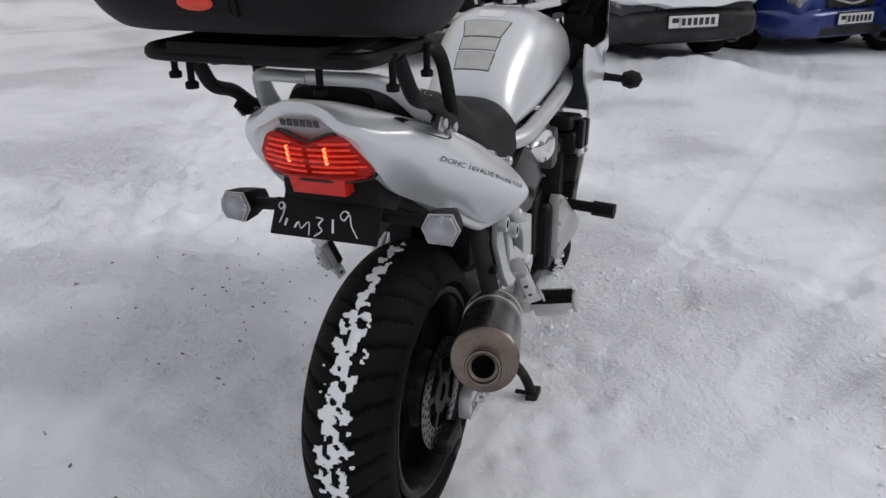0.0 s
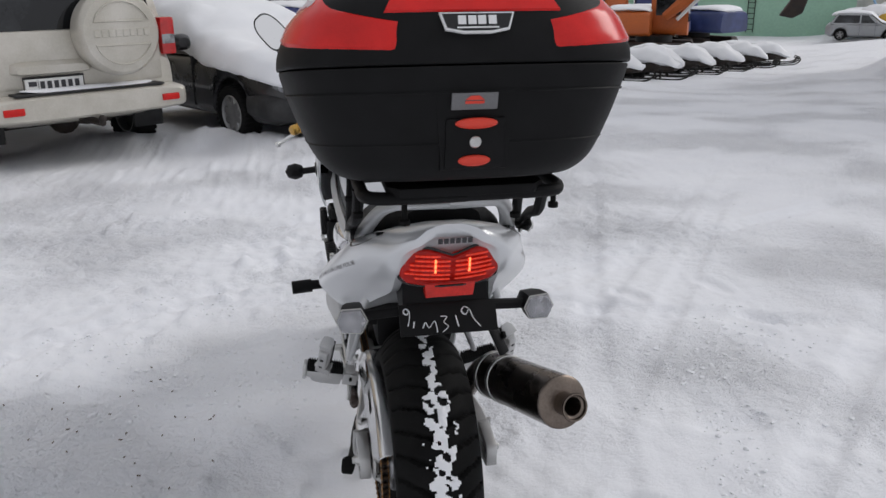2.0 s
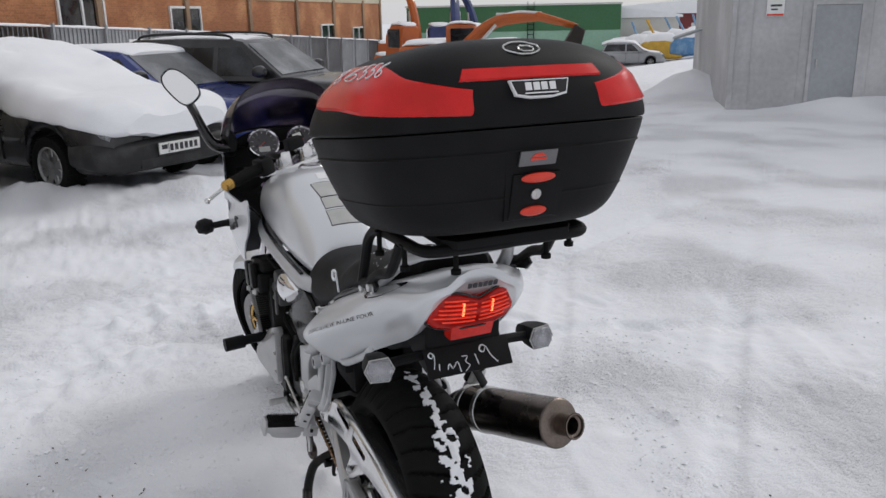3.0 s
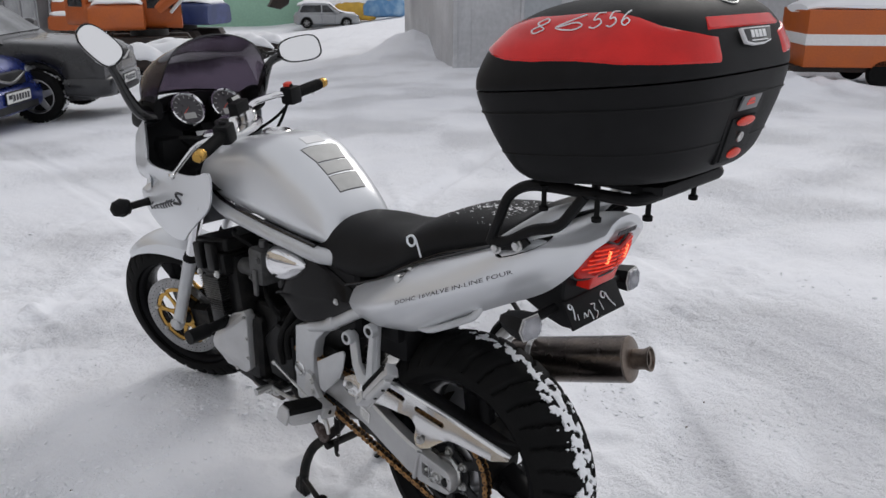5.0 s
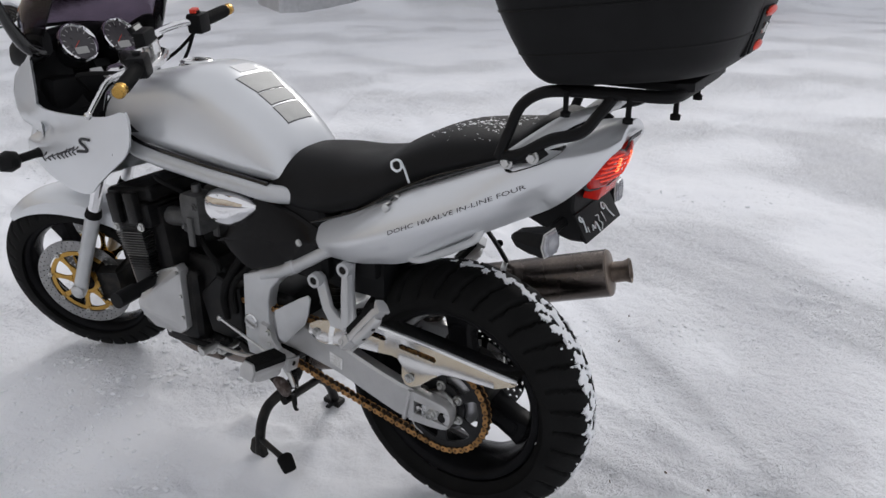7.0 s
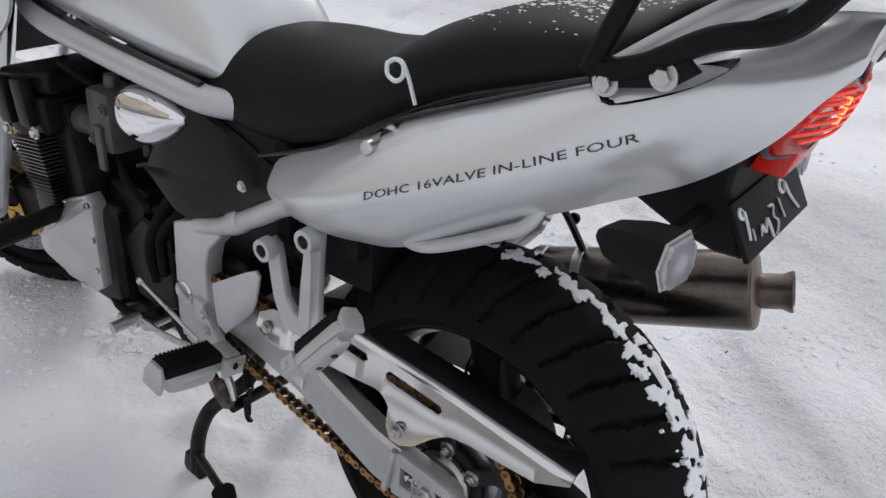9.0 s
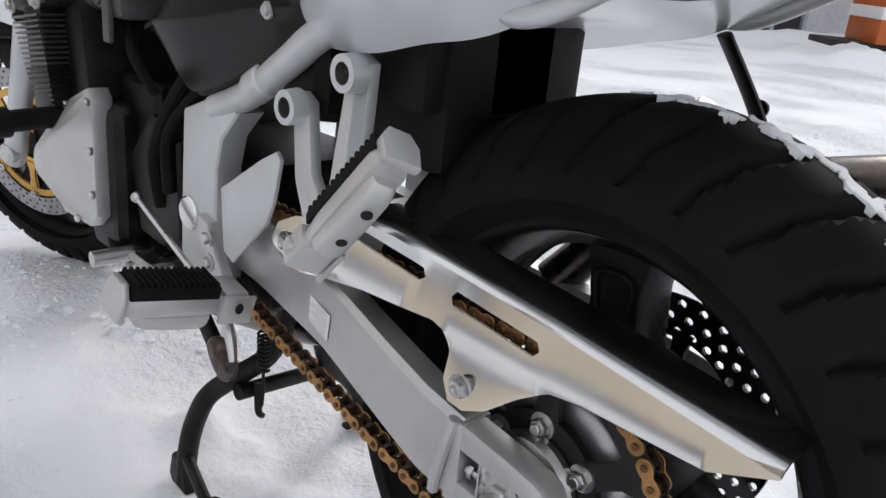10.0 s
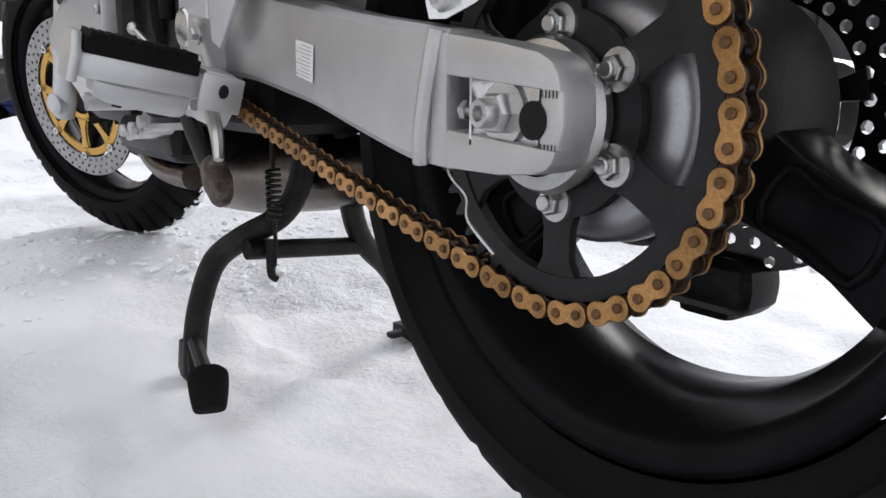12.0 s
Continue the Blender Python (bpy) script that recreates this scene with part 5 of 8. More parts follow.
A_FRONT, A_BACK = radians(118), radians(259)
left = part("reflector_panel", lid_patch(lambda t: sill(t, -1), lambda t: shoulder(t, -1), A_FRONT, A_BACK), RED, case, "glossy red reflector panel")
right = part("reflector_panel", mirrored(lid_patch(lambda t: sill(t, 1), lambda t: shoulder(t, 1), A_FRONT, A_BACK)), RED, case, "glossy red reflector panel")
part("reflector_bar", lid_patch(lambda t: 0.243, lambda t: 0.27, radians(250), radians(290), 20, 5, 0.003), RED, case, "narrow red reflector strip")
# rear face: badge, latch panel, lock
BK = -0.2165
badge = part("badge", moved(prism([(-0.054, 0.013), (-0.046, -0.012), (-0.02, -0.017), (0.02, -0.017), (0.046, -0.012), (0.054, 0.013)], -0.0015, 0.006, "y", 0.002), Matrix.Translation((0, BK + 0.002, 0.232)) @ Matrix.Rotation(radians(-14), 4, "X")), WHITE, case, "white-rimmed black badge with a white mark")
part("badge_field", moved(prism([(-0.0505, 0.0105), (-0.0435, -0.0095), (-0.02, -0.0138), (0.02, -0.0138), (0.0435, -0.0095), (0.0505, 0.0105)], -0.0025, 0.0, "y", 0.0005), Matrix.Translation((0, BK + 0.002, 0.232)) @ Matrix.Rotation(radians(-14), 4, "X")), GLOSS, badge)
part("badge_mark", moved(merged(*[block(x, x + 0.0115, -0.0032, -0.0022, -0.005, 0.0075, 0.0004, 1) for x in (-0.028, -0.0135, -0.0035 + 0.004, 0.0155)], block(-0.03, 0.03, -0.0032, -0.0022, -0.0105, -0.0085)), Matrix.Translation((0, BK + 0.002, 0.232)) @ Matrix.Rotation(radians(-14), 4, "X")), WHITE, badge)
latch = part("latch_panel", merged(prism([(-0.062, 0.14), (-0.05, 0.02), (0.05, 0.02), (0.062, 0.14)], BK + 0.006, BK + 0.018, "y", 0.003), block(-0.045, 0.045, BK + 0.002, BK + 0.012, 0.022, 0.098, 0.004)), BLACK, case, "recessed latch panel")
part("label_plate", moved(block(-0.034, 0.034, -0.002, 0.002, -0.012, 0.012, 0.0008), Matrix.Translation((-0.004, BK + 0.002, 0.122)) @ Matrix.Rotation(radians(6), 4, "X")), surface("label_grey", (0.16, 0.16, 0.165), 0.4, 0.3, 0.1, 60, 300, 0.05), latch, "silver maker's label")
part("label_print", moved(merged(prism([(-0.014, 0.002), (-0.006, 0.008), (0.006, 0.008), (0.014, 0.002)], -0.003, -0.0015, "y"), block(-0.014, 0.014, -0.003, -0.0015, -0.0035, 0.0005)), Matrix.Translation((-0.004, BK + 0.002, 0.122)) @ Matrix.Rotation(radians(6), 4, "X")), RED_PART, latch)
part("latch_button", ball((0, BK - 0.001, 0.09), 0.032, 1, 0.22, 0.27, 24), RED_PART, latch, "red oval release button")
part("latch_button", ball((0, BK + 0.002, 0.034), 0.025, 1, 0.3, 0.36, 24), RED_PART, latch, "red oval carry-handle button")
part("lock", merged(lathe([(0.0, -0.003), (0.0075, -0.003), (0.009, -0.0015), (0.009, 0.004)], "y", (0, BK + 0.0, 0.062), 20), block(-0.001, 0.001, BK - 0.0042, BK - 0.002, 0.057, 0.067)), STEEL, latch)
# the latch panel leans with the shell
for o in [latch, *latch.children]:
    for v in o.data.vertices:
        v.co.y += 0.36 * max(0.0, 0.15 - v.co.z)
# a painted mark and chalk figures on the lid
ringpts = [(0.032 * math.cos(a) + 0.002, 0.016 * math.sin(a)) for a in (2 * math.pi * i / 20 for i in range(20))]


def on_lid(x, y):
    """Height of the lid over a plan point, by walking its outlines."""
    best = 0.3
    for i in range(60):
        z = 0.18 + 0.14 * i / 59
        r = [float(np.interp(z, [q[0] for q in lid_rows], [q[c] for q in lid_rows])) for c in range(1, 5)]
        v = (y - (r[0] + r[1]) / 2) / ((r[1] - r[0]) / 2)
        w = r[2] + (r[3] - r[2]) * (v + 1) / 2
        if abs(v) < 1 and abs(x) < w * (1 - abs(v) ** 3.4) ** (1 / 3.4):
            best = z
    return best


oval = [(0.0 + p * 1.0, -0.158 + q * 1.0) for p, q in ringpts]
small = [(0.008 + p * 0.42, -0.16 + q * 0.5) for p, q in ringpts]
part("painted_oval", merged(*[tube([(x, y, on_lid(x, y) + 0.004) for x, y in o], 0.0016, 6, 2, True) for o in (oval, small)]), STEEL, case, "grey painted oval mark")
digits = {"8": [[(0.5, 0.5), (0.9, 0.75), (0.5, 1), (0.1, 0.75), (0.5, 0.5), (0.95, 0.25), (0.5, 0), (0.05, 0.25), (0.5, 0.5)]],
          "6": [[(0.8, 1), (0.3, 0.7), (0.1, 0.25), (0.5, 0), (0.9, 0.25), (0.5, 0.5), (0.15, 0.3)]],
          "5": [[(0.9, 1), (0.25, 1), (0.2, 0.55), (0.6, 0.6), (0.9, 0.3), (0.5, 0), (0.1, 0.1)]]}
marks = []
for k, ch in enumerate("86556"):
    for line in digits[ch]:
        pts = []
        for u, v in line:
            a = radians(172 + (k + 0.75 * u) * 7.0)
            pts.append(lid_point(a, 0.262 + 0.022 * v, 0.0042))
        marks.append(tube(pts, 0.0012, 5, 4))
part("chalk_mark", merged(*marks), CHALK, left, "chalked figures 86556")


# front end: everything that turns with the steering, then the fairing, engine, stand and exhaust
RAKE = Vector((0, -0.432, 0.902))
HEAD = Vector((0, 1.065, 0.93))
STEER = Matrix.Translation(HEAD) @ Matrix.Rotation(radians(24), 4, RAKE) @ Matrix.Translation(-HEAD)
FX = Vector((0, 1.393, 0.336))


def steered(bm):
    return moved(bm, STEER)


front = part("front_wheel", steered(lathe([(0.218, -0.047), (0.222, -0.043), (0.212, -0.037), (0.203, -0.026), (0.2, 0), (0.203, 0.026), (0.212, 0.037), (0.222, 0.043), (0.218, 0.047), (0.207, 0.045), (0.197, 0.03), (0.19, 0), (0.197, -0.03), (0.207, -0.045)], "x", FX, 80, True)), WHEEL, bike, "gloss black cast front wheel", 60)
ft = tyre(0.296, 0.217, 0.06, FX, 36, front, "black front tyre with slanting grooves")
ft.data.transform(STEER)
fs = tyre_snow(0.296, 0.06, FX, 3.6, 5.6, 0.5, 2.0, front)
fs.data.transform(STEER)
for k in range(3):
    part("spoke", steered(spoke(FX, radians(70) + k * 2 * math.pi / 3, 0.035, 0.198, 0.026, 0.03, 0.019, -0.02, 0.02, 0.007)), WHEEL, front)
part("hub", steered(lathe([(0, -0.06), (0.03, -0.06), (0.04, -0.05), (0.04, 0.05), (0.03, 0.06), (0, 0.06)], "x", FX, 28)), WHEEL, front)
for s in (-1, 1):
    disc = part("brake_disc", steered(drilled_disc(0.118, 0.155, s * 0.064, s * 0.0685, FX, 3, 44, 0.0033, 0.5)), surface("worn_disc_steel", (0.3, 0.3, 0.3), 0.34, 1.0, 0.12, 30, 300, 0.04, 0.1), front, "drilled steel brake disc")
    part("disc_carrier", steered(merged(lathe([(0.032, s * 0.058), (0.046, s * 0.058), (0.046, s * 0.064), (0.032, s * 0.064)], "x", FX, 32, True), lathe([(0.1, s * 0.06), (0.114, s * 0.06), (0.114, s * 0.066), (0.1, s * 0.066)], "x", FX, 48, True),
                                        *[spoke(FX, 2 * math.pi * k / 8 + 0.2, 0.042, 0.104, 0.013, 0.011, 0.007, s * 0.06, s * 0.066, 0.001) for k in range(8)])), GOLD, disc, "gold anodised disc carrier")
    for k in range(8):
        a = 2 * math.pi * k / 8 + 0.2
        part("rivet", steered(lathe([(0.003, s * 0.071), (0.0075, s * 0.071), (0.008, s * 0.066), (0.008, s * 0.06)], "x", (0, FX.y + 0.116 * math.cos(a), FX.z + 0.116 * math.sin(a)), 12)), STEEL, disc)
# fork legs along the rake
for s in (-1, 1):
    a = FX + Vector((s * 0.1, -0.005, 0.0))
    b = a + RAKE * 0.3
    c = a + RAKE * 0.72
    leg = part("fork_leg", steered(merged(tube([a - RAKE * 0.03, a, a + RAKE * 0.06, b], [0.018, 0.0225, 0.021, 0.0225], 16, 2), lathe([(0, s * 0.03), (0.012, s * 0.03), (0.02, s * 0.024), (0.022, 0)], "x", a, 16))), SILVER_FRAME, bike, "grey painted fork leg")
    part("stanchion", steered(rod(b, c, 0.0185, 16)), CHROME, leg)
    part("dust_seal", steered(tube([b - RAKE * 0.004, b + RAKE * 0.02], [0.025, 0.0215], 16, 1)), RUBBER, leg)
    part("caliper", steered(block(s * 0.045, s * 0.1, FX.y - 0.155, FX.y - 0.085, FX.z - 0.03, FX.z + 0.07, 0.012, 3)), IRON, leg, "dark brake caliper")
rings = []
for i in range(25):
    a = radians(46 + 108 * i / 24)
    r = 0.305 + 0.006 * math.sin(math.pi * i / 24)
    w = 0.069 * (1 - 0.45 * abs(i / 12 - 1) ** 3)
    drop = 0.066 * (1 - 0.65 * abs(i / 12 - 1) ** 1.5)
    pr = [(-w, -drop), (-w, -0.02), (-w * 0.8, -0.004), (-w * 0.4, 0.004), (0, 0.006), (w * 0.4, 0.004), (w * 0.8, -0.004), (w, -0.02), (w, -drop), (w - 0.004, -drop), (w * 0.78, -0.009), (0, 0.001), (-w * 0.78, -0.009), (-w + 0.004, -drop)]
    rings.append([(x, FX.y + (r + h) * math.cos(a), FX.z + (r + h) * math.sin(a)) for x, h in pr])
part("front_mudguard", steered(skin(rings)), SILVER, bike, "silver painted front mudguard")

# handlebar with its grips, levers and gold bar ends
ENDS = {s: Vector((s * 0.34, 0.905, 1.085)) for s in (-1, 1)}
for s in (-1, 1):
    e = ENDS[s]
    g0 = e + Vector((-s * 0.135, 0.022, 0.006))
    bar = part("handlebar", steered(tube([(s * 0.03, 1.02, 1.07), (s * 0.09, 1.02, 1.09), (s * 0.15, 0.965, 1.1), g0, e], 0.011, 12)), CHROME if s > 0 else IRON, bike, "handlebar half")
    rib = [lathe([(0.0172, 0.008 * k), (0.0185, 0.008 * k + 0.002), (0.0185, 0.008 * k + 0.0055), (0.0172, 0.008 * k + 0.0075)], "y", (0, 0, 0), 16) for k in range(14)]
    d = (e - g0).normalized()
    m = Matrix.Translation(g0) @ d.to_track_quat("Y", "Z").to_matrix().to_4x4()
    part("grip", steered(moved(merged(rod((0, 0, 0), (0, 0.118, 0), 0.0172, 16), *rib), m)), RUBBER, bar, "black ribbed rubber grip")
    part("bar_end", steered(moved(lathe([(0.0, 0.148), (0.013, 0.147), (0.0165, 0.142), (0.0165, 0.13), (0.013, 0.126), (0.0165, 0.122), (0.0165, 0.117), (0, 0.117)], "y", (0, 0, 0), 20), m)), GOLD, bar, "gold anodised bar end")
    part("switch_box", steered(moved(merged(block(-0.024, 0.024, -0.05, 0.0, -0.028, 0.028, 0.008), block(-0.01, 0.01, -0.035, -0.02, 0.026, 0.036, 0.003)), m)), BLACK, bar, "black switch housing")
    p0 = g0 + Vector((s * 0.005, 0.03, -0.005))
    part("lever", steered(tube([p0, p0 + Vector((s * 0.03, 0.035, -0.012)), p0 + Vector((s * 0.1, 0.03, -0.03)), p0 + Vector((s * 0.165, 0.02, -0.045))], [0.008, 0.007, 0.006, 0.006], 10)), POLISHED, bar, "polished alloy lever")
    part("lever_ball", steered(ball(p0 + Vector((s * 0.168, 0.02, -0.046)), 0.0095, n=12)), POLISHED, bar)
part("kill_switch", steered(block(0.165, 0.19, 0.925, 0.945, 1.122, 1.134, 0.003)), RED_PART, bike, "red stop switch")
yoke = part("top_yoke", steered(merged(prism([(-0.13, 1.05), (-0.11, 1.085), (0, 1.1), (0.11, 1.085), (0.13, 1.05), (0.1, 1.0), (0.04, 0.985), (-0.04, 0.985), (-0.1, 1.0)], 1.02, 1.045, "z", 0.006), *[lathe([(0, 0.02), (0.018, 0.019), (0.024, 0.014), (0.025, 0)], "z", (s * 0.1, 1.05, 1.045), 20) for s in (-1, 1)],
                                       *[block(s * 0.045 - 0.02, s * 0.045 + 0.02, 1.0, 1.04, 1.04, 1.095, 0.008) for s in (-1, 1)])), POLISHED, bike, "polished alloy top yoke")
part("ignition_lock", steered(lathe([(0, 0.024), (0.016, 0.023), (0.018, 0.018), (0.018, 0)], "z", (0, 1.075, 1.045), 20)), IRON, yoke)
part("digital_clock", steered(moved(block(-0.026, 0.026, -0.008, 0.008, -0.014, 0.014, 0.004), pose(0.045, 1.05, 1.115, -30))), BLACK, yoke, "small black digital display")
part("clock_face", steered(moved(block(-0.017, 0.017, -0.0095, -0.0078, -0.008, 0.009), pose(0.045, 1.05, 1.115, -30))), GREY_PAD, yoke)
part("tank_bag_box", steered(block(-0.035, 0.03, 0.985, 1.02, 1.09, 1.13, 0.008)), BLACK, yoke)
for a, b, c in (((-0.2, 0.95, 1.08), (-0.16, 1.1, 1.02), (-0.06, 1.2, 0.95)), ((0.22, 0.94, 1.08), (0.19, 1.12, 1.03), (0.07, 1.2, 0.95)), ((0.21, 0.95, 1.09), (0.15, 1.06, 1.0), (0.05, 1.14, 0.93))):
    part("cable", tube([tuple(STEER @ Vector(a)), b, c], 0.005, 8), RUBBER, bike)

# fairing: two shaped side panels, a nose between them and a black inner panel
def panel_x(y, z):
    """Half width of the fairing's skin at a point of the side view."""
    x = 0.214 - 0.9 * max(0.0, y - 1.18) ** 2 - 0.9 * max(0.0, 0.86 - z) ** 2 - 0.05 * max(0.0, 0.95 - y)
    t = min(1.0, max(0.0, (y - 1.0) / 0.27))
    ridge = 0.925 - 0.068 * t**1.6
    x -= 0.022 * t * math.exp(-((z - ridge + 0.004) / 0.016) ** 2)
    x += 0.006 * t * math.exp(-((z - ridge - 0.04) / 0.025) ** 2)
    return x


def skinned(outline, s, thick=0.006, cuts=3):
    """A bent sheet that fills an outline of the side view, lying on the fairing's skin."""
    pts = smooth_line([(y, z, 0) for y, z in outline], 3, True)
    bm = bmesh.new()
    ys, zs = [p[0] for p in pts], [p[1] for p in pts]
    bm.faces.new([bm.verts.new((0, p[0], p[1])) for p in pts])
    bmesh.ops.triangulate(bm, faces=bm.faces[:])
    for _ in range(cuts):
        bmesh.ops.subdivide_edges(bm, edges=[e for e in bm.edges if e.calc_length() > 0.018], cuts=1)
        bmesh.ops.triangulate(bm, faces=bm.faces[:])
    bmesh.ops.beautify_fill(bm, faces=bm.faces[:], edges=[e for e in bm.edges if not e.is_boundary])
    for v in bm.verts:
        v.co.x = s * panel_x(v.co.y, v.co.z)
    bmesh.ops.recalc_face_normals(bm, faces=bm.faces)
    top = bmesh.ops.extrude_face_region(bm, geom=bm.faces[:])
    for v in [g for g in top["geom"] if isinstance(g, bmesh.types.BMVert)]:
        v.co.x -= s * thick
    return bm


PANEL = [(0.868, 0.955), (0.94, 0.937), (1.03, 0.927), (1.12, 0.925), (1.2, 0.932), (1.25, 0.95), (1.275, 0.978), (1.272, 1.008), (1.245, 1.042), (1.208, 1.07), (1.216, 1.08), (1.262, 1.045), (1.318, 0.998), (1.352, 0.955), (1.356, 0.922),
         (1.33, 0.888), (1.285, 0.86), (1.3, 0.845), (1.335, 0.815), (1.33, 0.782), (1.26, 0.734), (1.166, 0.697), (1.09, 0.7), (1.034, 0.738), (0.952, 0.794), (0.892, 0.838), (0.866, 0.887)]
fair = part("fairing", skinned(PANEL, -1), SILVER, bike, "silver half fairing with a dark script mark", 50)
part("side_panel", skinned(PANEL, 1), SILVER, fair, "", 50)
nose = []
for y, z in ((1.216, 1.078), (1.262, 1.045), (1.318, 0.998), (1.352, 0.955), (1.345, 0.905), (1.31, 0.85), (1.33, 0.79), (1.262, 0.74), (1.17, 0.7)):
    w = panel_x(y, z) - 0.004
    nose.append([(w * math.sin(a), y - 0.004 + 0.11 * math.cos(a) * min(1.0, (y - 1.1) / 0.2), z) for a in (radians(-90 + 180 * i / 20) for i in range(21))])
part("nose", skin(nose, caps=False, closed=False), SILVER, fair)
edge = [(0.88, 0.95), (0.94, 0.934), (1.03, 0.925), (1.12, 0.923), (1.2, 0.93), (1.25, 0.948), (1.277, 0.978), (1.272, 1.008), (1.245, 1.042), (1.208, 1.072)]
well = [(0.93, 0.86), (0.98, 0.862), (1.05, 0.87), (1.12, 0.89), (1.17, 0.915), (1.2, 0.945), (1.215, 0.98), (1.225, 1.01), (1.235, 1.05), (1.235, 1.1)]
for s in (-1, 1):
    rings = []
    for i in range(6):
        u = i / 5
        rings.append([(s * ((panel_x(*p) - 0.003) * (1 - u) + 0.085 * u), p[0] * (1 - u) + q[0] * u, p[1] * (1 - u) + q[1] * u - 0.018 * math.sin(math.pi * u)) for p, q in zip(edge, well)])
    part("inner_panel", skin(rings, caps=False, closed=False), BLACK, fair, "black inner fairing panel")
    part("screen_bracket", hull([(1.17, 1.07, 1.13, 0.016, 0.012), (1.21, 1.05, 1.14, 0.03, 0.022), (1.27, 1.03, 1.12, 0.03, 0.025), (1.32, 1.03, 1.09, 0.02, 0.016)], p=2.6, n=18, cx=s * 0.185), BLACK, fair)
part("dash", merged(hull([(1.278, 0.95, 1.1, 0.19, 0.16), (1.292, 0.94, 1.125, 0.2, 0.165), (1.35, 0.95, 1.11, 0.16, 0.12), (1.4, 1.0, 1.09, 0.08, 0.06)], p=3), block(-0.12, 0.12, 1.1, 1.28, 0.82, 0.92, 0.03), block(-0.17, 0.17, 1.2, 1.29, 0.9, 1.0, 0.02)), BLACK, fair)
for x in (-0.069, 0.072):
    m = Matrix.Translation((x, 1.205, 1.086)) @ Matrix.Rotation(radians(58), 4, "X")
    g = part("gauge", moved(lathe([(0, -0.06), (0.05, -0.055), (0.0555, -0.03), (0.0555, 0.004)], "z", (0, 0, 0), 36), m), BLACK, bike, "round gauge with a chrome rim")
    part("rim", moved(lathe([(0.0475, 0.001), (0.05, 0.006), (0.053, 0.009), (0.0565, 0.006), (0.0565, -0.006)], "z", (0, 0, 0), 40), m), CHROME, g)
    part("dial", moved(lathe([(0, 0.0), (0.049, 0.0005)], "z", (0, 0, 0), 36), m), DIAL, g, "dark dial with pale ticks")
    ticks = [moved(block(-0.0009, 0.0009, 0.036, 0.045, 0.0006, 0.0014), Matrix.Rotation(radians(-130 + 26 * k), 4, "Z")) for k in range(11)]
    tagged(part("tick_scale", moved(merged(*ticks), m), GREY_PAD, g), kind="stuff")
    part("needle", moved(block(-0.0008, 0.0008, -0.006, 0.024, 0.0016, 0.0026), m @ Matrix.Rotation(radians(130), 4, "Z")), RED_PART, g)
    part("dial_inlay", moved(block(-0.02, 0.02, -0.034, -0.014, 0.0006, 0.0012, 0.0002, 1), m), GREY_PAD, g)
part("warning_lamps", moved(block(-0.026, 0.026, -0.006, 0.004, -0.012, 0.012, 0.003), pose(0.008, 1.225, 1.018, -30)), BLACK, fair)
part("tool_tag", moved(block(-0.02, 0.02, -0.002, 0.002, -0.008, 0.008, 0.0006, 1), pose(-0.03, 1.2, 1.004, -30)), MATT_ALU, fair, "small metal tag under the gauge")
# smoked screen
rings = []
base = [(-0.192, 1.19, 1.085), (-0.178, 1.27, 1.098), (-0.15, 1.345, 1.105), (-0.09, 1.405, 1.11), (0, 1.425, 1.112)]
topc = [(-0.196, 1.165, 1.12), (-0.182, 1.13, 1.2), (-0.142, 1.12, 1.272), (-0.076, 1.118, 1.306), (0, 1.118, 1.316)]
full_b = smooth_line(base + [(-x, y, z) for x, y, z in base[-2::-1]], 5)
full_t = smooth_line(topc + [(-x, y, z) for x, y, z in topc[-2::-1]], 5)
for inset in (0.0, 0.003):
    for j in (range(9) if inset == 0 else range(8, -1, -1)):
        v = j / 8
        ring = []
        for p, q in zip(full_b, full_t):
            c = p.lerp(q, v) + Vector((p.x * 0.1, 0.045, 0.02)) * math.sin(math.pi * v)
            ring.append(tuple(c - Vector((c.x, c.y - 1.1, 0)) * inset * 4))
        rings.append(ring)
part("windscreen", skin(rings + rings[:1], caps=False, closed=False), SMOKE, bike, "smoked plastic windscreen")
part("screen_trim", tube([tuple(p + Vector((0, 0, 0.001))) for p in full_b[::3]], 0.006, 8, 3), BLACK, bike)
part("screen_edge", tube([tuple(p) for p in full_t[::2]], 0.0028, 6, 2), GLOSS, bike)


def mirror_unit(s, arm_pts, centre, aim, w, h, lean=0.0):
    c, d = Vector(centre), Vector(aim).normalized()
    r = d.cross(Vector((0, 0, 1))).normalized()
    u = r.cross(d)
    m = Matrix((r, u, d)).transposed().to_4x4()
    m.translation = c
    m = m @ Matrix.Rotation(radians(lean), 4, "Z")
    out = [(w * math.copysign(abs(math.cos(a)) ** 0.7, math.cos(a)), h * math.copysign(abs(math.sin(a)) ** 0.7, math.sin(a)) * (1 - 0.12 * math.cos(a))) for a in (2 * math.pi * k / 28 for k in range(28))]
    shell = [[(x * k, y * k, z) for x, y in out] for z, k in ((-0.042, 0.3), (-0.036, 0.6), (-0.02, 0.88), (0.0, 1.0), (0.004, 0.99), (0.004, 0.93))]
    head = part("mirror", merged(moved(skin(shell), m), tube(arm_pts + [tuple(c - d * 0.02)], [0.031, 0.026, 0.02, 0.022], 12, 5, flat=0.65)), GLOSS, bike, "black rear-view mirror on a stalk")
    part("mirror_glass", moved(skin([[(x * 0.92, y * 0.92, 0.0045) for x, y in out], [(x * 0.9, y * 0.9, 0.0062) for x, y in out]]), m), MIRROR, head)


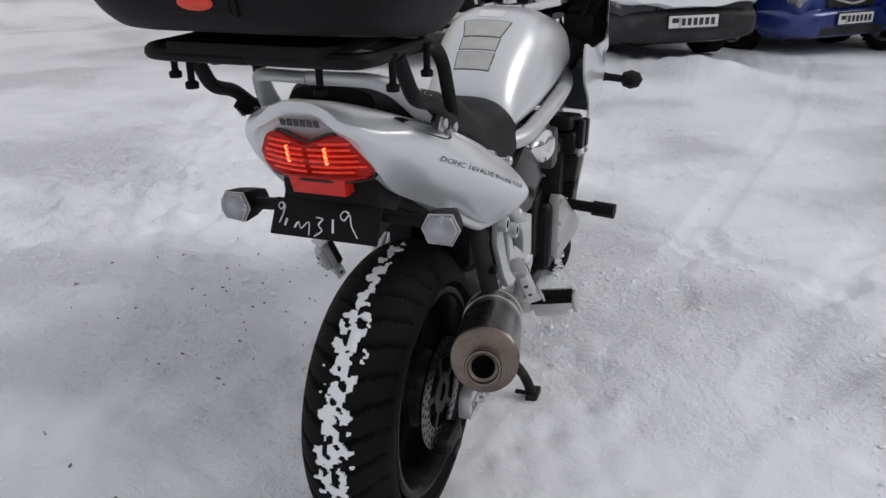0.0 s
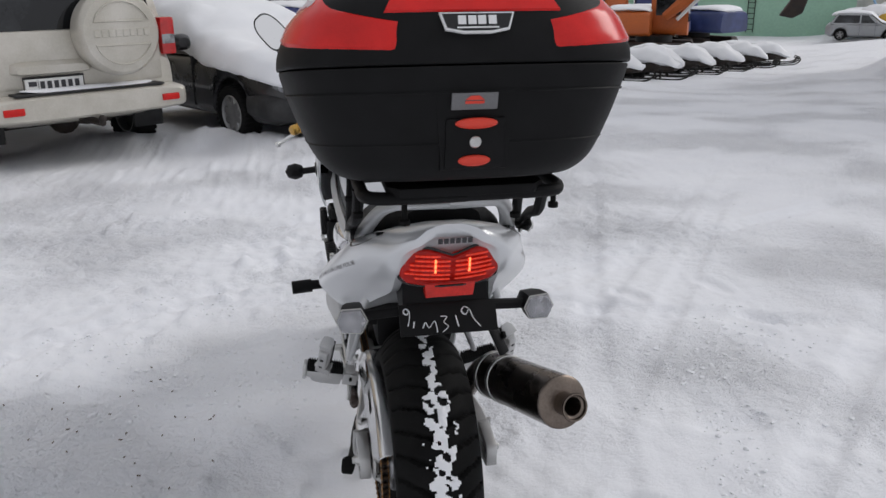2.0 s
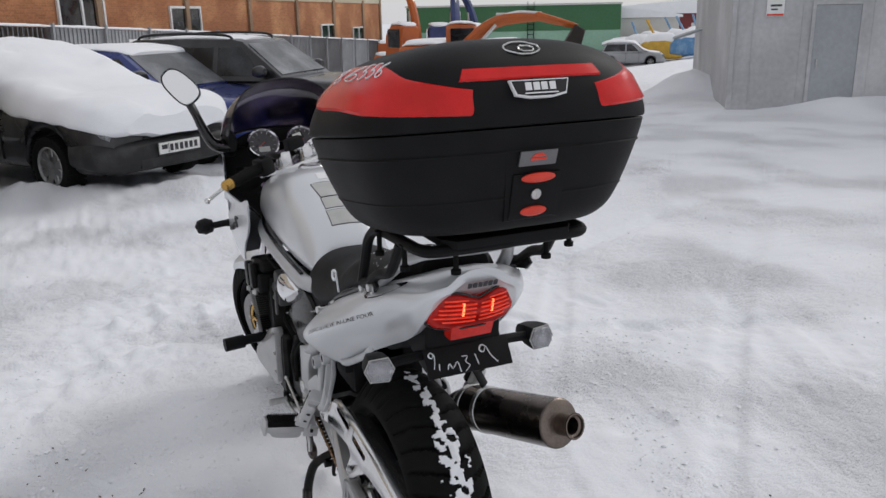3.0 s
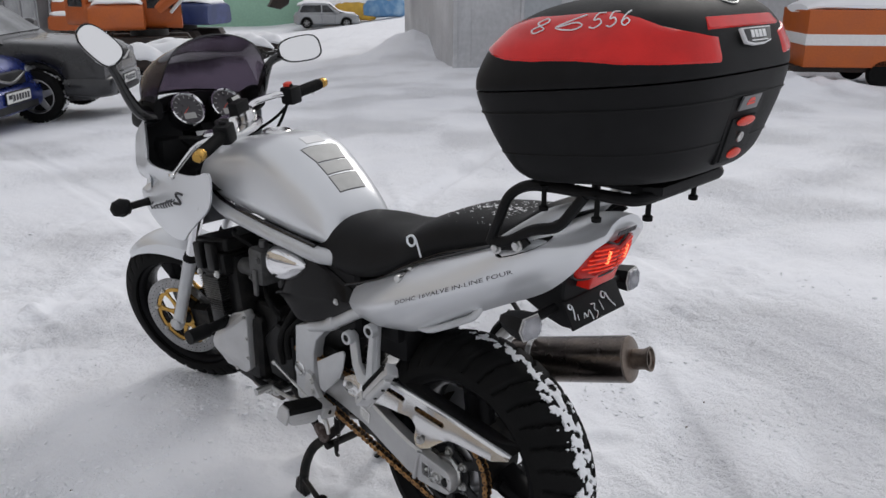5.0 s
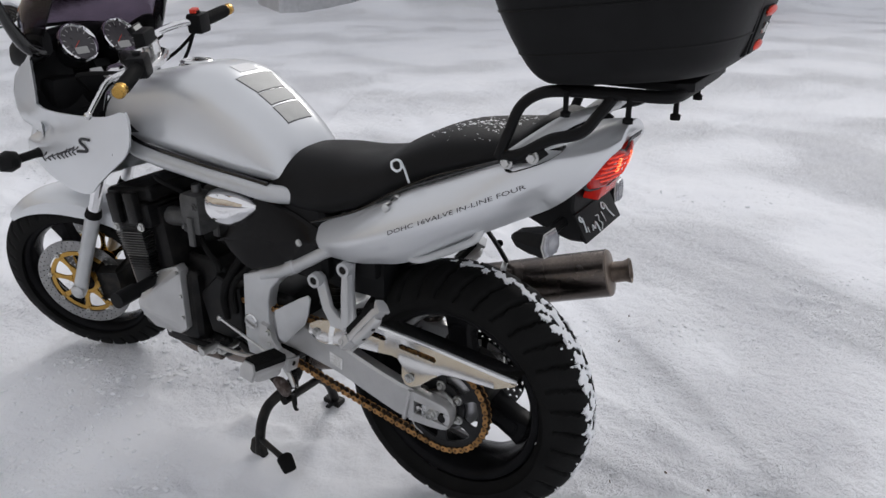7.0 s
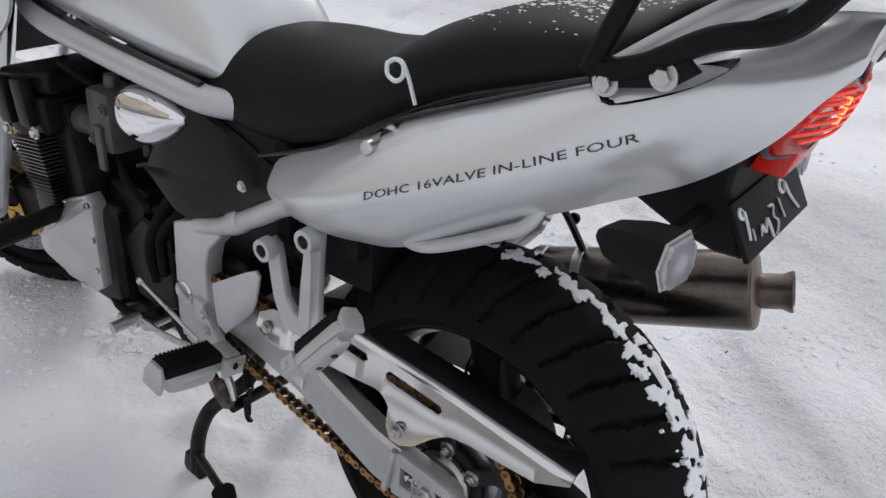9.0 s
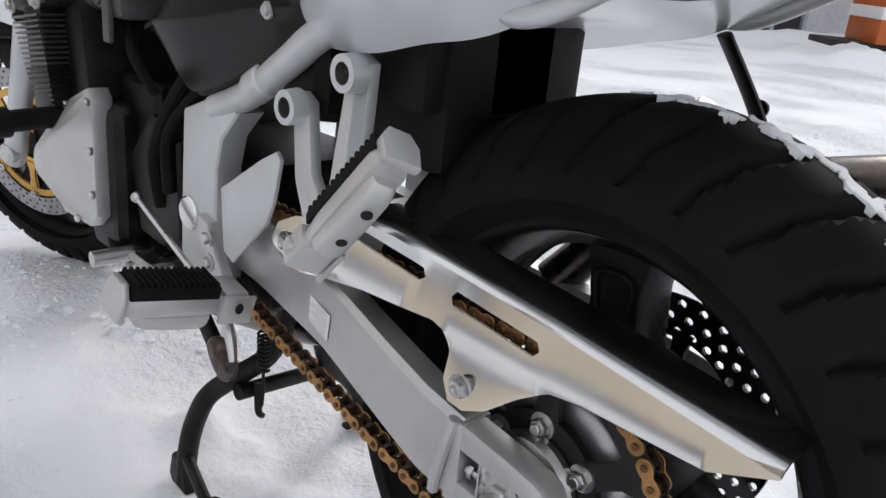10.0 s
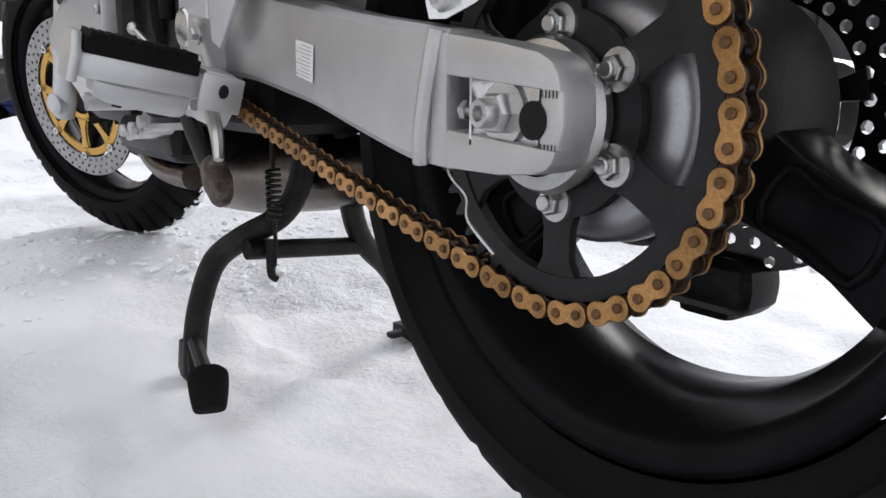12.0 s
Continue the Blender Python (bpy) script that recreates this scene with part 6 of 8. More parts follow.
mirror_unit(-1, [(-0.19, 1.2, 1.085), (-0.245, 1.17, 1.1), (-0.275, 1.175, 1.15), (-0.3, 1.18, 1.215)], (-0.337, 1.18, 1.3), (-0.12, -1, 0.3), 0.07, 0.043, 48)
mirror_unit(1, [(0.19, 1.2, 1.085), (0.2, 1.185, 1.13), (0.215, 1.175, 1.185), (0.24, 1.168, 1.22)], (0.322, 1.13, 1.253), (-0.15, -1, 0.3), 0.083, 0.044, -6)
for s in (-1, 1):
    part("front_indicator", merged(tube([(s * 0.17, 1.26, 0.8), (s * 0.22, 1.268, 0.795), (s * 0.26, 1.275, 0.79)], [0.02, 0.012, 0.012], 12, 4), moved(hull([(-0.03, -0.012, 0.012, 0.012, 0.012), (-0.012, -0.026, 0.026, 0.03, 0.03), (0.01, -0.03, 0.03, 0.036, 0.036), (0.03, -0.012, 0.012, 0.014, 0.014)], p=2.2, n=8, steps=2), Matrix.Translation((s * 0.29, 1.278, 0.788)))), BLACK, bike, "black front indicator on a stalk")
    part("fairing_bolt", merged(lathe([(0.004, s * -0.001), (0.009, 0), (0.01, s * -0.004)], "x", (s * 0.212, 0.942, 0.84), 18), lathe([(0, s * 0.001), (0.0055, s * 0.001), (0.006, s * -0.003)], "x", (s * 0.212, 0.942, 0.84), 14)), IRON, bike)


script = []


def on_panel(y, z):
    return (-panel_x(y, z) - 0.0015, y, z)


for y, z, ln in ((1.245, 0.787, 0.03), (1.215, 0.79, 0.02), (1.19, 0.797, 0.02), (1.165, 0.803, 0.022), (1.145, 0.81, 0.03), (1.128, 0.815, 0.028), (1.11, 0.822, 0.028), (1.092, 0.826, 0.026)):
    script.append(tube([on_panel(y + 0.012 * math.sin(5 * t) - 0.3 * ln * t, z + ln * (t - 0.4)) for t in (0, 0.25, 0.5, 0.75, 1)], 0.0017, 6, 3))
script.append(tube([on_panel(1.255 - 0.02 * i, 0.776 + 0.0075 * i) for i in range(9)], 0.0011, 5, 2))
part("script_mark", merged(*script), DARK_TEXT, fair, "thin dark script strokes")
part("script_letter", tube([on_panel(1.05 + dy, 0.846 + dz) for dy, dz in ((-0.03, 0.02), (0.004, 0.019), (0.008, 0.008), (-0.006, 0.0), (-0.012, -0.012), (0.028, -0.018))], 0.0042, 6, 4), DARK_TEXT, fair, "bold dark stroke")


# engine
eng = part("engine", block(-0.152, 0.152, 0.76, 1.0, 0.3, 0.52, 0.03, 3), ENGINE, bike, "black four-cylinder engine with silver fin edges")
part("gearbox", block(-0.1, 0.1, 0.46, 0.8, 0.3, 0.5, 0.03, 3), ENGINE, eng)
part("crankcase_top", block(-0.12, 0.12, 0.7, 0.82, 0.36, 0.56, 0.02, 3), ENGINE, eng)
part("oil_sump", block(-0.12, 0.12, 0.7, 0.96, 0.25, 0.32, 0.03, 3), ENGINE, eng)
TILT = Matrix.Translation((0, 0.905, 0.5)) @ Matrix.Rotation(radians(-9), 4, "X")
DULL_CAST = surface("dull_cast_alloy", (0.09, 0.09, 0.09), 0.5, 0.5, 0.3, 40, 400, 0.2, 0.1)
FIN_EDGE = surface("machined_fin_edge", (0.13, 0.128, 0.125), 0.35, 0.9, 0.15, 30, 300, 0.05)
for k in range(19):
    z = -0.012 + k * 0.0074
    w = 0.19 + 0.014 * k / 18
    part("cooling_fin", moved(block(-w, w, -0.03 - 0.012 * k / 18, 0.05 + 0.014 * k / 18, z, z + 0.0032, 0.001, 1), TILT), FIN_EDGE if k > 8 else ENGINE, eng)
part("cylinder_core", merged(moved(block(-0.192, 0.192, -0.022, 0.05, -0.03, 0.14, 0.008), TILT), moved(block(-0.165, 0.165, -0.09, 0.0, -0.06, 0.19, 0.02), TILT)), ENGINE, eng)
head = part("cylinder_head", moved(merged(block(-0.195, 0.195, -0.075, 0.085, 0.132, 0.2, 0.015, 3), block(-0.185, 0.185, -0.085, 0.095, 0.2, 0.245, 0.02, 3)), TILT), ENGINE, eng, "black cylinder head cover")
for s in (-1, 1):
    for y in (-0.05, 0.02):
        part("cam_cap", moved(block(s * 0.2 - 0.012, s * 0.2 + 0.012, y, y + 0.04, 0.15, 0.235, 0.008), TILT), ENGINE, head)
for s in (-1, 1):
    for y, z in ((-0.05, 0.14), (0.05, 0.14)):
        part("head_bolt", moved(bolt((s * 0.205, y, z), 0.008, 0.008, "x", s), TILT), STEEL, eng)
# left cover: faceted cone on a flange
rim = [(0.793, 0.352), (0.792, 0.525), (0.806, 0.538), (0.87, 0.512), (0.925, 0.484), (0.957, 0.45), (0.971, 0.405), (0.962, 0.348), (0.92, 0.326), (0.82, 0.33)]
for s in (-1, 1):
    cover = part("engine_cover", prism(rim, s * 0.14, s * 0.172, "x", 0.004), MATT_ALU, eng, "cast alloy engine cover")
    rings = [[(s * 0.172, 0.88 + (y - 0.88) * 0.93, 0.42 + (z - 0.42) * 0.93) for y, z in rim], [(s * 0.204, 0.912 + (y - 0.88) * 0.3, 0.415 + (z - 0.42) * 0.3) for y, z in rim], [(s * 0.208, 0.914 + (y - 0.88) * 0.16, 0.415 + (z - 0.42) * 0.16) for y, z in rim]]
    part("cone", skin(rings), MATT_ALU, cover, "faceted cast alloy cone", 10)
    for y, z in ((0.8, 0.52), (0.798, 0.45), (0.799, 0.385), (0.86, 0.332), (0.955, 0.36), (0.88, 0.502)):
        part("cover_bolt", bolt((s * 0.172, y, z), 0.006, 0.006, "x", s, False), STEEL, cover)
part("starter_motor", merged(rod((-0.118, 0.79, 0.49), (0.1, 0.79, 0.49), 0.046, 28), block(-0.11, 0.1, 0.69, 0.8, 0.45, 0.535, 0.02, 3), lathe([(0.046, -0.118), (0.049, -0.112), (0.049, -0.09), (0.046, -0.085)], "x", (0, 0.79, 0.49), 28)), ENGINE, eng, "dark cylindrical starter motor")
for x in (-0.13, -0.045, 0.045, 0.13):
    part("carburettor", merged(block(x - 0.035, x + 0.035, 0.7, 0.77, 0.64, 0.75, 0.015), rod((x, 0.72, 0.68), (x, 0.88, 0.66), 0.026, 14), lathe([(0.0, 0.02), (0.012, 0.02), (0.014, 0.0)], "z", (x, 0.735, 0.75), 12), block(x - 0.042, x - 0.034, 0.72, 0.74, 0.61, 0.69, 0.003), bolt((x - 0.036, 0.715, 0.72), 0.007, 0.006), bolt((x - 0.036, 0.755, 0.66), 0.006, 0.006)), DULL_CAST, eng, "dark grey cast carburettor")
part("sprocket_cover", prism([(0.62, 0.5), (0.615, 0.36), (0.66, 0.335), (0.74, 0.34), (0.77, 0.45), (0.7, 0.52)], -0.132, -0.09, "x", 0.012, 3), ENGINE, eng)
part("airbox", block(-0.13, 0.13, 0.32, 0.6, 0.58, 0.79, 0.03, 3), BLACK, bike)
for pts, r in (([(-0.115, 0.6, 0.6), (-0.13, 0.64, 0.54), (-0.138, 0.67, 0.47), (-0.13, 0.67, 0.4)], 0.0105), ([(-0.12, 0.57, 0.58), (-0.138, 0.63, 0.51), (-0.14, 0.63, 0.43)], 0.008), ([(-0.13, 0.74, 0.63), (-0.15, 0.7, 0.6), (-0.13, 0.68, 0.55)], 0.007), ([(-0.12, 0.9, 0.76), (-0.16, 0.83, 0.77), (-0.14, 0.76, 0.74)], 0.006),
               ([(-0.14, 0.66, 0.34), (-0.15, 0.7, 0.315), (-0.15, 0.78, 0.305), (-0.12, 0.86, 0.31)], 0.009)):
    part("hose", tube(pts, r, 10), RUBBER, eng)
for y, z in ((0.72, 0.3), (0.76, 0.295), (0.68, 0.31)):
    part("lower_bolt", merged(bolt((-0.155, y, z), 0.009, 0.012), rod((-0.155, y, z), (-0.1, y, z), 0.012, 10)), STEEL, eng)
part("selector_rod", merged(rod((-0.165, 0.51, 0.36), (-0.17, 0.66, 0.42), 0.004), ball((-0.17, 0.66, 0.42), 0.008, n=10)), STEEL, eng)
part("oil_cooler", block(-0.14, 0.14, 1.02, 1.06, 0.52, 0.66, 0.006), ENGINE, bike)
part("horn", lathe([(0, 0.0), (0.035, 0.004), (0.04, 0.018), (0.02, 0.026), (0, 0.026)], "x", (-0.12, 1.0, 0.46), 24), BLACK, bike)
for s in (-1, 1):
    part("crash_bar", merged(rod((s * 0.12, 0.9, 0.482), (s * 0.28, 0.874, 0.482), 0.016, 14), rod((s * 0.255, 0.876, 0.482), (s * 0.32, 0.87, 0.48), 0.022, 16)), BLACK, bike, "black crash protector bar")
for x in (-0.13, -0.045, 0.045, 0.13):
    part("header_pipe", tube([(x, 0.94, 0.64), (x, 1.01, 0.6), (x * 0.95, 1.03, 0.5), (x * 0.8, 1.0, 0.35), (x * 0.6, 0.9, 0.24), (x * 0.5, 0.78, 0.225)], 0.0185, 14), EXHAUST, bike, "heat-tinted steel header pipe")
part("collector", merged(tube([(0.0, 0.8, 0.222), (0.01, 0.7, 0.232), (0.03, 0.55, 0.25), (0.06, 0.42, 0.26)], [0.05, 0.055, 0.05, 0.032], 18), tube([(0.06, 0.42, 0.26), (0.11, 0.3, 0.3), (0.14, 0.2, 0.4), (0.16, 0.12, 0.5), (0.175, 0.06, 0.545)], 0.026, 16)), EXHAUST, bike, "steel exhaust collector")
# silencer
S0, S1 = Vector((0.178, 0.09, 0.507)), Vector((0.258, -0.25, 0.597))
d = (S1 - S0).normalized()
m = Matrix.Translation(S0) @ d.to_track_quat("Y", "Z").to_matrix().to_4x4()
L = (S1 - S0).length
can = part("silencer", moved(merged(lathe([(0.025, -0.02), (0.045, 0.0), (0.058, 0.03), (0.059, 0.035), (0.059, L), (0.056, L + 0.003)], "y", (0, 0, 0), 48)), m), EXHAUST, bike, "heat-tinted round steel silencer")
part("end_cap", moved(lathe([(0.057, L), (0.0575, L + 0.004), (0.053, L + 0.008), (0.026, L + 0.012), (0.024, L + 0.012)], "y", (0, 0, 0), 48), m), SOOT, can, "sooty end cap")
part("tail_pipe", moved(lathe([(0.02, L - 0.02), (0.02, L + 0.046), (0.029, L + 0.052), (0.03, L + 0.056), (0.0265, L + 0.056), (0.024, L + 0.045), (0.024, L + 0.0), (0.026, L + 0.01), (0.0255, L + 0.04), (0.031, L + 0.054)], "y", (0, 0, 0), 32), m), SOOT, can, "flared tail pipe")
for f in (0.12, 0.3):
    part("clamp_band", moved(lathe([(0.059, L * f - 0.008), (0.061, L * f - 0.007), (0.061, L * f + 0.007), (0.059, L * f + 0.008)], "y", (0, 0, 0), 48), m), STEEL, can)
part("silencer_strap", merged(tube([(0.195, -0.0, 0.6), (0.175, 0.02, 0.65), (0.15, 0.05, 0.71)], 0.02, 10, flat=0.3), lathe([(0, 0.022), (0.009, 0.021), (0.01, 0.015)], "x", (0.18, 0.02, 0.64), 12)), BLACK, can)
# centre stand
stand = part("centre_stand", merged(tube([(-0.022, 0.515, 0.3), (-0.03, 0.522, 0.24), (-0.052, 0.53, 0.203), (-0.097, 0.545, 0.177), (-0.124, 0.562, 0.15), (-0.138, 0.577, 0.1), (-0.146, 0.58, 0.055), (-0.149, 0.582, 0.008)], 0.0145, 14),
                                    tube([(0.03, 0.515, 0.3), (0.038, 0.52, 0.215), (0.06, 0.528, 0.16), (0.107, 0.543, 0.116), (0.14, 0.553, 0.07), (0.163, 0.56, 0.012)], 0.0145, 14),
                                    rod((-0.1, 0.522, 0.168), (0.065, 0.53, 0.153), 0.0115, 12)), IRON, bike, "black steel centre stand")
part("stand_foot", prism([(0.602, 0.05), (0.572, 0.046), (0.562, 0.0), (0.59, -0.015), (0.612, 0.012)], -0.16, -0.136, "x", 0.004), IRON, stand)
part("lift_lever", rod((-0.149, 0.578, 0.055), (-0.172, 0.475, 0.042), 0.0085, 10), IRON, stand)
part("lift_pad", moved(hull([(-0.029, -0.008, 0.008, 0.014, 0.014), (-0.024, -0.011, 0.011, 0.021, 0.021), (0.014, -0.011, 0.011, 0.0255, 0.0255), (0.024, -0.01, 0.01, 0.02, 0.02), (0.029, -0.007, 0.007, 0.012, 0.012)], p=3.2, n=20), Matrix.Translation((-0.1775, 0.457, 0.037)) @ Matrix.Rotation(radians(-20), 4, "Z") @ Matrix.Rotation(radians(42), 4, "X") @ Matrix.Diagonal((0.86, 0.9, 0.9, 1))), RUBBER, stand, "worn black rubber pad")
part("stand_foot", merged(block(0.148, 0.182, 0.535, 0.595, -0.012, 0.02, 0.004), block(0.115, 0.15, 0.545, 0.56, 0.012, 0.02, 0.003)), IRON, stand)
part("kick_tang", tube([(-0.073, 0.51, 0.18), (-0.078, 0.505, 0.155), (-0.08, 0.5, 0.14), (-0.074, 0.498, 0.134)], [0.008, 0.006, 0.005, 0.004], 8), IRON, stand)
coil = [(-0.074 + 0.008 * math.cos(2 * math.pi * k / 8), 0.5 + 0.008 * math.sin(2 * math.pi * k / 8), 0.262 - 0.0008 * k) for k in range(72)]
part("return_spring", merged(tube(coil, 0.002, 6, 1), tube([(-0.074, 0.5, 0.205), (-0.074, 0.5, 0.17), (-0.077, 0.498, 0.15)], 0.0025, 6), tube([(-0.074, 0.5, 0.262), (-0.072, 0.505, 0.31)], 0.0025, 6)), IRON, stand, "coiled return spring")
side_stand = part("side_stand", tube([(-0.12, 0.64, 0.325), (-0.136, 0.57, 0.3), (-0.148, 0.49, 0.262)], 0.0105, 12), IRON, bike, "folded black side stand")
part("stand_tip", hull([(0.452, 0.236, 0.262, 0.008, 0.01), (0.465, 0.23, 0.276, 0.014, 0.014), (0.482, 0.242, 0.284, 0.014, 0.012), (0.498, 0.254, 0.278, 0.009, 0.009)], p=2.4, n=14, cx=-0.15), surface("scuffed_iron", (0.1, 0.07, 0.06), 0.6, 0.5, 0.4, 60, 300, 0.4, second=(0.2, 0.17, 0.16), bump_size=0.002), side_stand, "worn rusty foot")
shock = part("shock_absorber", rod((0, 0.42, 0.4), (0, 0.36, 0.68), 0.028, 20), IRON, bike, "dark rear shock absorber")
for k in range(9):
    part("spring_coil", lathe([(0.028, 0), (0.038, 0.006), (0.028, 0.012)], "z", (0, 0.41 - 0.008 * k, 0.45 + 0.022 * k), 20), IRON, shock)
part("battery_box", merged(block(-0.1, 0.1, 0.17, 0.34, 0.56, 0.74, 0.02), block(-0.12, -0.06, 0.18, 0.26, 0.62, 0.7, 0.01)), BLACK, bike)
part("caliper", merged(block(0.06, 0.115, -0.02, 0.075, 0.185, 0.232, 0.02, 3), block(0.07, 0.12, 0.0, 0.05, 0.178, 0.2, 0.009, 2), tube([(0.1, 0.03, 0.22), (0.11, 0.1, 0.26), (0.12, 0.2, 0.33)], 0.009, 8)), IRON, bike, "dark rear brake caliper")
part("chain_cable", tube([(-0.128, 0.1, 0.315), (-0.134, 0.09, 0.3), (-0.127, 0.08, 0.285), (-0.133, 0.07, 0.27), (-0.127, 0.05, 0.25)], 0.0014, 5), STEEL, bike)


# The parked vehicles and the yard round the motorcycle
CAR_DARK = surface("black_car_paint", (0.008, 0.008, 0.01), 0.3, 0.1, 0.2, 3, 60, 0.03, 0.15, coat=0.4, second=(0.03, 0.03, 0.033))
CAR_BLUE = surface("blue_car_paint", (0.012, 0.03, 0.2), 0.28, 0.3, 0.15, 3, 60, 0.03, 0.12, coat=0.6, second=(0.03, 0.05, 0.22))
CAR_BEIGE = surface("beige_car_paint", (0.56, 0.53, 0.46), 0.32, 0.25, 0.08, 3, 60, 0.03, 0.1, coat=0.5, second=(0.62, 0.59, 0.53))
CAR_GREY = surface("grey_car_paint", (0.3, 0.31, 0.32), 0.35, 0.4, 0.1, 3, 60, 0.02, 0.1, coat=0.4)
GLASS_DARK = surface("tinted_car_glass", (0.012, 0.013, 0.015), 0.1, 0.0, 0.3, 2, 30, 0.0, 0.08, second=(0.05, 0.055, 0.06))
FROSTED = surface("frosted_windscreen", (0.14, 0.15, 0.16), 0.45, 0.0, 0.3, 1.5, 40, 0.1, 0.15, second=(0.3, 0.31, 0.33))
BUMPER = surface("black_bumper_plastic", (0.012, 0.012, 0.013), 0.6, 0.0, 0.3, 5, 120, 0.15, 0.1, second=(0.035, 0.035, 0.036))
CAR_RIM = surface("grey_alloy_rim", (0.3, 0.3, 0.3), 0.4, 0.8, 0.2, 10, 100, 0.05, 0.1)
HEADLAMP = surface("headlamp_glass", (0.5, 0.52, 0.54), 0.12, 0.3, 0.3, 14, 60, 0.3, 0.05, second=(0.15, 0.15, 0.16))
TAIL_GLASS = surface("tail_lamp_glass", (0.5, 0.02, 0.02), 0.18, 0.0, 0.15, 20, 100, 0.2, 0.05, coat=0.4)
PLATE = surface("plate_white", (0.72, 0.72, 0.7), 0.45, 0.0, 0.08, 10, 100, 0.03)
ORANGE = surface("digger_orange", (0.62, 0.14, 0.02), 0.45, 0.0, 0.25, 1.5, 30, 0.1, 0.15, second=(0.42, 0.1, 0.025))
DIG_BLUE = surface("loader_blue", (0.03, 0.05, 0.16), 0.45, 0.0, 0.25, 1.5, 30, 0.1, 0.15, second=(0.05, 0.07, 0.2))
DIG_YELLOW = surface("machine_yellow", (0.6, 0.36, 0.04), 0.45, 0.0, 0.25, 1.5, 30, 0.1, 0.15)
SKY_BLUE = surface("pale_blue_paint", (0.12, 0.3, 0.55), 0.5, 0.0, 0.2, 1.5, 30, 0.05, 0.15, second=(0.3, 0.45, 0.6))
RUST = surface("dark_rusty_iron", (0.05, 0.035, 0.028), 0.7, 0.2, 0.4, 6, 40, 0.3, 0.1, second=(0.02, 0.018, 0.018))
FENCE_GREY = surface("galvanised_sheet", (0.36, 0.37, 0.39), 0.55, 0.2, 0.15, 0.6, 12, 0.1, 0.1, second=(0.44, 0.45, 0.47))
SHED_GREY = surface("hangar_sheet", (0.5, 0.505, 0.52), 0.6, 0.1, 0.14, 0.5, 9, 0.08, 0.1, second=(0.58, 0.585, 0.6))
SHED_DOOR = surface("hangar_door_sheet", (0.36, 0.38, 0.4), 0.6, 0.1, 0.1, 0.8, 12, 0.05, 0.1)
SHED_DARK = surface("hangar_gate_dark", (0.035, 0.034, 0.036), 0.7, 0.1, 0.3, 0.7, 10, 0.1, 0.1, second=(0.06, 0.058, 0.06))
RENDER_TAN = surface("tan_wall_panel", (0.56, 0.49, 0.38), 0.85, 0.0, 0.1, 0.25, 6, 0.1, 0.05, second=(0.64, 0.57, 0.46))
PIER = surface("brown_pier", (0.3, 0.2, 0.13), 0.85, 0.0, 0.2, 0.8, 10, 0.1, 0.05)
GREEN_DARK = surface("dark_green_sheet", (0.05, 0.16, 0.07), 0.6, 0.0, 0.12, 0.2, 6, 0.05, 0.05)
GREEN_PALE = surface("pale_green_sheet", (0.3, 0.5, 0.38), 0.6, 0.0, 0.1, 0.2, 6, 0.05, 0.05)
RED_WALL = surface("dark_red_sheet", (0.16, 0.03, 0.03), 0.6, 0.0, 0.15, 0.2, 6, 0.05, 0.05)
PALE_WALL = surface("pale_sheet", (0.6, 0.6, 0.57), 0.7, 0.0, 0.1, 0.2, 6, 0.05, 0.05)


def brick_material():
    m = surface("orange_brick", (0.58, 0.23, 0.1), 0.85, 0.0, 0.3, 0.5, 14, 0.2, 0.05, second=(0.66, 0.33, 0.15), bump_size=0.01)
    n, l = m.node_tree.nodes, m.node_tree.links
    bsdf = n["Principled BSDF"]
    src = bsdf.inputs["Base Color"].links[0].from_socket
    br, tc, mix = n.new("ShaderNodeTexBrick"), n.new("ShaderNodeTexCoord"), n.new("ShaderNodeMix")
    mp = n.new("ShaderNodeMapping")
    mp.inputs["Rotation"].default_value = (radians(90), 0, 0)
    br.inputs["Scale"].default_value, br.inputs["Brick Width"].default_value, br.inputs["Row Height"].default_value, br.inputs["Mortar Size"].default_value = 1, 0.26, 0.077, 0.008
    br.inputs["Color1"].default_value, br.inputs["Color2"].default_value, br.inputs["Mortar"].default_value = (1, 1, 1, 1), (0.72, 0.7, 0.7, 1), (1.0, 1.05, 1.1, 1)
    mix.data_type, mix.blend_type = "RGBA", "MULTIPLY"
    mix.inputs[0].default_value = 0.8
    l.new(tc.outputs["Object"], mp.inputs["Vector"])
    l.new(mp.outputs["Vector"], br.inputs["Vector"])
    l.new(src, mix.inputs[6])
    l.new(br.outputs["Color"], mix.inputs[7])
    l.new(mix.outputs[2], bsdf.inputs["Base Color"])
    return m


BRICK = brick_material()


def snow_heap(rows, seed, amp=0.03, n=28, steps=6, p=2.8):
    """A lumpy layer of snow along y, as hull() takes its rows."""
    bm = hull(rows, "y", p, n, steps)
    for v in bm.verts:
        q = v.co * 4.0 + Vector((seed, seed * 2, 0))
        v.co += Vector((0, 0, 1)) * amp * noise.noise(q) + amp * 0.8 * noise.noise_vector(v.co * 2.3 + Vector((seed, 0, 0)))
    return bm


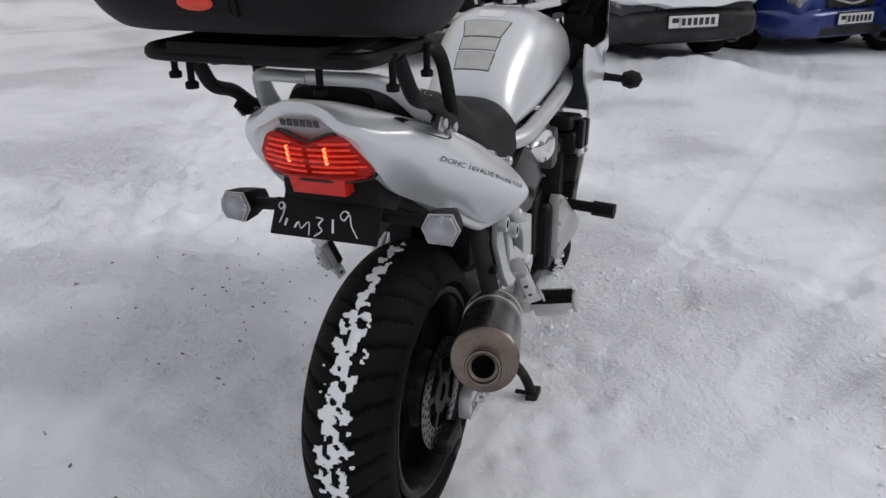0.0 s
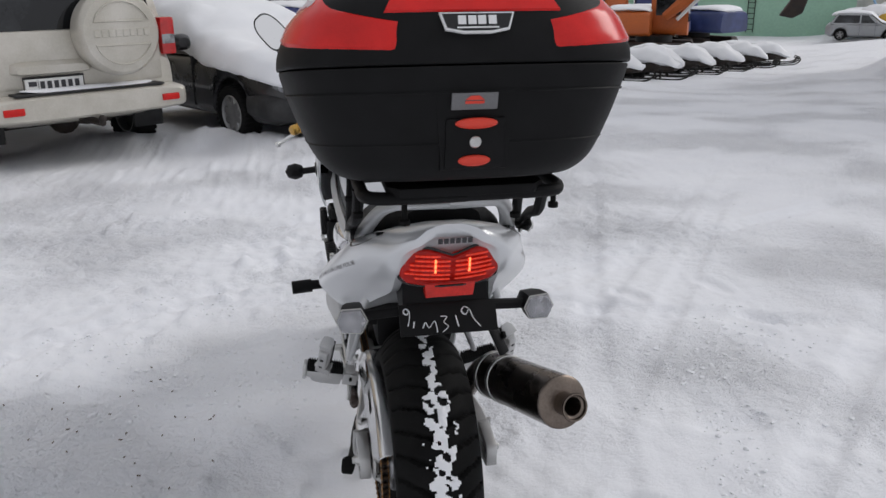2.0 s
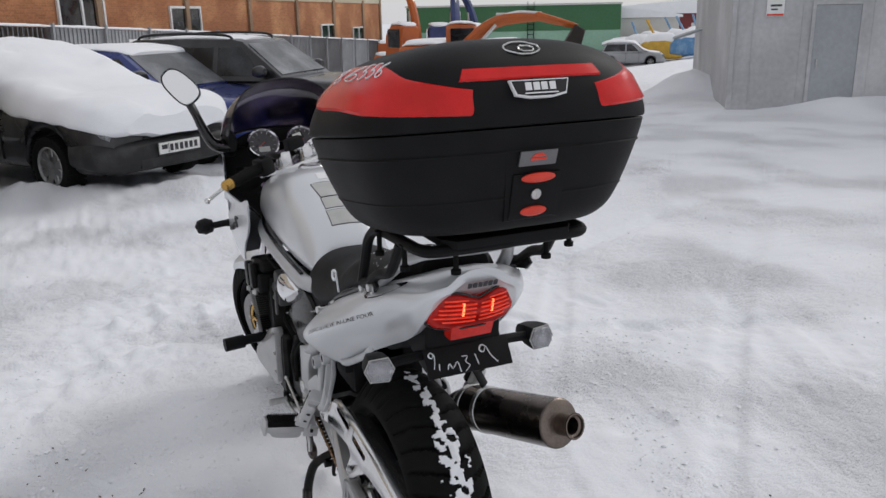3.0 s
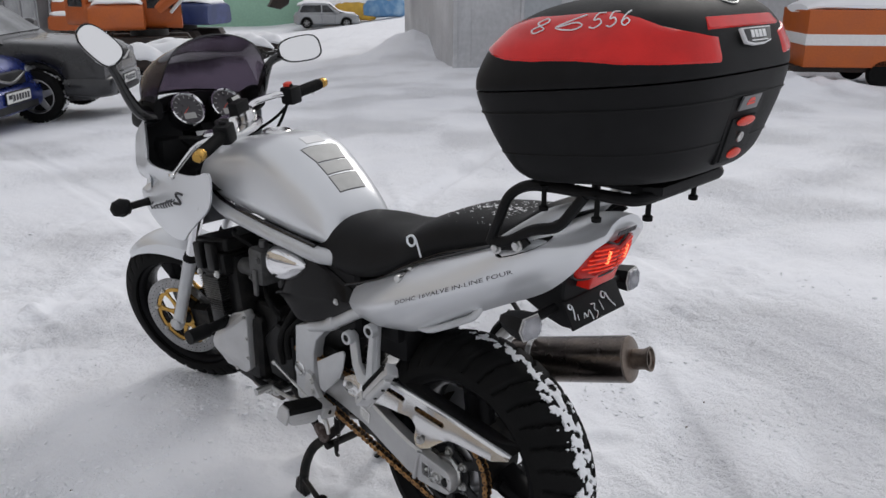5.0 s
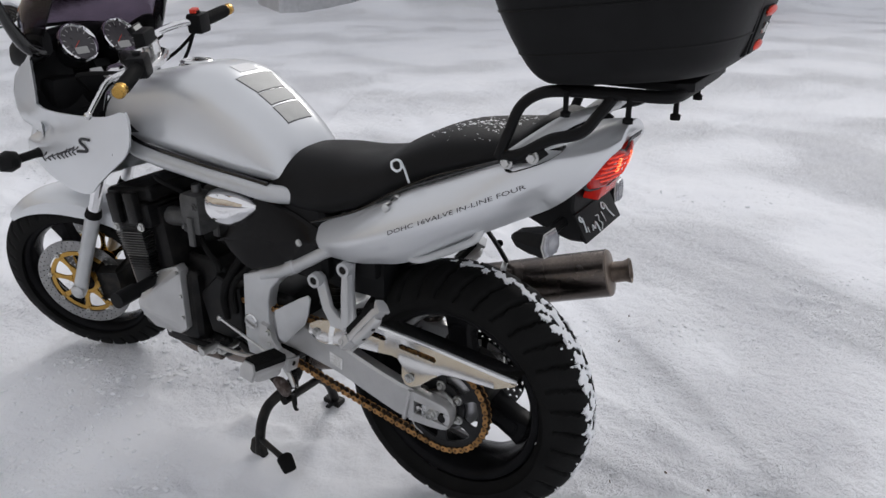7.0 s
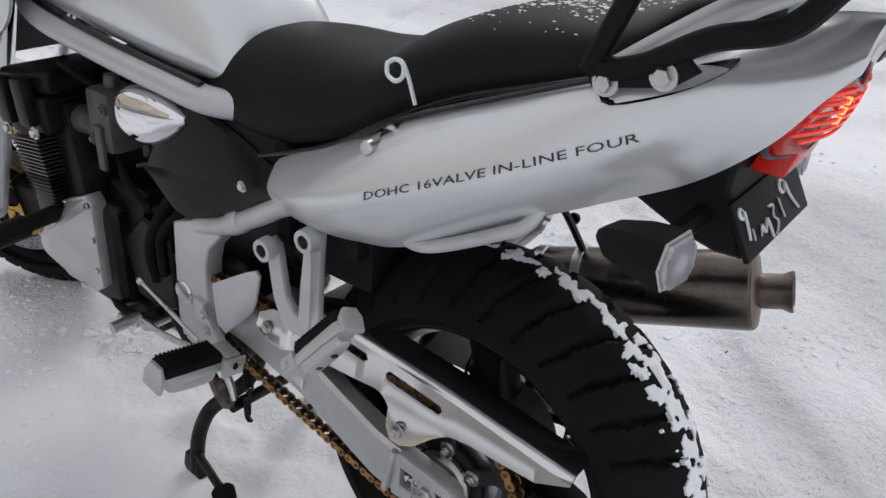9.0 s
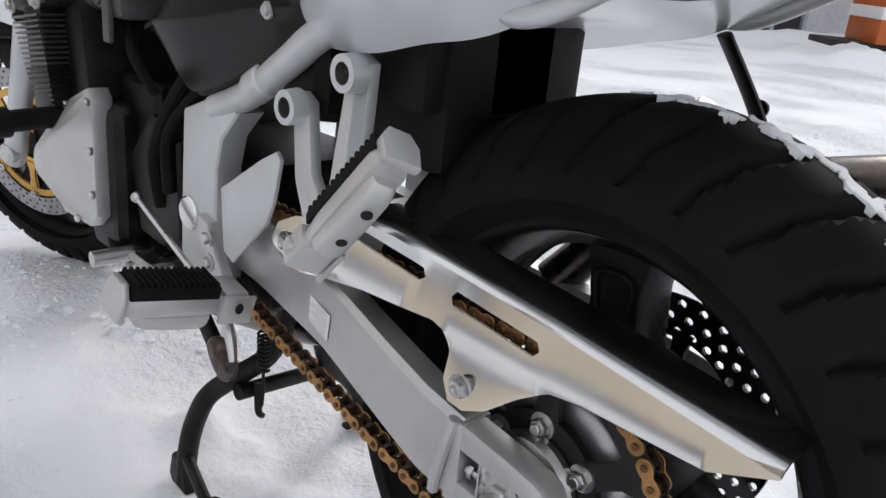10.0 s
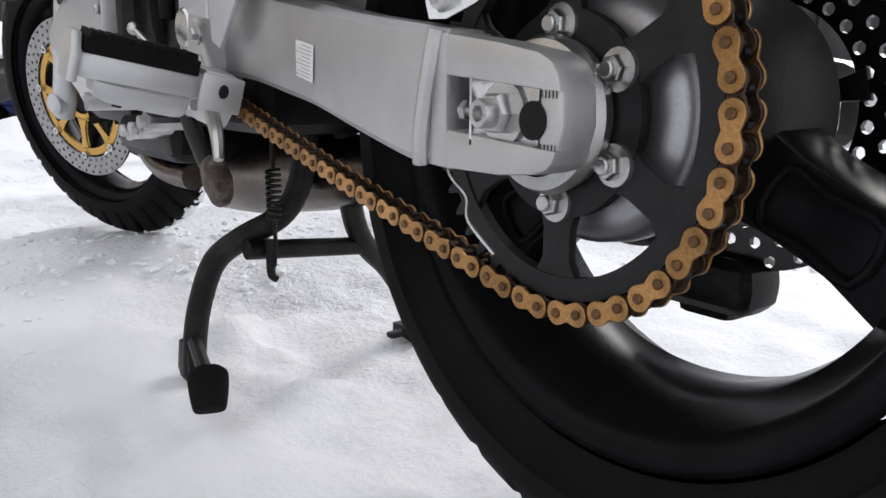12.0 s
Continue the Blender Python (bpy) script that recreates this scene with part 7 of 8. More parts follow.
def car_wheel(parent, x, y, r, width, rim_mat, snowy=False, spokes=5):
    """A road wheel with its tyre and spoked rim, outside towards the car's side."""
    s = 1 if x > 0 else -1
    w = part("wheel", lathe([(0.02, -s * width * 0.3), (0.055, -s * width * 0.3), (0.06, s * width * 0.36), (0.0, s * width * 0.38)], "x", (0, 0, 0), 16), rim_mat, parent)
    w.matrix_basis = pose(x, y, r)
    prof = [(r * 0.62, -width * 0.42), (r * 0.8, -width * 0.5), (r * 0.95, -width * 0.47), (r, -width * 0.36), (r, width * 0.36), (r * 0.95, width * 0.47), (r * 0.8, width * 0.5), (r * 0.62, width * 0.42)]
    part("tyre", lathe(prof, "x", (0, 0, 0), 40), RUBBER, w)
    lugs = bmesh.new()
    for k in range(36):
        for side, off in ((-1, 0), (1, 0.5)):
            a = 2 * math.pi * (k + off) / 36
            b = block(side * width * 0.06, side * width * 0.47, -r * 0.05, r * 0.05, r - 0.004, r + 0.007)
            lugs = merged(lugs, moved(b, Matrix.Rotation(a, 4, "X")))
    part("tread", lugs, RUBBER, w)
    rim = [lathe([(r * 0.66, -s * width * 0.4), (r * 0.62, s * width * 0.2), (r * 0.66, s * width * 0.44), (r * 0.63, s * width * 0.46), (r * 0.58, s * width * 0.3), (r * 0.58, -s * width * 0.4)], "x", (0, 0, 0), 40, True),
           lathe([(0.0, s * width * 0.0), (r * 0.6, s * width * 0.0), (r * 0.6, -s * width * 0.03), (0.0, -s * width * 0.03)], "x", (0, 0, 0), 24)]
    part("rim", rim[0], rim_mat, w)
    part("brake_drum", rim[1], IRON, w)
    sp = bmesh.new()
    for k in range(spokes):
        sp = merged(sp, moved(prism([(-0.05, 0.03), (0.05, 0.03), (0.035, r * 0.62), (-0.035, r * 0.62)], s * width * 0.24, s * width * 0.36, "x", 0.008, 1), Matrix.Rotation(2 * math.pi * k / spokes, 4, "X")))
    part("spokes", sp, rim_mat, w)
    if snowy:
        bm = bmesh.new()
        for k in range(26):
            a = rnd.uniform(3.3, 6.1)
            bm = merged(bm, moved(ball((rnd.uniform(-0.35, 0.35) * width, 0, r + 0.002), 0.03, rnd.uniform(0.5, 1.3), rnd.uniform(0.5, 1.3), 0.3, 8), Matrix.Rotation(a, 4, "X")))
        part("caked_snow", bm, POWDER, w)
    return w


def number_plate(parent, m, bars=6):
    p = part("number_plate", moved(block(-0.26, 0.26, -0.012, 0.012, -0.056, 0.056, 0.004, 1), m), PLATE, parent, "white number plate with dark bars")
    marks = [block(-0.22 + 0.062 * i, -0.18 + 0.062 * i, 0.011, 0.0145, -0.033, 0.033) for i in range(bars)] + [block(0.16, 0.23, 0.011, 0.0145, -0.008, 0.036), block(0.145, 0.149, 0.011, 0.0145, -0.05, 0.05)]
    part("plate_bars", moved(merged(*marks), m), DARK_TEXT, p)
    part("plate_frame", moved(tube([(-0.27, 0, -0.066), (0.27, 0, -0.066), (0.27, 0, 0.066), (-0.27, 0, 0.066)], 0.009, 6, 1, True), m), BUMPER, p)
    return p


def pane(quad, thick=0.012):
    """A flat pane from four corners, thickened along its normal both ways."""
    q = [Vector(c) for c in quad]
    n = (q[1] - q[0]).cross(q[3] - q[0]).normalized() * thick
    return skin([[c - n for c in q], [c + n for c in q]])


def car(name, label, category, m, paint, d, rim=CAR_RIM, bumper=None, group="parked cars", snowy=False, spokes=5, windscreen=FROSTED):
    """A parked car. d: half width w, wheel radius r, wheelbase b, front and rear overhang fo, ro, sill, hood, belt and roof heights,
    y of windscreen foot, roof front, roof rear and rear-window foot, from the middle of the wheelbase; y points ahead."""
    c = thing(name, label, category, m, group)
    w, r, hb = d["w"], d["r"], d["b"] / 2
    y0, y1 = -hb - d["ro"], hb + d["fo"]
    ws, rf, rr, rw = d["cabin"]
    rows, n = [], 64
    for i in range(n + 1):
        y = y0 + (y1 - y0) * i / n
        lo = d["sill"]
        for wy in (-hb, hb):
            q = (r * 1.17) ** 2 - (y - wy) ** 2
            if q > 0:
                lo = max(lo, r + math.sqrt(q))
        end = min(y - y0, y1 - y)
        lo = max(lo, d["sill"] + 0.14 * max(0, 1 - end / 0.25))
        if y > ws:
            t = (y - ws) / (y1 - ws)
            top = d["belt"] + (d["hood"] - d["belt"]) * t - 0.1 * max(0, t - 0.75) * 4 * 0.6
        elif y < rw:
            top = d["belt"] + d["tail"] * (rw - y) / max(0.01, rw - y0)
        else:
            top = d["belt"]
        top -= 0.16 * max(0, 1 - end / 0.16) ** 2
        wide = w * (1 - d["taper"] * max(0, 1 - end / 0.55) ** 2)
        rows.append((y, lo, top, wide * 0.985, wide * 0.97))
    part("body", hull(rows, "y", 5.5, 36, 1), paint, c)
    part("floor_pan", block(-w * 0.78, w * 0.78, y0 + 0.25, y1 - 0.25, d["sill"] + 0.02, d["belt"] - 0.12), BUMPER, c)
    # cabin
    roof, belt = d["roof"], d["belt"] - 0.06

    def wz(v, k=0.0):
        return w * 0.95 - (w * d["tumble"]) * max(0, (v - belt)) / (roof - belt) + k

    line = [(ws, belt), (rf, roof - 0.05), (rf - 0.18, roof - 0.012), ((rf + rr) / 2, roof), (rr + 0.12, roof - 0.012), (rr, roof - 0.05), (rw, belt)]
    part("cabin", prism(line, lambda u, v: -wz(v), lambda u, v: wz(v), "x", 0.03, 2), paint, c)
    zb, zt = d["belt"] + 0.02, roof - 0.13
    fw = lambda z: ws + (rf - ws) * (z - belt) / (roof - 0.05 - belt)
    bw = lambda z: rw + (rr - rw) * (z - belt) / (roof - 0.05 - belt)
    for s in (-1, 1):
        cuts = d.get("pillars", [0.0])
        ys = [None] + cuts + [None]
        for a, b in zip(ys, ys[1:]):
            q = [(fw(zb) - 0.3 if a is None else a - 0.04, zb), (fw(zt) - 0.12 if a is None else a - 0.04, zt), (bw(zt) + 0.12 if b is None else b + 0.04, zt), (bw(zb) + 0.14 if b is None else b + 0.04, zb)]
            part("side_window", prism(q, lambda u, v: s * wz(v, -0.02), lambda u, v: s * wz(v, 0.006), "x", 0.004, 1), GLASS_DARK, c)
        for y in cuts + [fw(zb) - 0.28]:
            part("door_seam", prism([(y - 0.006, d["sill"] + 0.12), (y + 0.006, d["sill"] + 0.12), (y + 0.006, belt), (y - 0.006, belt)], s * w * 0.93, s * w * 0.987, "x"), BUMPER, c)
        for y in cuts:
            part("door_handle", block(min(s * w * 0.95, s * (w + 0.02)), max(s * w * 0.95, s * (w + 0.02)), y + 0.1, y + 0.28, belt - 0.1, belt - 0.06, 0.01), paint, c)
        mir = hull([(fw(zb) - 0.36, zb + 0.02, zb + 0.14, 0.05, 0.05), (fw(zb) - 0.24, zb - 0.01, zb + 0.17, 0.11, 0.1), (fw(zb) - 0.16, zb + 0.03, zb + 0.13, 0.07, 0.06)], "y", 3, 16, 3, s * (w + 0.1))
        part("wing_mirror", mir, paint, c)
    for (ya, za), (yb, zb2), nm, mt in (((ws, belt), (rf, roof - 0.05), "windscreen", windscreen), ((rw, belt), (rr, roof - 0.05), "rear_window", GLASS_DARK)):
        t0, t1 = 0.16, 0.93
        pt = lambda t, s: (s * (wz(za + (zb2 - za) * t) - 0.09), ya + (yb - ya) * t, za + (zb2 - za) * t)
        part(nm, pane([pt(t0, -1), pt(t0, 1), pt(t1, 1), pt(t1, -1)]), mt, c)
    for y in (hb, -hb):
        for s in (-1, 1):
            car_wheel(c, s * (w - 0.115), y, r, 0.22, rim, snowy, spokes)
    # front
    bm_mat = bumper or paint
    fz = d["sill"] + 0.06
    part("front_bumper", hull([(y1 - 0.5, fz, fz + 0.34, w * 1.0, w * 1.0), (y1 - 0.2, fz - 0.02, fz + 0.34, w * 0.99, w * 0.99), (y1 + 0.02, fz, fz + 0.3, w * 0.86, w * 0.86), (y1 + 0.08, fz + 0.06, fz + 0.26, w * 0.66, w * 0.66)], "y", 4, 32, 5), bm_mat, c)
    part("lower_grille", block(-w * 0.55, w * 0.55, y1 + 0.03, y1 + 0.085, fz + 0.03, fz + 0.12, 0.02), BUMPER, c)
    part("grille", block(-w * 0.42, w * 0.42, y1 - 0.1, y1 + 0.03, d["hood"] - 0.28, d["hood"] - 0.13, 0.03), BUMPER, c)
    part("grille_bar", tube([(-w * 0.4, y1 + 0.02, d["hood"] - 0.16), (0, y1 + 0.05, d["hood"] - 0.24), (w * 0.4, y1 + 0.02, d["hood"] - 0.16)], 0.016, 8, 5), STEEL, c)
    for s in (-1, 1):
        part("headlamp", hull([(y1 - 0.42, d["hood"] - 0.16, d["hood"] - 0.06, 0.06, 0.05), (y1 - 0.2, d["hood"] - 0.24, d["hood"] - 0.07, 0.14, 0.12), (y1 - 0.03, d["hood"] - 0.26, d["hood"] - 0.12, 0.15, 0.13)], "y", 3.2, 20, 4, s * w * 0.72), HEADLAMP, c)
        part("fog_lamp", lathe([(0.0, 0.02), (0.05, 0.015), (0.055, 0.0), (0.055, -0.05)], "y", (s * w * 0.72, y1 - 0.01, fz + 0.12), 16), HEADLAMP, c)
    number_plate(c, pose(0.0, y1 + 0.1, fz + 0.2))
    return c


def parked(x, y, rz, size, lift=0.0):
    """A car's place, level with the yard under its middle; size brings the pattern to the car's own length."""
    return pose(x, y, fall(x, y) + lift, 0, 0, rz) @ Matrix.Diagonal((size, size, size, 1))


# dark car under thick snow
MPV = dict(w=0.85, r=0.3, b=2.6, fo=0.85, ro=0.75, sill=0.2, hood=0.84, belt=0.92, roof=1.36, cabin=(0.95, 0.1, -1.55, -1.9), tail=-0.05, taper=0.16, tumble=0.2, pillars=[-0.35])
mpv = car("snowed_in_car", "dark estate car under a thick blanket of snow", "car", parked(-0.98, 8.2, -146, 0.95, 0.04), CAR_DARK, MPV, bumper=BUMPER, spokes=9)
part("snow_blanket", snow_heap([(-2.12, 0.62, 0.95, 0.6, 0.5), (-1.95, 0.72, 1.2, 0.84, 0.66), (-1.5, 0.8, 1.46, 0.88, 0.66), (-0.7, 0.82, 1.52, 0.89, 0.68), (0.1, 0.8, 1.46, 0.9, 0.7), (0.5, 0.76, 1.28, 0.9, 0.74), (0.95, 0.7, 1.1, 0.9, 0.8), (1.5, 0.64, 1.02, 0.89, 0.8), (1.95, 0.61, 0.97, 0.86, 0.78), (2.16, 0.6, 0.9, 0.8, 0.72), (2.27, 0.62, 0.8, 0.66, 0.56)], 3.0, 0.045, 40, 7, 3.4), POWDER, mpv, "thick layer of fresh snow")
# blue hatchback
HATCH = dict(w=0.87, r=0.31, b=2.64, fo=0.85, ro=0.75, sill=0.17, hood=0.82, belt=0.93, roof=1.45, cabin=(1.05, 0.15, -1.45, -1.95), tail=-0.02, taper=0.2, tumble=0.24, pillars=[-0.3])
hatch = car("blue_hatchback", "blue hatchback with a dusting of snow", "car", parked(0.26, 9.64, -136.5, 0.94), CAR_BLUE, HATCH)
part("roof_snow", snow_heap([(-1.6, 1.36, 1.42, 0.5, 0.4), (-1.2, 1.4, 1.475, 0.66, 0.6), (-0.4, 1.41, 1.49, 0.68, 0.62), (0.1, 1.38, 1.45, 0.66, 0.6), (0.25, 1.34, 1.39, 0.55, 0.5)], 8.0, 0.012), POWDER, hatch, "thin layer of snow")
# black estate car with roof rails
WAGON = dict(w=0.9, r=0.345, b=2.68, fo=0.88, ro=0.95, sill=0.24, hood=1.0, belt=1.08, roof=1.66, cabin=(1.0, 0.2, -1.85, -2.2), tail=-0.02, taper=0.14, tumble=0.2, pillars=[0.25 - 0.5, -1.15])
wagon = car("black_estate_car", "black off-road estate car with roof rails, dusty with snow", "car", parked(1.71, 9.85, -131.5, 0.85, 0.04), CAR_DARK, WAGON, snowy=True)
for s in (-1, 1):
    part("roof_rail", tube([(s * 0.64, 0.0, 1.6), (s * 0.64, -0.1, 1.7), (s * 0.64, -0.9, 1.73), (s * 0.64, -1.6, 1.7), (s * 0.64, -1.72, 1.6)], 0.02, 8, 4), BUMPER, wagon)
part("roof_snow", snow_heap([(-1.9, 1.58, 1.63, 0.4, 0.3), (-1.4, 1.62, 1.69, 0.58, 0.5), (-0.4, 1.63, 1.7, 0.58, 0.52), (0.1, 1.6, 1.66, 0.5, 0.4)], 5.0, 0.012), POWDER, wagon, "thin layer of snow")
part("sill_trim", merged(*[tube([(s * 0.895, 0.95, 0.8), (s * 0.9, 0.0, 0.8), (s * 0.895, -0.95, 0.82)], 0.012, 6, 3) for s in (-1, 1)]), STEEL, wagon)

# beige off-road car seen from behind
SUV = dict(w=0.95, r=0.37, b=2.76, fo=0.8, ro=0.9, sill=0.42, hood=1.12, belt=1.2, roof=1.86, cabin=(0.75, 0.15, -2.12, -2.24), tail=0.0, taper=0.05, tumble=0.13, pillars=[-0.35, -1.2])
suv = car("beige_off_road_car", "beige metallic off-road car with a covered spare wheel", "car", parked(-3.38, 7.68, 36.4, 0.94), CAR_BEIGE, SUV, snowy=True, spokes=6)
R = -2.28
part("rear_bumper", hull([(R + 0.32, 0.5, 0.76, 0.97, 0.97), (R + 0.06, 0.5, 0.76, 0.97, 0.97), (R - 0.14, 0.51, 0.75, 0.94, 0.94), (R - 0.2, 0.54, 0.72, 0.88, 0.88)], "y", 6, 36, 4), CAR_BEIGE, suv, "silver-beige rear bumper")
part("bumper_step", block(-0.7, 0.7, R - 0.18, R, 0.752, 0.772, 0.008), BUMPER, suv)
part("bumper_snow", snow_heap([(R - 0.16, 0.765, 0.78, 0.5, 0.4), (R - 0.1, 0.77, 0.8, 0.62, 0.6), (R - 0.01, 0.77, 0.8, 0.6, 0.6)], 9.0, 0.01), POWDER, suv)
tail = part("tailgate", block(-0.78, 0.78, R - 0.012, R + 0.05, 0.79, 1.3, 0.03), CAR_BEIGE, suv)
part("plate_recess", hull([(R - 0.075, 0.93, 1.0, 0.33, 0.3), (R - 0.03, 0.92, 1.03, 0.36, 0.34), (R + 0.01, 0.91, 1.05, 0.38, 0.36)], "y", 5, 28, 3, -0.3), CAR_BEIGE, suv, "moulded grip over the plate")
number_plate(suv, pose(-0.3, R - 0.04, 0.83, 0, 0, 180))
cover = part("spare_wheel_cover", lathe([(0.0, -0.235), (0.2, -0.235), (0.3, -0.232), (0.355, -0.22), (0.385, -0.18), (0.392, -0.12), (0.385, 0.0), (0.34, 0.02)], "y", (0.3, R - 0.02, 1.26), 56), CAR_BEIGE, suv, "round moulded cover of the spare wheel")
for z0, z1, zr in ((0.09, 0.26, 1), (-0.1, -0.27, -1)):
    arc = [(0.3 + 0.285 * math.cos(a), R - 0.257, 1.26 + zr * 0.285 * math.sin(a)) for a in (radians(22 + 136 * i / 12) for i in range(13))]
    part("moulded_edge", tube(arc, 0.009, 6, 1, True), CAR_BEIGE, cover)
part("raised_bar", merged(*[block(0.3 - 0.27 + 0.068 * i, 0.3 - 0.215 + 0.068 * i, R - 0.263, R - 0.25, 1.225, 1.295, 0.006, 1) for i in range(8)]), CAR_BEIGE, cover, "raised lettering as plain bars")
for s in (-1, 1):
    lamp = part("tail_lamp", block(s * 0.87 - 0.075, s * 0.87 + 0.075, R - 0.035, R + 0.12, 1.02, 1.38, 0.025), TAIL_GLASS, suv, "red tail lamp with a clear band")
    part("clear_band", block(s * 0.87 - 0.07, s * 0.87 + 0.07, R - 0.04, R + 0.1, 1.12, 1.22, 0.02), HEADLAMP, lamp)
    part("reflector", block(s * 0.74 - 0.09, s * 0.74 + 0.09, R - 0.215, R - 0.15, 0.595, 0.66, 0.012), RED, suv, "red bumper reflector")
    part("mud_flap", block(s * 0.8 - 0.16, s * 0.8 + 0.16, -1.38 - 0.47, -1.38 - 0.44, 0.26, 0.62, 0.01), BUMPER, suv)
    part("side_step", hull([(-0.85, 0.36, 0.41, 0.08, 0.08), (-0.7, 0.34, 0.41, 0.1, 0.1), (0.8, 0.34, 0.41, 0.1, 0.1), (0.95, 0.36, 0.41, 0.08, 0.08)], "y", 4, 12, 2, s * 0.97), BUMPER, suv)
    for y in (-1.38, 1.38):
        arch = [(s * 0.955, y + 0.46 * math.cos(a), 0.37 + 0.46 * math.sin(a)) for a in (radians(8 + 164 * i / 14) for i in range(15))]
        part("wheel_arch", tube(arch, 0.035, 8, 1), CAR_BEIGE, suv)
part("hitch", merged(rod((0, R - 0.25, 0.46), (0, R + 0.3, 0.46), 0.035), ball((0, R - 0.26, 0.5), 0.035)), RUST, suv)
part("silencer", hull([(-1.9, 0.36, 0.5, 0.2, 0.2), (-1.4, 0.34, 0.52, 0.22, 0.22), (-1.3, 0.38, 0.48, 0.15, 0.15)], "y", 2.5, 16, 3, 0.2), RUST, suv)
part("rear_axle", merged(rod((-0.8, -1.38, 0.37), (0.8, -1.38, 0.37), 0.055), ball((0.1, -1.38, 0.37), 0.16, 1, 0.8, 1)), RUST, suv)

# the yard's grid: U runs along the fence, F from the fence towards the open yard
U, F = Vector((0.6, 0.8, 0)), Vector((0.8, -0.6, 0))
ALONG = Matrix(((0.6, -0.8, 0, 0), (0.8, 0.6, 0, 0), (0, 0, 1, 0), (0, 0, 0, 1)))


def ground_line(p0, s):
    p = Vector(p0) + U * s
    return p, fall(p.x, p.y)


# corrugated fence with a sheet to each bay
fence = thing("fence", "grey corrugated metal fence with snow on its top rail", "fence")
FP, BAY = (-1.0, 26.0, 0), 2.6


def sheet(length, height, pitch=0.2, depth=0.035):
    bm, xs, n = bmesh.new(), [], int(length / pitch)
    pts = []
    for i in range(n):
        x = i * pitch
        pts += [(x, 0), (x + pitch * 0.4, 0), (x + pitch * 0.5, depth), (x + pitch * 0.9, depth)]
    pts.append((length, 0))
    for z in (0, height):
        xs.append([bm.verts.new((x, y, z)) for x, y in pts])
    for i in range(len(pts) - 1):
        bm.faces.new((xs[0][i], xs[0][i + 1], xs[1][i + 1], xs[1][i]))
    bmesh.ops.solidify(bm, geom=bm.faces[:], thickness=0.006)
    return bm


panel = post = rail = cap = None
for k in range(-14, 24):
    p, z = ground_line(FP, k * BAY)
    q, z2 = ground_line(FP, (k + 1) * BAY)
    tilt = math.atan2(z2 - z, BAY)
    m = Matrix.Translation((p.x, p.y, z - 0.2)) @ ALONG @ Matrix.Rotation(-tilt, 4, "Y")
    if panel is None:
        panel = part("fence_panel", sheet(BAY - 0.06, 2.55), FENCE_GREY, fence)
        post = part("fence_post", block(-0.05, 0.05, -0.09, 0.02, 0, 2.68, 0.008, 1), FENCE_GREY, fence)
        cap = part("snow_cap", snow_heap([(0.0, 2.57, 2.6, 0.03, 0.02), (0.3, 2.56, 2.63, 0.07, 0.06), (1.3, 2.56, 2.64, 0.07, 0.06), (2.3, 2.56, 2.63, 0.07, 0.06), (2.6, 2.57, 2.6, 0.03, 0.02)], 2, 0.012, 10, 3), POWDER, fence)
        panel.matrix_basis, post.matrix_basis = m, m
        cap.matrix_basis = m @ Matrix.Rotation(radians(-90), 4, "Z")
    else:
        again(panel, m)
        again(post, m)
        again(cap, m @ Matrix.Rotation(radians(-90), 4, "Z"))
for s in (4.3, 12.5):
    p, z = ground_line(FP, s)
    sign = thing("notice", "small white notice on the fence", "sign", Matrix.Translation((p.x + F.x * 0.08, p.y + F.y * 0.08, z + 1.75)) @ ALONG, "fence notices")
    board = part("board", block(-0.42, 0.42, -0.02, 0.02, -0.3, 0.3, 0.005, 1), WHITE, sign)
    part("print_bars", merged(*[block(-0.3, 0.3 - 0.1 * i, -0.026, -0.019, 0.06 - 0.1 * i, 0.1 - 0.1 * i) for i in range(2)]), DARK_TEXT, board)

# brick and panel building behind the fence
BP = (0.0, 30.3, 0)
works = thing("panel_building", "tan panel building with an orange brick lower storey", "building", Matrix.Translation((0, 30.3, 0)) @ ALONG)
END = 36.5
part("brick_wall", block(-34, END, 0.0, 0.5, -4.0, 2.42), BRICK, works, "orange brick lower wall")
part("upper_wall", block(-34, END, -0.06, 0.5, 2.42, 9.5), RENDER_TAN, works, "tan concrete wall panels")
part("side_wall", block(END - 0.4, END, 0.5, 14, -4.0, 9.5), RENDER_TAN, works)
part("roof", block(-34.3, END + 0.3, -0.3, 14, 9.5, 9.9), PIER, works)
for x in [-30 + 6.2 * i for i in range(11)] + [END - 0.2]:
    part("pier", block(x - 0.16, x + 0.16, -0.12, 0.02, -4.0, 2.6 if x < END - 1 else 9.6, 0.01, 1), PIER, works)
    if x < END - 1:
        part("panel_joint", block(x - 0.04, x + 0.04, -0.075, -0.05, 2.6, 9.5), PIER, works)
for z in (4.4, 6.4):
    part("panel_joint", block(-34, END - 0.4, -0.072, -0.055, z - 0.03, z + 0.03), PIER, works)
part("cable", tube([(12.0, -0.2, 3.6), (20, -0.22, 3.3), (28, -0.22, 3.15), (END, -0.2, 3.0)], 0.04, 6, 4), IRON, works)
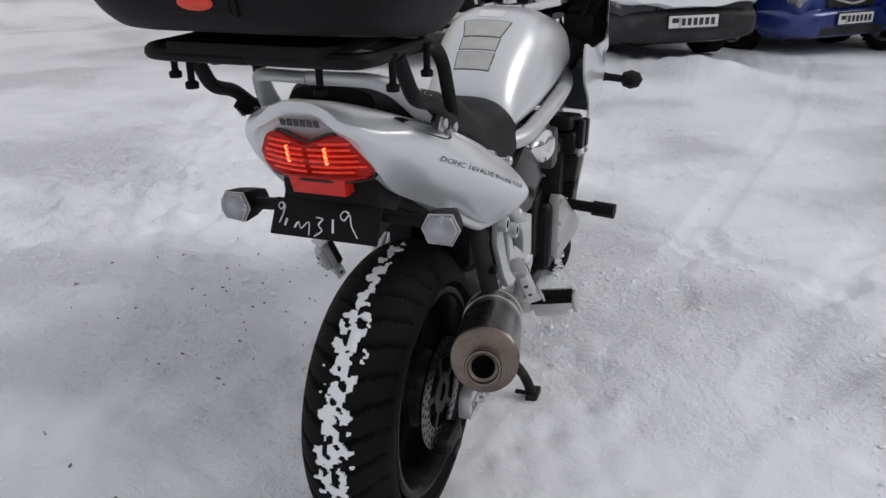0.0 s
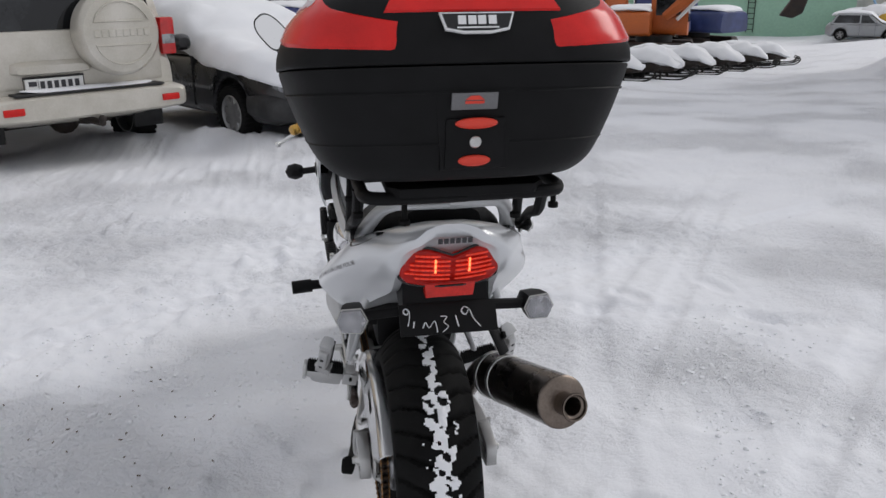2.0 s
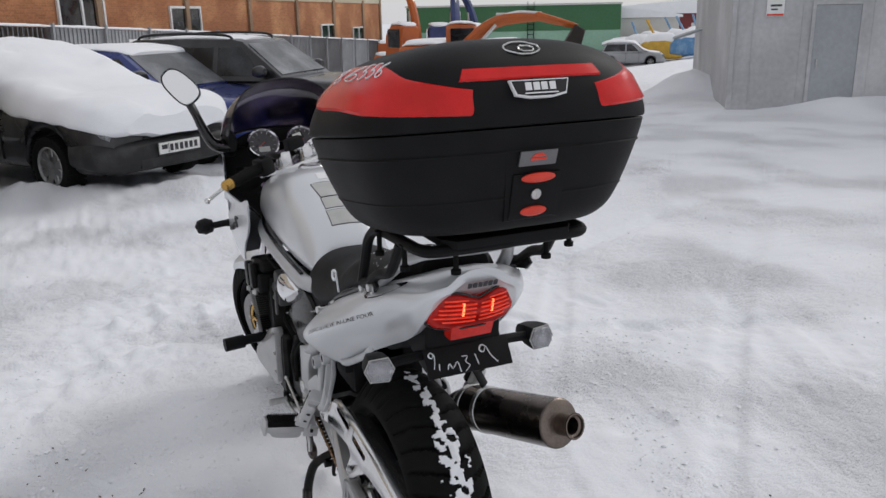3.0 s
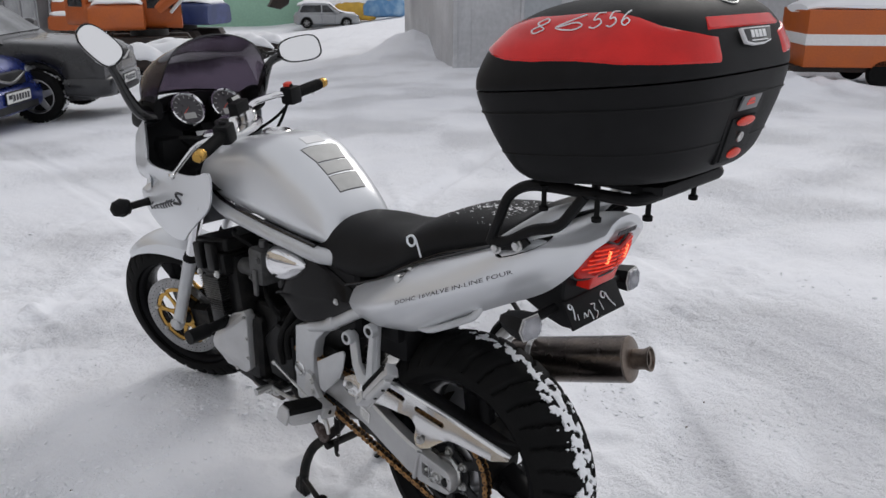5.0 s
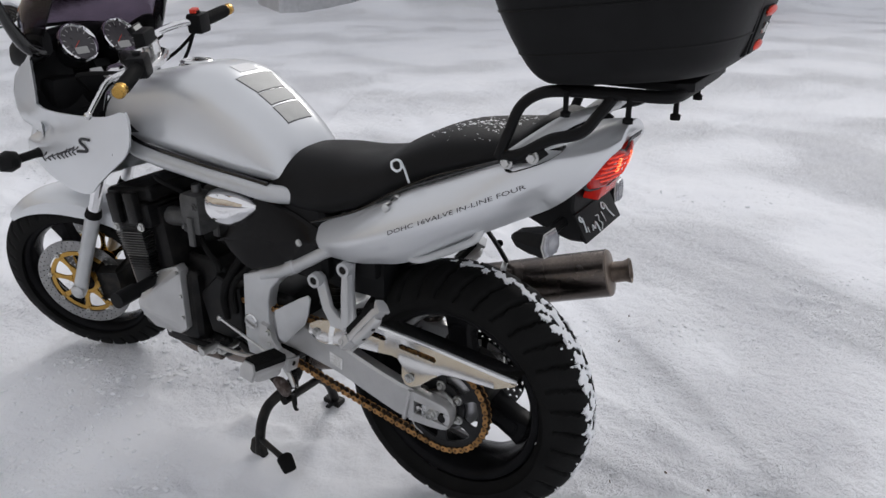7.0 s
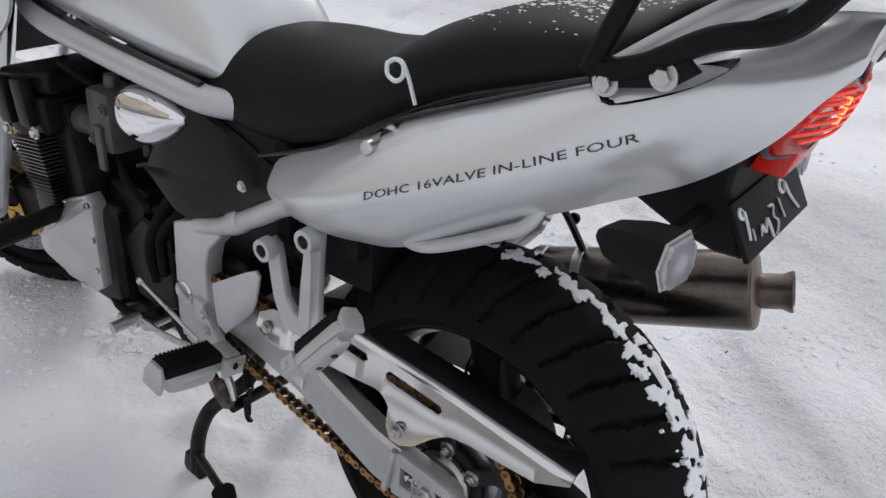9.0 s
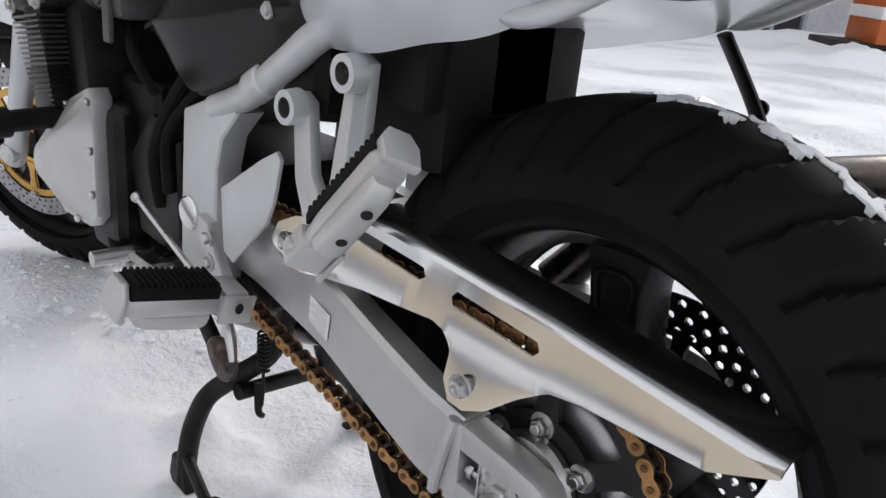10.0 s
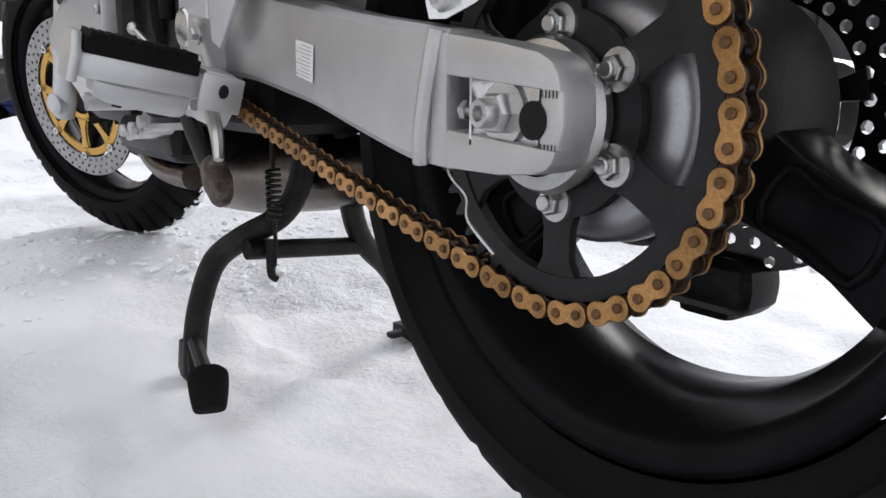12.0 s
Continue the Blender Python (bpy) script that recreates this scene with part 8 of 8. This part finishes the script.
for x, z in [(-27, 1.9), (-20.5, 1.9), (-13.6, 1.88), (-6.9, 1.86), (0.05, 1.82), (7.1, 1.48), (24.7, 0.5), (30.9, 0.22)]:
    wn_ = part("window", block(x - 1.27, x + 1.27, -0.03, 0.1, z - 0.55, z + 0.55), GLASS_DARK, works, "dark two-pane window")
    part("window_frame", merged(block(x - 1.3, x + 1.3, -0.09, 0.02, z - 0.6, z - 0.5), block(x - 1.3, x + 1.3, -0.09, 0.02, z + 0.5, z + 0.6), block(x - 1.3, x - 1.2, -0.09, 0.02, z - 0.5, z + 0.5), block(x + 1.2, x + 1.3, -0.09, 0.02, z - 0.5, z + 0.5), block(x - 0.05, x + 0.05, -0.088, 0.02, z - 0.5, z + 0.5)), WHITE, wn_, "white window frame")
    part("sill", block(x - 1.4, x + 1.4, -0.16, 0.0, z - 0.68, z - 0.61), WHITE, wn_)

# long green building, a low red one and a pale one far off
green = thing("green_building", "long green metal-clad building", "building", Matrix.Translation((25.6, 63.2, -2.9)) @ pose(0, 0, 0, 0, 0, -29))
part("upper_band", block(0, 17.6, 0.0, 12, 3.0, 5.0), GREEN_DARK, green, "dark green upper cladding")
part("lower_wall", block(0, 17.6, 0.03, 12, 0.0, 3.0), GREEN_PALE, green, "pale green lower cladding")
part("roof_edge", block(-0.1, 17.7, -0.1, 12, 5.0, 5.15), PALE_WALL, green)
part("annex", block(17.62, 22.6, 1.5, 16, 0.0, 3.9), PALE_WALL, green)
part("annex_roof", prism([(17.5, 3.9), (22.8, 3.9), (22.8, 4.1), (17.5, 4.8)], 1.2, 16, "y"), POWDER, green)
for i in range(6):
    part("window", block(22.55, 22.64, 2.8 + 2.1 * i, 3.8 + 2.1 * i, 1.6, 2.6), GLASS_DARK, green)
part("ladder", merged(*[block(10 + a, 10.06 + a, -0.1, 0.0, 0.5, 5.3) for a in (0, 0.5)], *[block(10, 10.56, -0.08, -0.03, 0.7 + 0.4 * i, 0.75 + 0.4 * i) for i in range(11)]), IRON, green)
redb = thing("red_building", "low dark red building with a snowy roof", "building", Matrix.Translation((55.0, 76.0, -3.0)) @ pose(0, 0, 0, 0, 0, -37))
part("wall", block(-6, 22, 0, 8, 0, 4.2), RED_WALL, redb)
part("roof", prism([(-6.5, 4.2), (22.5, 4.2), (22.5, 4.5), (8, 5.6), (-6.5, 4.5)], -0.4, 8, "y"), POWDER, redb, "snow-covered roof")
part("pale_band", block(9, 22, -0.05, 0.1, 2.2, 3.2), PALE_WALL, redb)
part("window", block(1, 5.5, -0.06, 0.1, 1.9, 3.0), GLASS_DARK, redb)
part("window_frame", merged(*[block(1 + 1.1 * i - 0.06, 1 + 1.1 * i + 0.06, -0.1, 0.0, 1.9, 3.0) for i in range(5)], block(0.9, 5.6, -0.1, 0, 2.98, 3.1), block(0.9, 5.6, -0.1, 0, 1.8, 1.92)), WHITE, redb)

# grey hangar: its front runs along F from the corner
HANG = Matrix.Translation((10.0, 9.5, 0)) @ Matrix(((0.8, 0.6, 0, 0), (-0.6, 0.8, 0, 0), (0, 0, 1, 0), (0, 0, 0, 1))) @ Matrix.Diagonal((0.72, 0.72, 0.85, 1))
hangar = thing("hangar", "grey sheet-metal hangar with a side door and a dark door opening", "building", HANG)
part("front_wall", merged(block(0, 4.05, 0, 0.25, -1.2, 7.5), block(4.05, 8.2, 0, 0.25, 3.6, 7.5), block(8.2, 22, 0, 0.25, -1.4, 7.5)), SHED_GREY, hangar, "flat grey metal wall")
part("side_wall", block(0, 0.25, 0.25, 11.5, -1.2, 7.5), SHED_GREY, hangar)
part("far_wall", merged(block(21.75, 22, 0.25, 11.5, -1.4, 7.5), block(0.25, 21.75, 11.25, 11.5, -1.2, 7.5)), SHED_GREY, hangar)
part("roof", block(-0.3, 22.3, -0.3, 11.8, 7.5, 7.7), SHED_GREY, hangar)
# a near-black sheet paints the shade inside the open doorway
part("gate", block(4.05, 8.2, 0.12, 0.2, -1.3, 3.6), SHED_DARK, hangar, "dark sheet painted as the shade inside the door opening")
for x in (4.05, 5.4, 7.3, 8.15):
    part("gate_post", block(x - 0.05, x + 0.05, -0.04, 0.12, -1.3, 3.6, 0.01, 1), SHED_DOOR if x > 7 else SHED_DARK, hangar)
dr = part("door", block(1.82, 2.82, -0.03, 0.02, -0.5, 1.84, 0.008, 1), SHED_DOOR, hangar, "plain metal door")
part("door_frame", merged(block(1.74, 1.82, -0.05, 0.02, -0.5, 1.92), block(2.82, 2.9, -0.05, 0.02, -0.5, 1.92), block(1.82, 2.82, -0.05, 0.02, 1.84, 1.92)), SHED_GREY, dr)
part("door_handle", block(1.92, 1.95, -0.07, -0.02, 0.6, 0.78, 0.008, 1), STEEL, dr)
for x in (0.45, 1.55, 3.1, 9.5, 11.0, 12.5, 14.0, 15.5, 17.0):
    part("wall_seam", block(x - 0.012, x + 0.012, -0.012, 0.02, -1.0, 7.5), SHED_GREY, hangar)
part("corner_post", block(-0.06, 0.06, -0.06, 0.06, -1.2, 7.5, 0.01, 1), SHED_GREY, hangar)
for z, y in ((2.5, 6.0), (1.2, 8.5)):
    part("awning", prism([(-0.9, z - 0.25), (0.0, z), (0.0, z + 0.06), (-0.9, z - 0.19)], y, y + 1.2, "y"), SHED_DOOR, hangar)
notice = thing("wall_notice", "white notice with a red line on the hangar", "sign", HANG @ Matrix.Translation((0.91, -0.03, 1.8)))
nb = part("board", block(-0.2, 0.2, -0.012, 0.012, -0.17, 0.17, 0.004, 1), WHITE, notice)
part("print_bars", merged(block(-0.12, 0.14, -0.017, -0.011, 0.02, 0.06), block(-0.1, 0.05, -0.017, -0.011, -0.05, -0.02)), DARK_TEXT, nb)
part("red_line", block(-0.19, 0.19, -0.017, -0.011, -0.16, -0.12), RED_PART, nb)


# diggers and other machines
def digger(label, m, paint, boom, group="parked diggers"):
    """A tracked digger: boom holds the y, z of its foot, elbow, tip of arm and bucket."""
    g = thing("digger", label, "excavator", m, group)
    for s in (-1, 1):
        outline = [(-1.7, 0.35), (-1.45, 0.05), (1.45, 0.05), (1.7, 0.35), (1.45, 0.72), (-1.45, 0.72)]
        part("track", prism(outline, s * 1.15 - 0.25, s * 1.15 + 0.25, "x", 0.05, 2), RUST, g, "steel crawler track")
    part("turntable", lathe([(0.0, 0.72), (0.75, 0.72), (0.75, 0.98), (0.0, 0.98)], "z", (0, 0, 0), 24), IRON, g)
    part("engine_house", hull([(-2.1, 1.0, 1.75, 1.05, 0.95), (-1.9, 0.95, 1.95, 1.25, 1.15), (-0.3, 0.95, 1.95, 1.25, 1.2), (-0.1, 0.98, 1.85, 1.2, 1.15)], "y", 6, 24, 2), paint, g)
    cab = part("cab", hull([(-0.2, 0.98, 2.7, 0.5, 0.45), (0.0, 0.95, 2.8, 0.55, 0.5), (0.9, 0.95, 2.8, 0.55, 0.5), (1.3, 0.95, 2.45, 0.55, 0.48)], "y", 6, 20, 2, -0.65), paint, g)
    part("cab_window", block(-1.21, -1.15, 0.0, 1.0, 1.75, 2.6, 0.02, 1), GLASS_DARK, cab)
    part("cab_window", block(-0.15, -0.09, 0.0, 1.0, 1.75, 2.6, 0.02, 1), GLASS_DARK, cab)
    part("cab_windscreen", pane([(-1.1, 1.33, 1.5), (-0.2, 1.33, 1.5), (-0.2, 1.2, 2.5), (-1.1, 1.2, 2.5)], 0.03), GLASS_DARK, cab)
    part("roof_snow", snow_heap([(-2.0, 1.9, 1.98, 0.8, 0.7), (-1.6, 1.93, 2.16, 1.15, 1.0), (-0.4, 1.93, 2.14, 1.15, 1.0), (-0.15, 1.9, 2.0, 0.9, 0.8)], 6, 0.03, 20, 4), POWDER, g)
    part("cab_snow", snow_heap([(-0.2, 2.72, 2.78, 0.3, 0.25), (0.1, 2.77, 2.9, 0.5, 0.42), (0.8, 2.77, 2.9, 0.5, 0.42), (1.1, 2.7, 2.78, 0.3, 0.25)], 2, 0.02, 16, 4), POWDER, cab).location = (-0.65, 0, 0)
    (fy, fz), (ey, ez), (ty, tz), (by, bz) = boom
    mid = (fy + (ey - fy) * 0.45, fz + (ez - fz) * 0.45 + 0.55)
    part("boom", tube([(0.25, fy, fz), (0.25, *mid), (0.25, ey, ez)], [0.2, 0.3, 0.27, 0.16], 8, 5, False, 0.7), paint, g, "long bent boom")
    part("arm", tube([(0.25, ey - 0.2 * (ty - ey), ez - 0.2 * (tz - ez)), (0.25, ey, ez), (0.25, ty, tz)], [0.1, 0.23, 0.2, 0.12], 8, 3, False, 0.7), paint, g)
    part("boom_cylinder", merged(rod((0.05, fy + 0.5, fz - 0.1), (0.05, mid[0], mid[1] - 0.1), 0.07), rod((0.45, fy + 0.5, fz - 0.1), (0.45, mid[0], mid[1] - 0.1), 0.07)), STEEL, g)
    part("arm_cylinder", rod((0.25, mid[0], mid[1] + 0.3), (0.25, ey - 0.18 * (ty - ey), ez - 0.18 * (tz - ez) + 0.05), 0.08), STEEL, g)
    shell = [(ty - 0.1, tz + 0.1), (ty + 0.3, tz - 0.15), (by + 0.35, bz + 0.2), (by, bz), (by - 0.45, bz + 0.1), (by - 0.2, bz + 0.5)]
    part("bucket", prism(shell, -0.3, 0.8, "x", 0.04, 1), RUST, g, "steel digging bucket")
    part("boom_snow", tube([(0.25, mid[0] + 0.1, mid[1] + 0.24), (0.25, (mid[0] + ey) / 2, (mid[1] + ez) / 2 + 0.27), (0.25, ey, ez + 0.18)], [0.06, 0.13, 0.05], 8, 4, False, 0.6), POWDER, g)
    return g


def spot(t, lat, z=0.0):
    """A place in the yard by its distance and compass bearing from the motorcycle."""
    x, y = t * math.sin(radians(lat)), t * math.cos(radians(lat))
    return x, y, fall(x, y) + z


UP = ((0.4, 1.6), (2.4, 3.9), (4.0, 2.2), (3.9, 1.4))
HIGH = ((0.4, 1.6), (1.7, 4.6), (3.3, 5.2), (3.6, 4.3))
REACH = ((0.4, 1.7), (3.9, 3.0), (5.4, 2.6), (5.2, 1.7))
for (dist, brg), turn, size, mat, arm, lab in (((36, 23.0), 10, 0.95, ORANGE, HIGH, "orange tracked digger with its arm raised, snow on the cab"), ((45, 21.0), -30, 0.74, ORANGE, UP, "orange tracked digger, snow on its roof"),
                                         ((28.4, 25.2), -120, 0.84, ORANGE, REACH, "orange tracked digger with its arm stretched out, snow on the boom"), ((37, 25.3), -20, 0.95, DIG_BLUE, HIGH, "dark blue digger with its arm raised"), ((38, 27.6), 30, 0.95, DIG_BLUE, HIGH, "dark blue digger with its arm raised beside another")):
    x, y, z = spot(dist, brg)
    digger(lab, pose(x, y, z - 0.05, 0, 0, turn) @ Matrix.Diagonal((size, size, size, 1)), mat, arm)


# low implements with curved runners under snow
def snowmobile(m, k):
    g = thing("snowmobile", "snow-covered snowmobile with curved front skis", "snowmobile", m, "row of snow-covered snowmobiles")
    part("body", hull([(-1.3, 0.25, 0.5, 0.25, 0.2), (-0.9, 0.2, 0.72, 0.3, 0.25), (0.0, 0.2, 0.78, 0.34, 0.25), (0.7, 0.25, 0.75, 0.42, 0.3), (1.25, 0.32, 0.5, 0.3, 0.2)], "y", 3, 20, 3), RUST, g, "dark body")
    part("track_belt", block(-0.22, 0.22, -1.35, 0.3, 0.0, 0.28, 0.1, 2), RUBBER, g)
    part("snow_cover", snow_heap([(-1.4, 0.45, 0.6, 0.3, 0.2), (-0.9, 0.55, 0.98, 0.42, 0.3), (0.0, 0.58, 1.0 + 0.1 * (k % 3), 0.45, 0.3), (0.5, 0.58, 1.18, 0.5, 0.3), (0.9, 0.5, 0.95, 0.5, 0.32), (1.35, 0.42, 0.56, 0.32, 0.2)], 3.0 + k, 0.09, 22, 4), POWDER, g, "heaped snow")
    for s in (-1, 1):
        part("ski", tube([(s * 0.42, 0.2, 0.06), (s * 0.42, 1.2, 0.05), (s * 0.42, 1.6, 0.12), (s * 0.42, 1.78, 0.34), (s * 0.42, 1.66, 0.42)], 0.03, 6, 4), IRON, g)
        part("ski_leg", rod((s * 0.42, 0.9, 0.06), (s * 0.3, 0.85, 0.5), 0.03), IRON, g)
    return g


for k in range(11):
    x, y = 6.0 + 0.78 * k, 14.0 + 0.74 * k
    if k % 2 == 0:
        x, y = x - 0.2, y + 0.3
    snowmobile(pose(x, y, fall(x, y), 0, 0, -127 + rnd.uniform(-9, 9)) @ Matrix.Diagonal((0.7, 0.7, 0.56, 1)), k)

# far row of parked cars and covered machines
FAR = dict(w=0.88, r=0.32, b=2.65, fo=0.85, ro=0.85, sill=0.2, hood=0.9, belt=1.0, roof=1.6, cabin=(0.95, 0.1, -1.6, -1.95), tail=-0.03, taper=0.15, tumble=0.2, pillars=[-0.3])
first = None
for k in range(6):
    x, y = 34.0 + 2.6 * k * 0.62, 44.0 + 2.6 * k * 0.78
    m = pose(x, y, fall(x, y), 0, 0, -127)
    if first is None:
        first = car("parked_car", "grey parked car with snow on its roof", "car", m, CAR_GREY, FAR, group="far row of cars")
        part("roof_snow", snow_heap([(-1.9, 1.4, 1.55, 0.55, 0.45), (-1.4, 1.5, 1.72, 0.66, 0.58), (0.0, 1.5, 1.72, 0.66, 0.58), (0.4, 1.4, 1.5, 0.5, 0.4), (1.0, 1.0, 1.1, 0.7, 0.6), (1.9, 0.88, 0.96, 0.6, 0.5)], 5, 0.03, 20, 4), POWDER, first, "layer of snow")
    else:
        copy_thing(first, m)
for k, (mat, brg, dist, turn) in enumerate(((SKY_BLUE, 38.2, 62, 20), (DIG_YELLOW, 39.6, 60, 50), (SKY_BLUE, 40.8, 64, 80), (SKY_BLUE, 42.0, 66, 10), (DIG_YELLOW, 38.9, 68, 0), (SKY_BLUE, 41.6, 60, 60))):
    x, y, z = spot(dist, brg)
    g = thing("covered_machine", "pale machine half covered in snow" if k % 2 else "blue machine under snow and sheeting", "machine", pose(x, y, z, 0, 0, turn), "far covered machines")
    part("hull", hull([(-1.6, 0.3, 1.2, 0.8, 0.7), (-1.2, 0.2, 1.6, 1.0, 0.8), (0.6, 0.2, 1.7, 1.0, 0.8), (1.5, 0.3, 1.1, 0.8, 0.6)], "y", 5, 20, 2), mat, g)
    part("snow_cover", snow_heap([(-1.5, 1.1, 1.4, 0.7, 0.5), (-0.8, 1.3, 1.95, 0.95, 0.6), (0.5, 1.3, 2.0, 0.95, 0.6), (1.4, 1.0, 1.3, 0.6, 0.4)], k + 2.5, 0.12, 20, 3), POWDER, g)
    part("mast", rod((0.3, 0.2, 1.5), (0.5, 1.0, 2.9), 0.08), mat, g)

# orange and white trailer by the hangar's far end
x, y = 13.1, 3.2
trailer = thing("orange_trailer", "orange and white box trailer with snow on top", "trailer", pose(x, y, fall(x, y), 0, 0, 40) @ Matrix.Diagonal((0.56, 0.56, 0.56, 1)))
part("box", block(-1.1, 1.1, -2.2, 2.2, 0.55, 2.1, 0.04), ORANGE, trailer)
part("white_band", block(-1.12, 1.12, -2.22, 2.22, 1.15, 1.45, 0.01, 1), WHITE, trailer)
part("top_snow", snow_heap([(-2.2, 2.0, 2.2, 0.9, 0.8), (-1.6, 2.05, 2.4, 1.1, 0.95), (1.4, 2.05, 2.4, 1.1, 0.95), (2.2, 2.0, 2.2, 0.9, 0.8)], 4, 0.06, 20, 4), POWDER, trailer)
for s in (-1, 1):
    part("wheel", lathe([(0.0, s * 0.06), (0.2, s * 0.1), (0.36, s * 0.1), (0.38, s * 0.02), (0.38, -s * 0.1), (0.0, -s * 0.1)], "x", (s * 1.0, 0, 0.38), 28), RUBBER, trailer)
part("chassis", block(-0.9, 0.9, -2.1, 3.2, 0.4, 0.56, 0.02, 1), RUST, trailer)
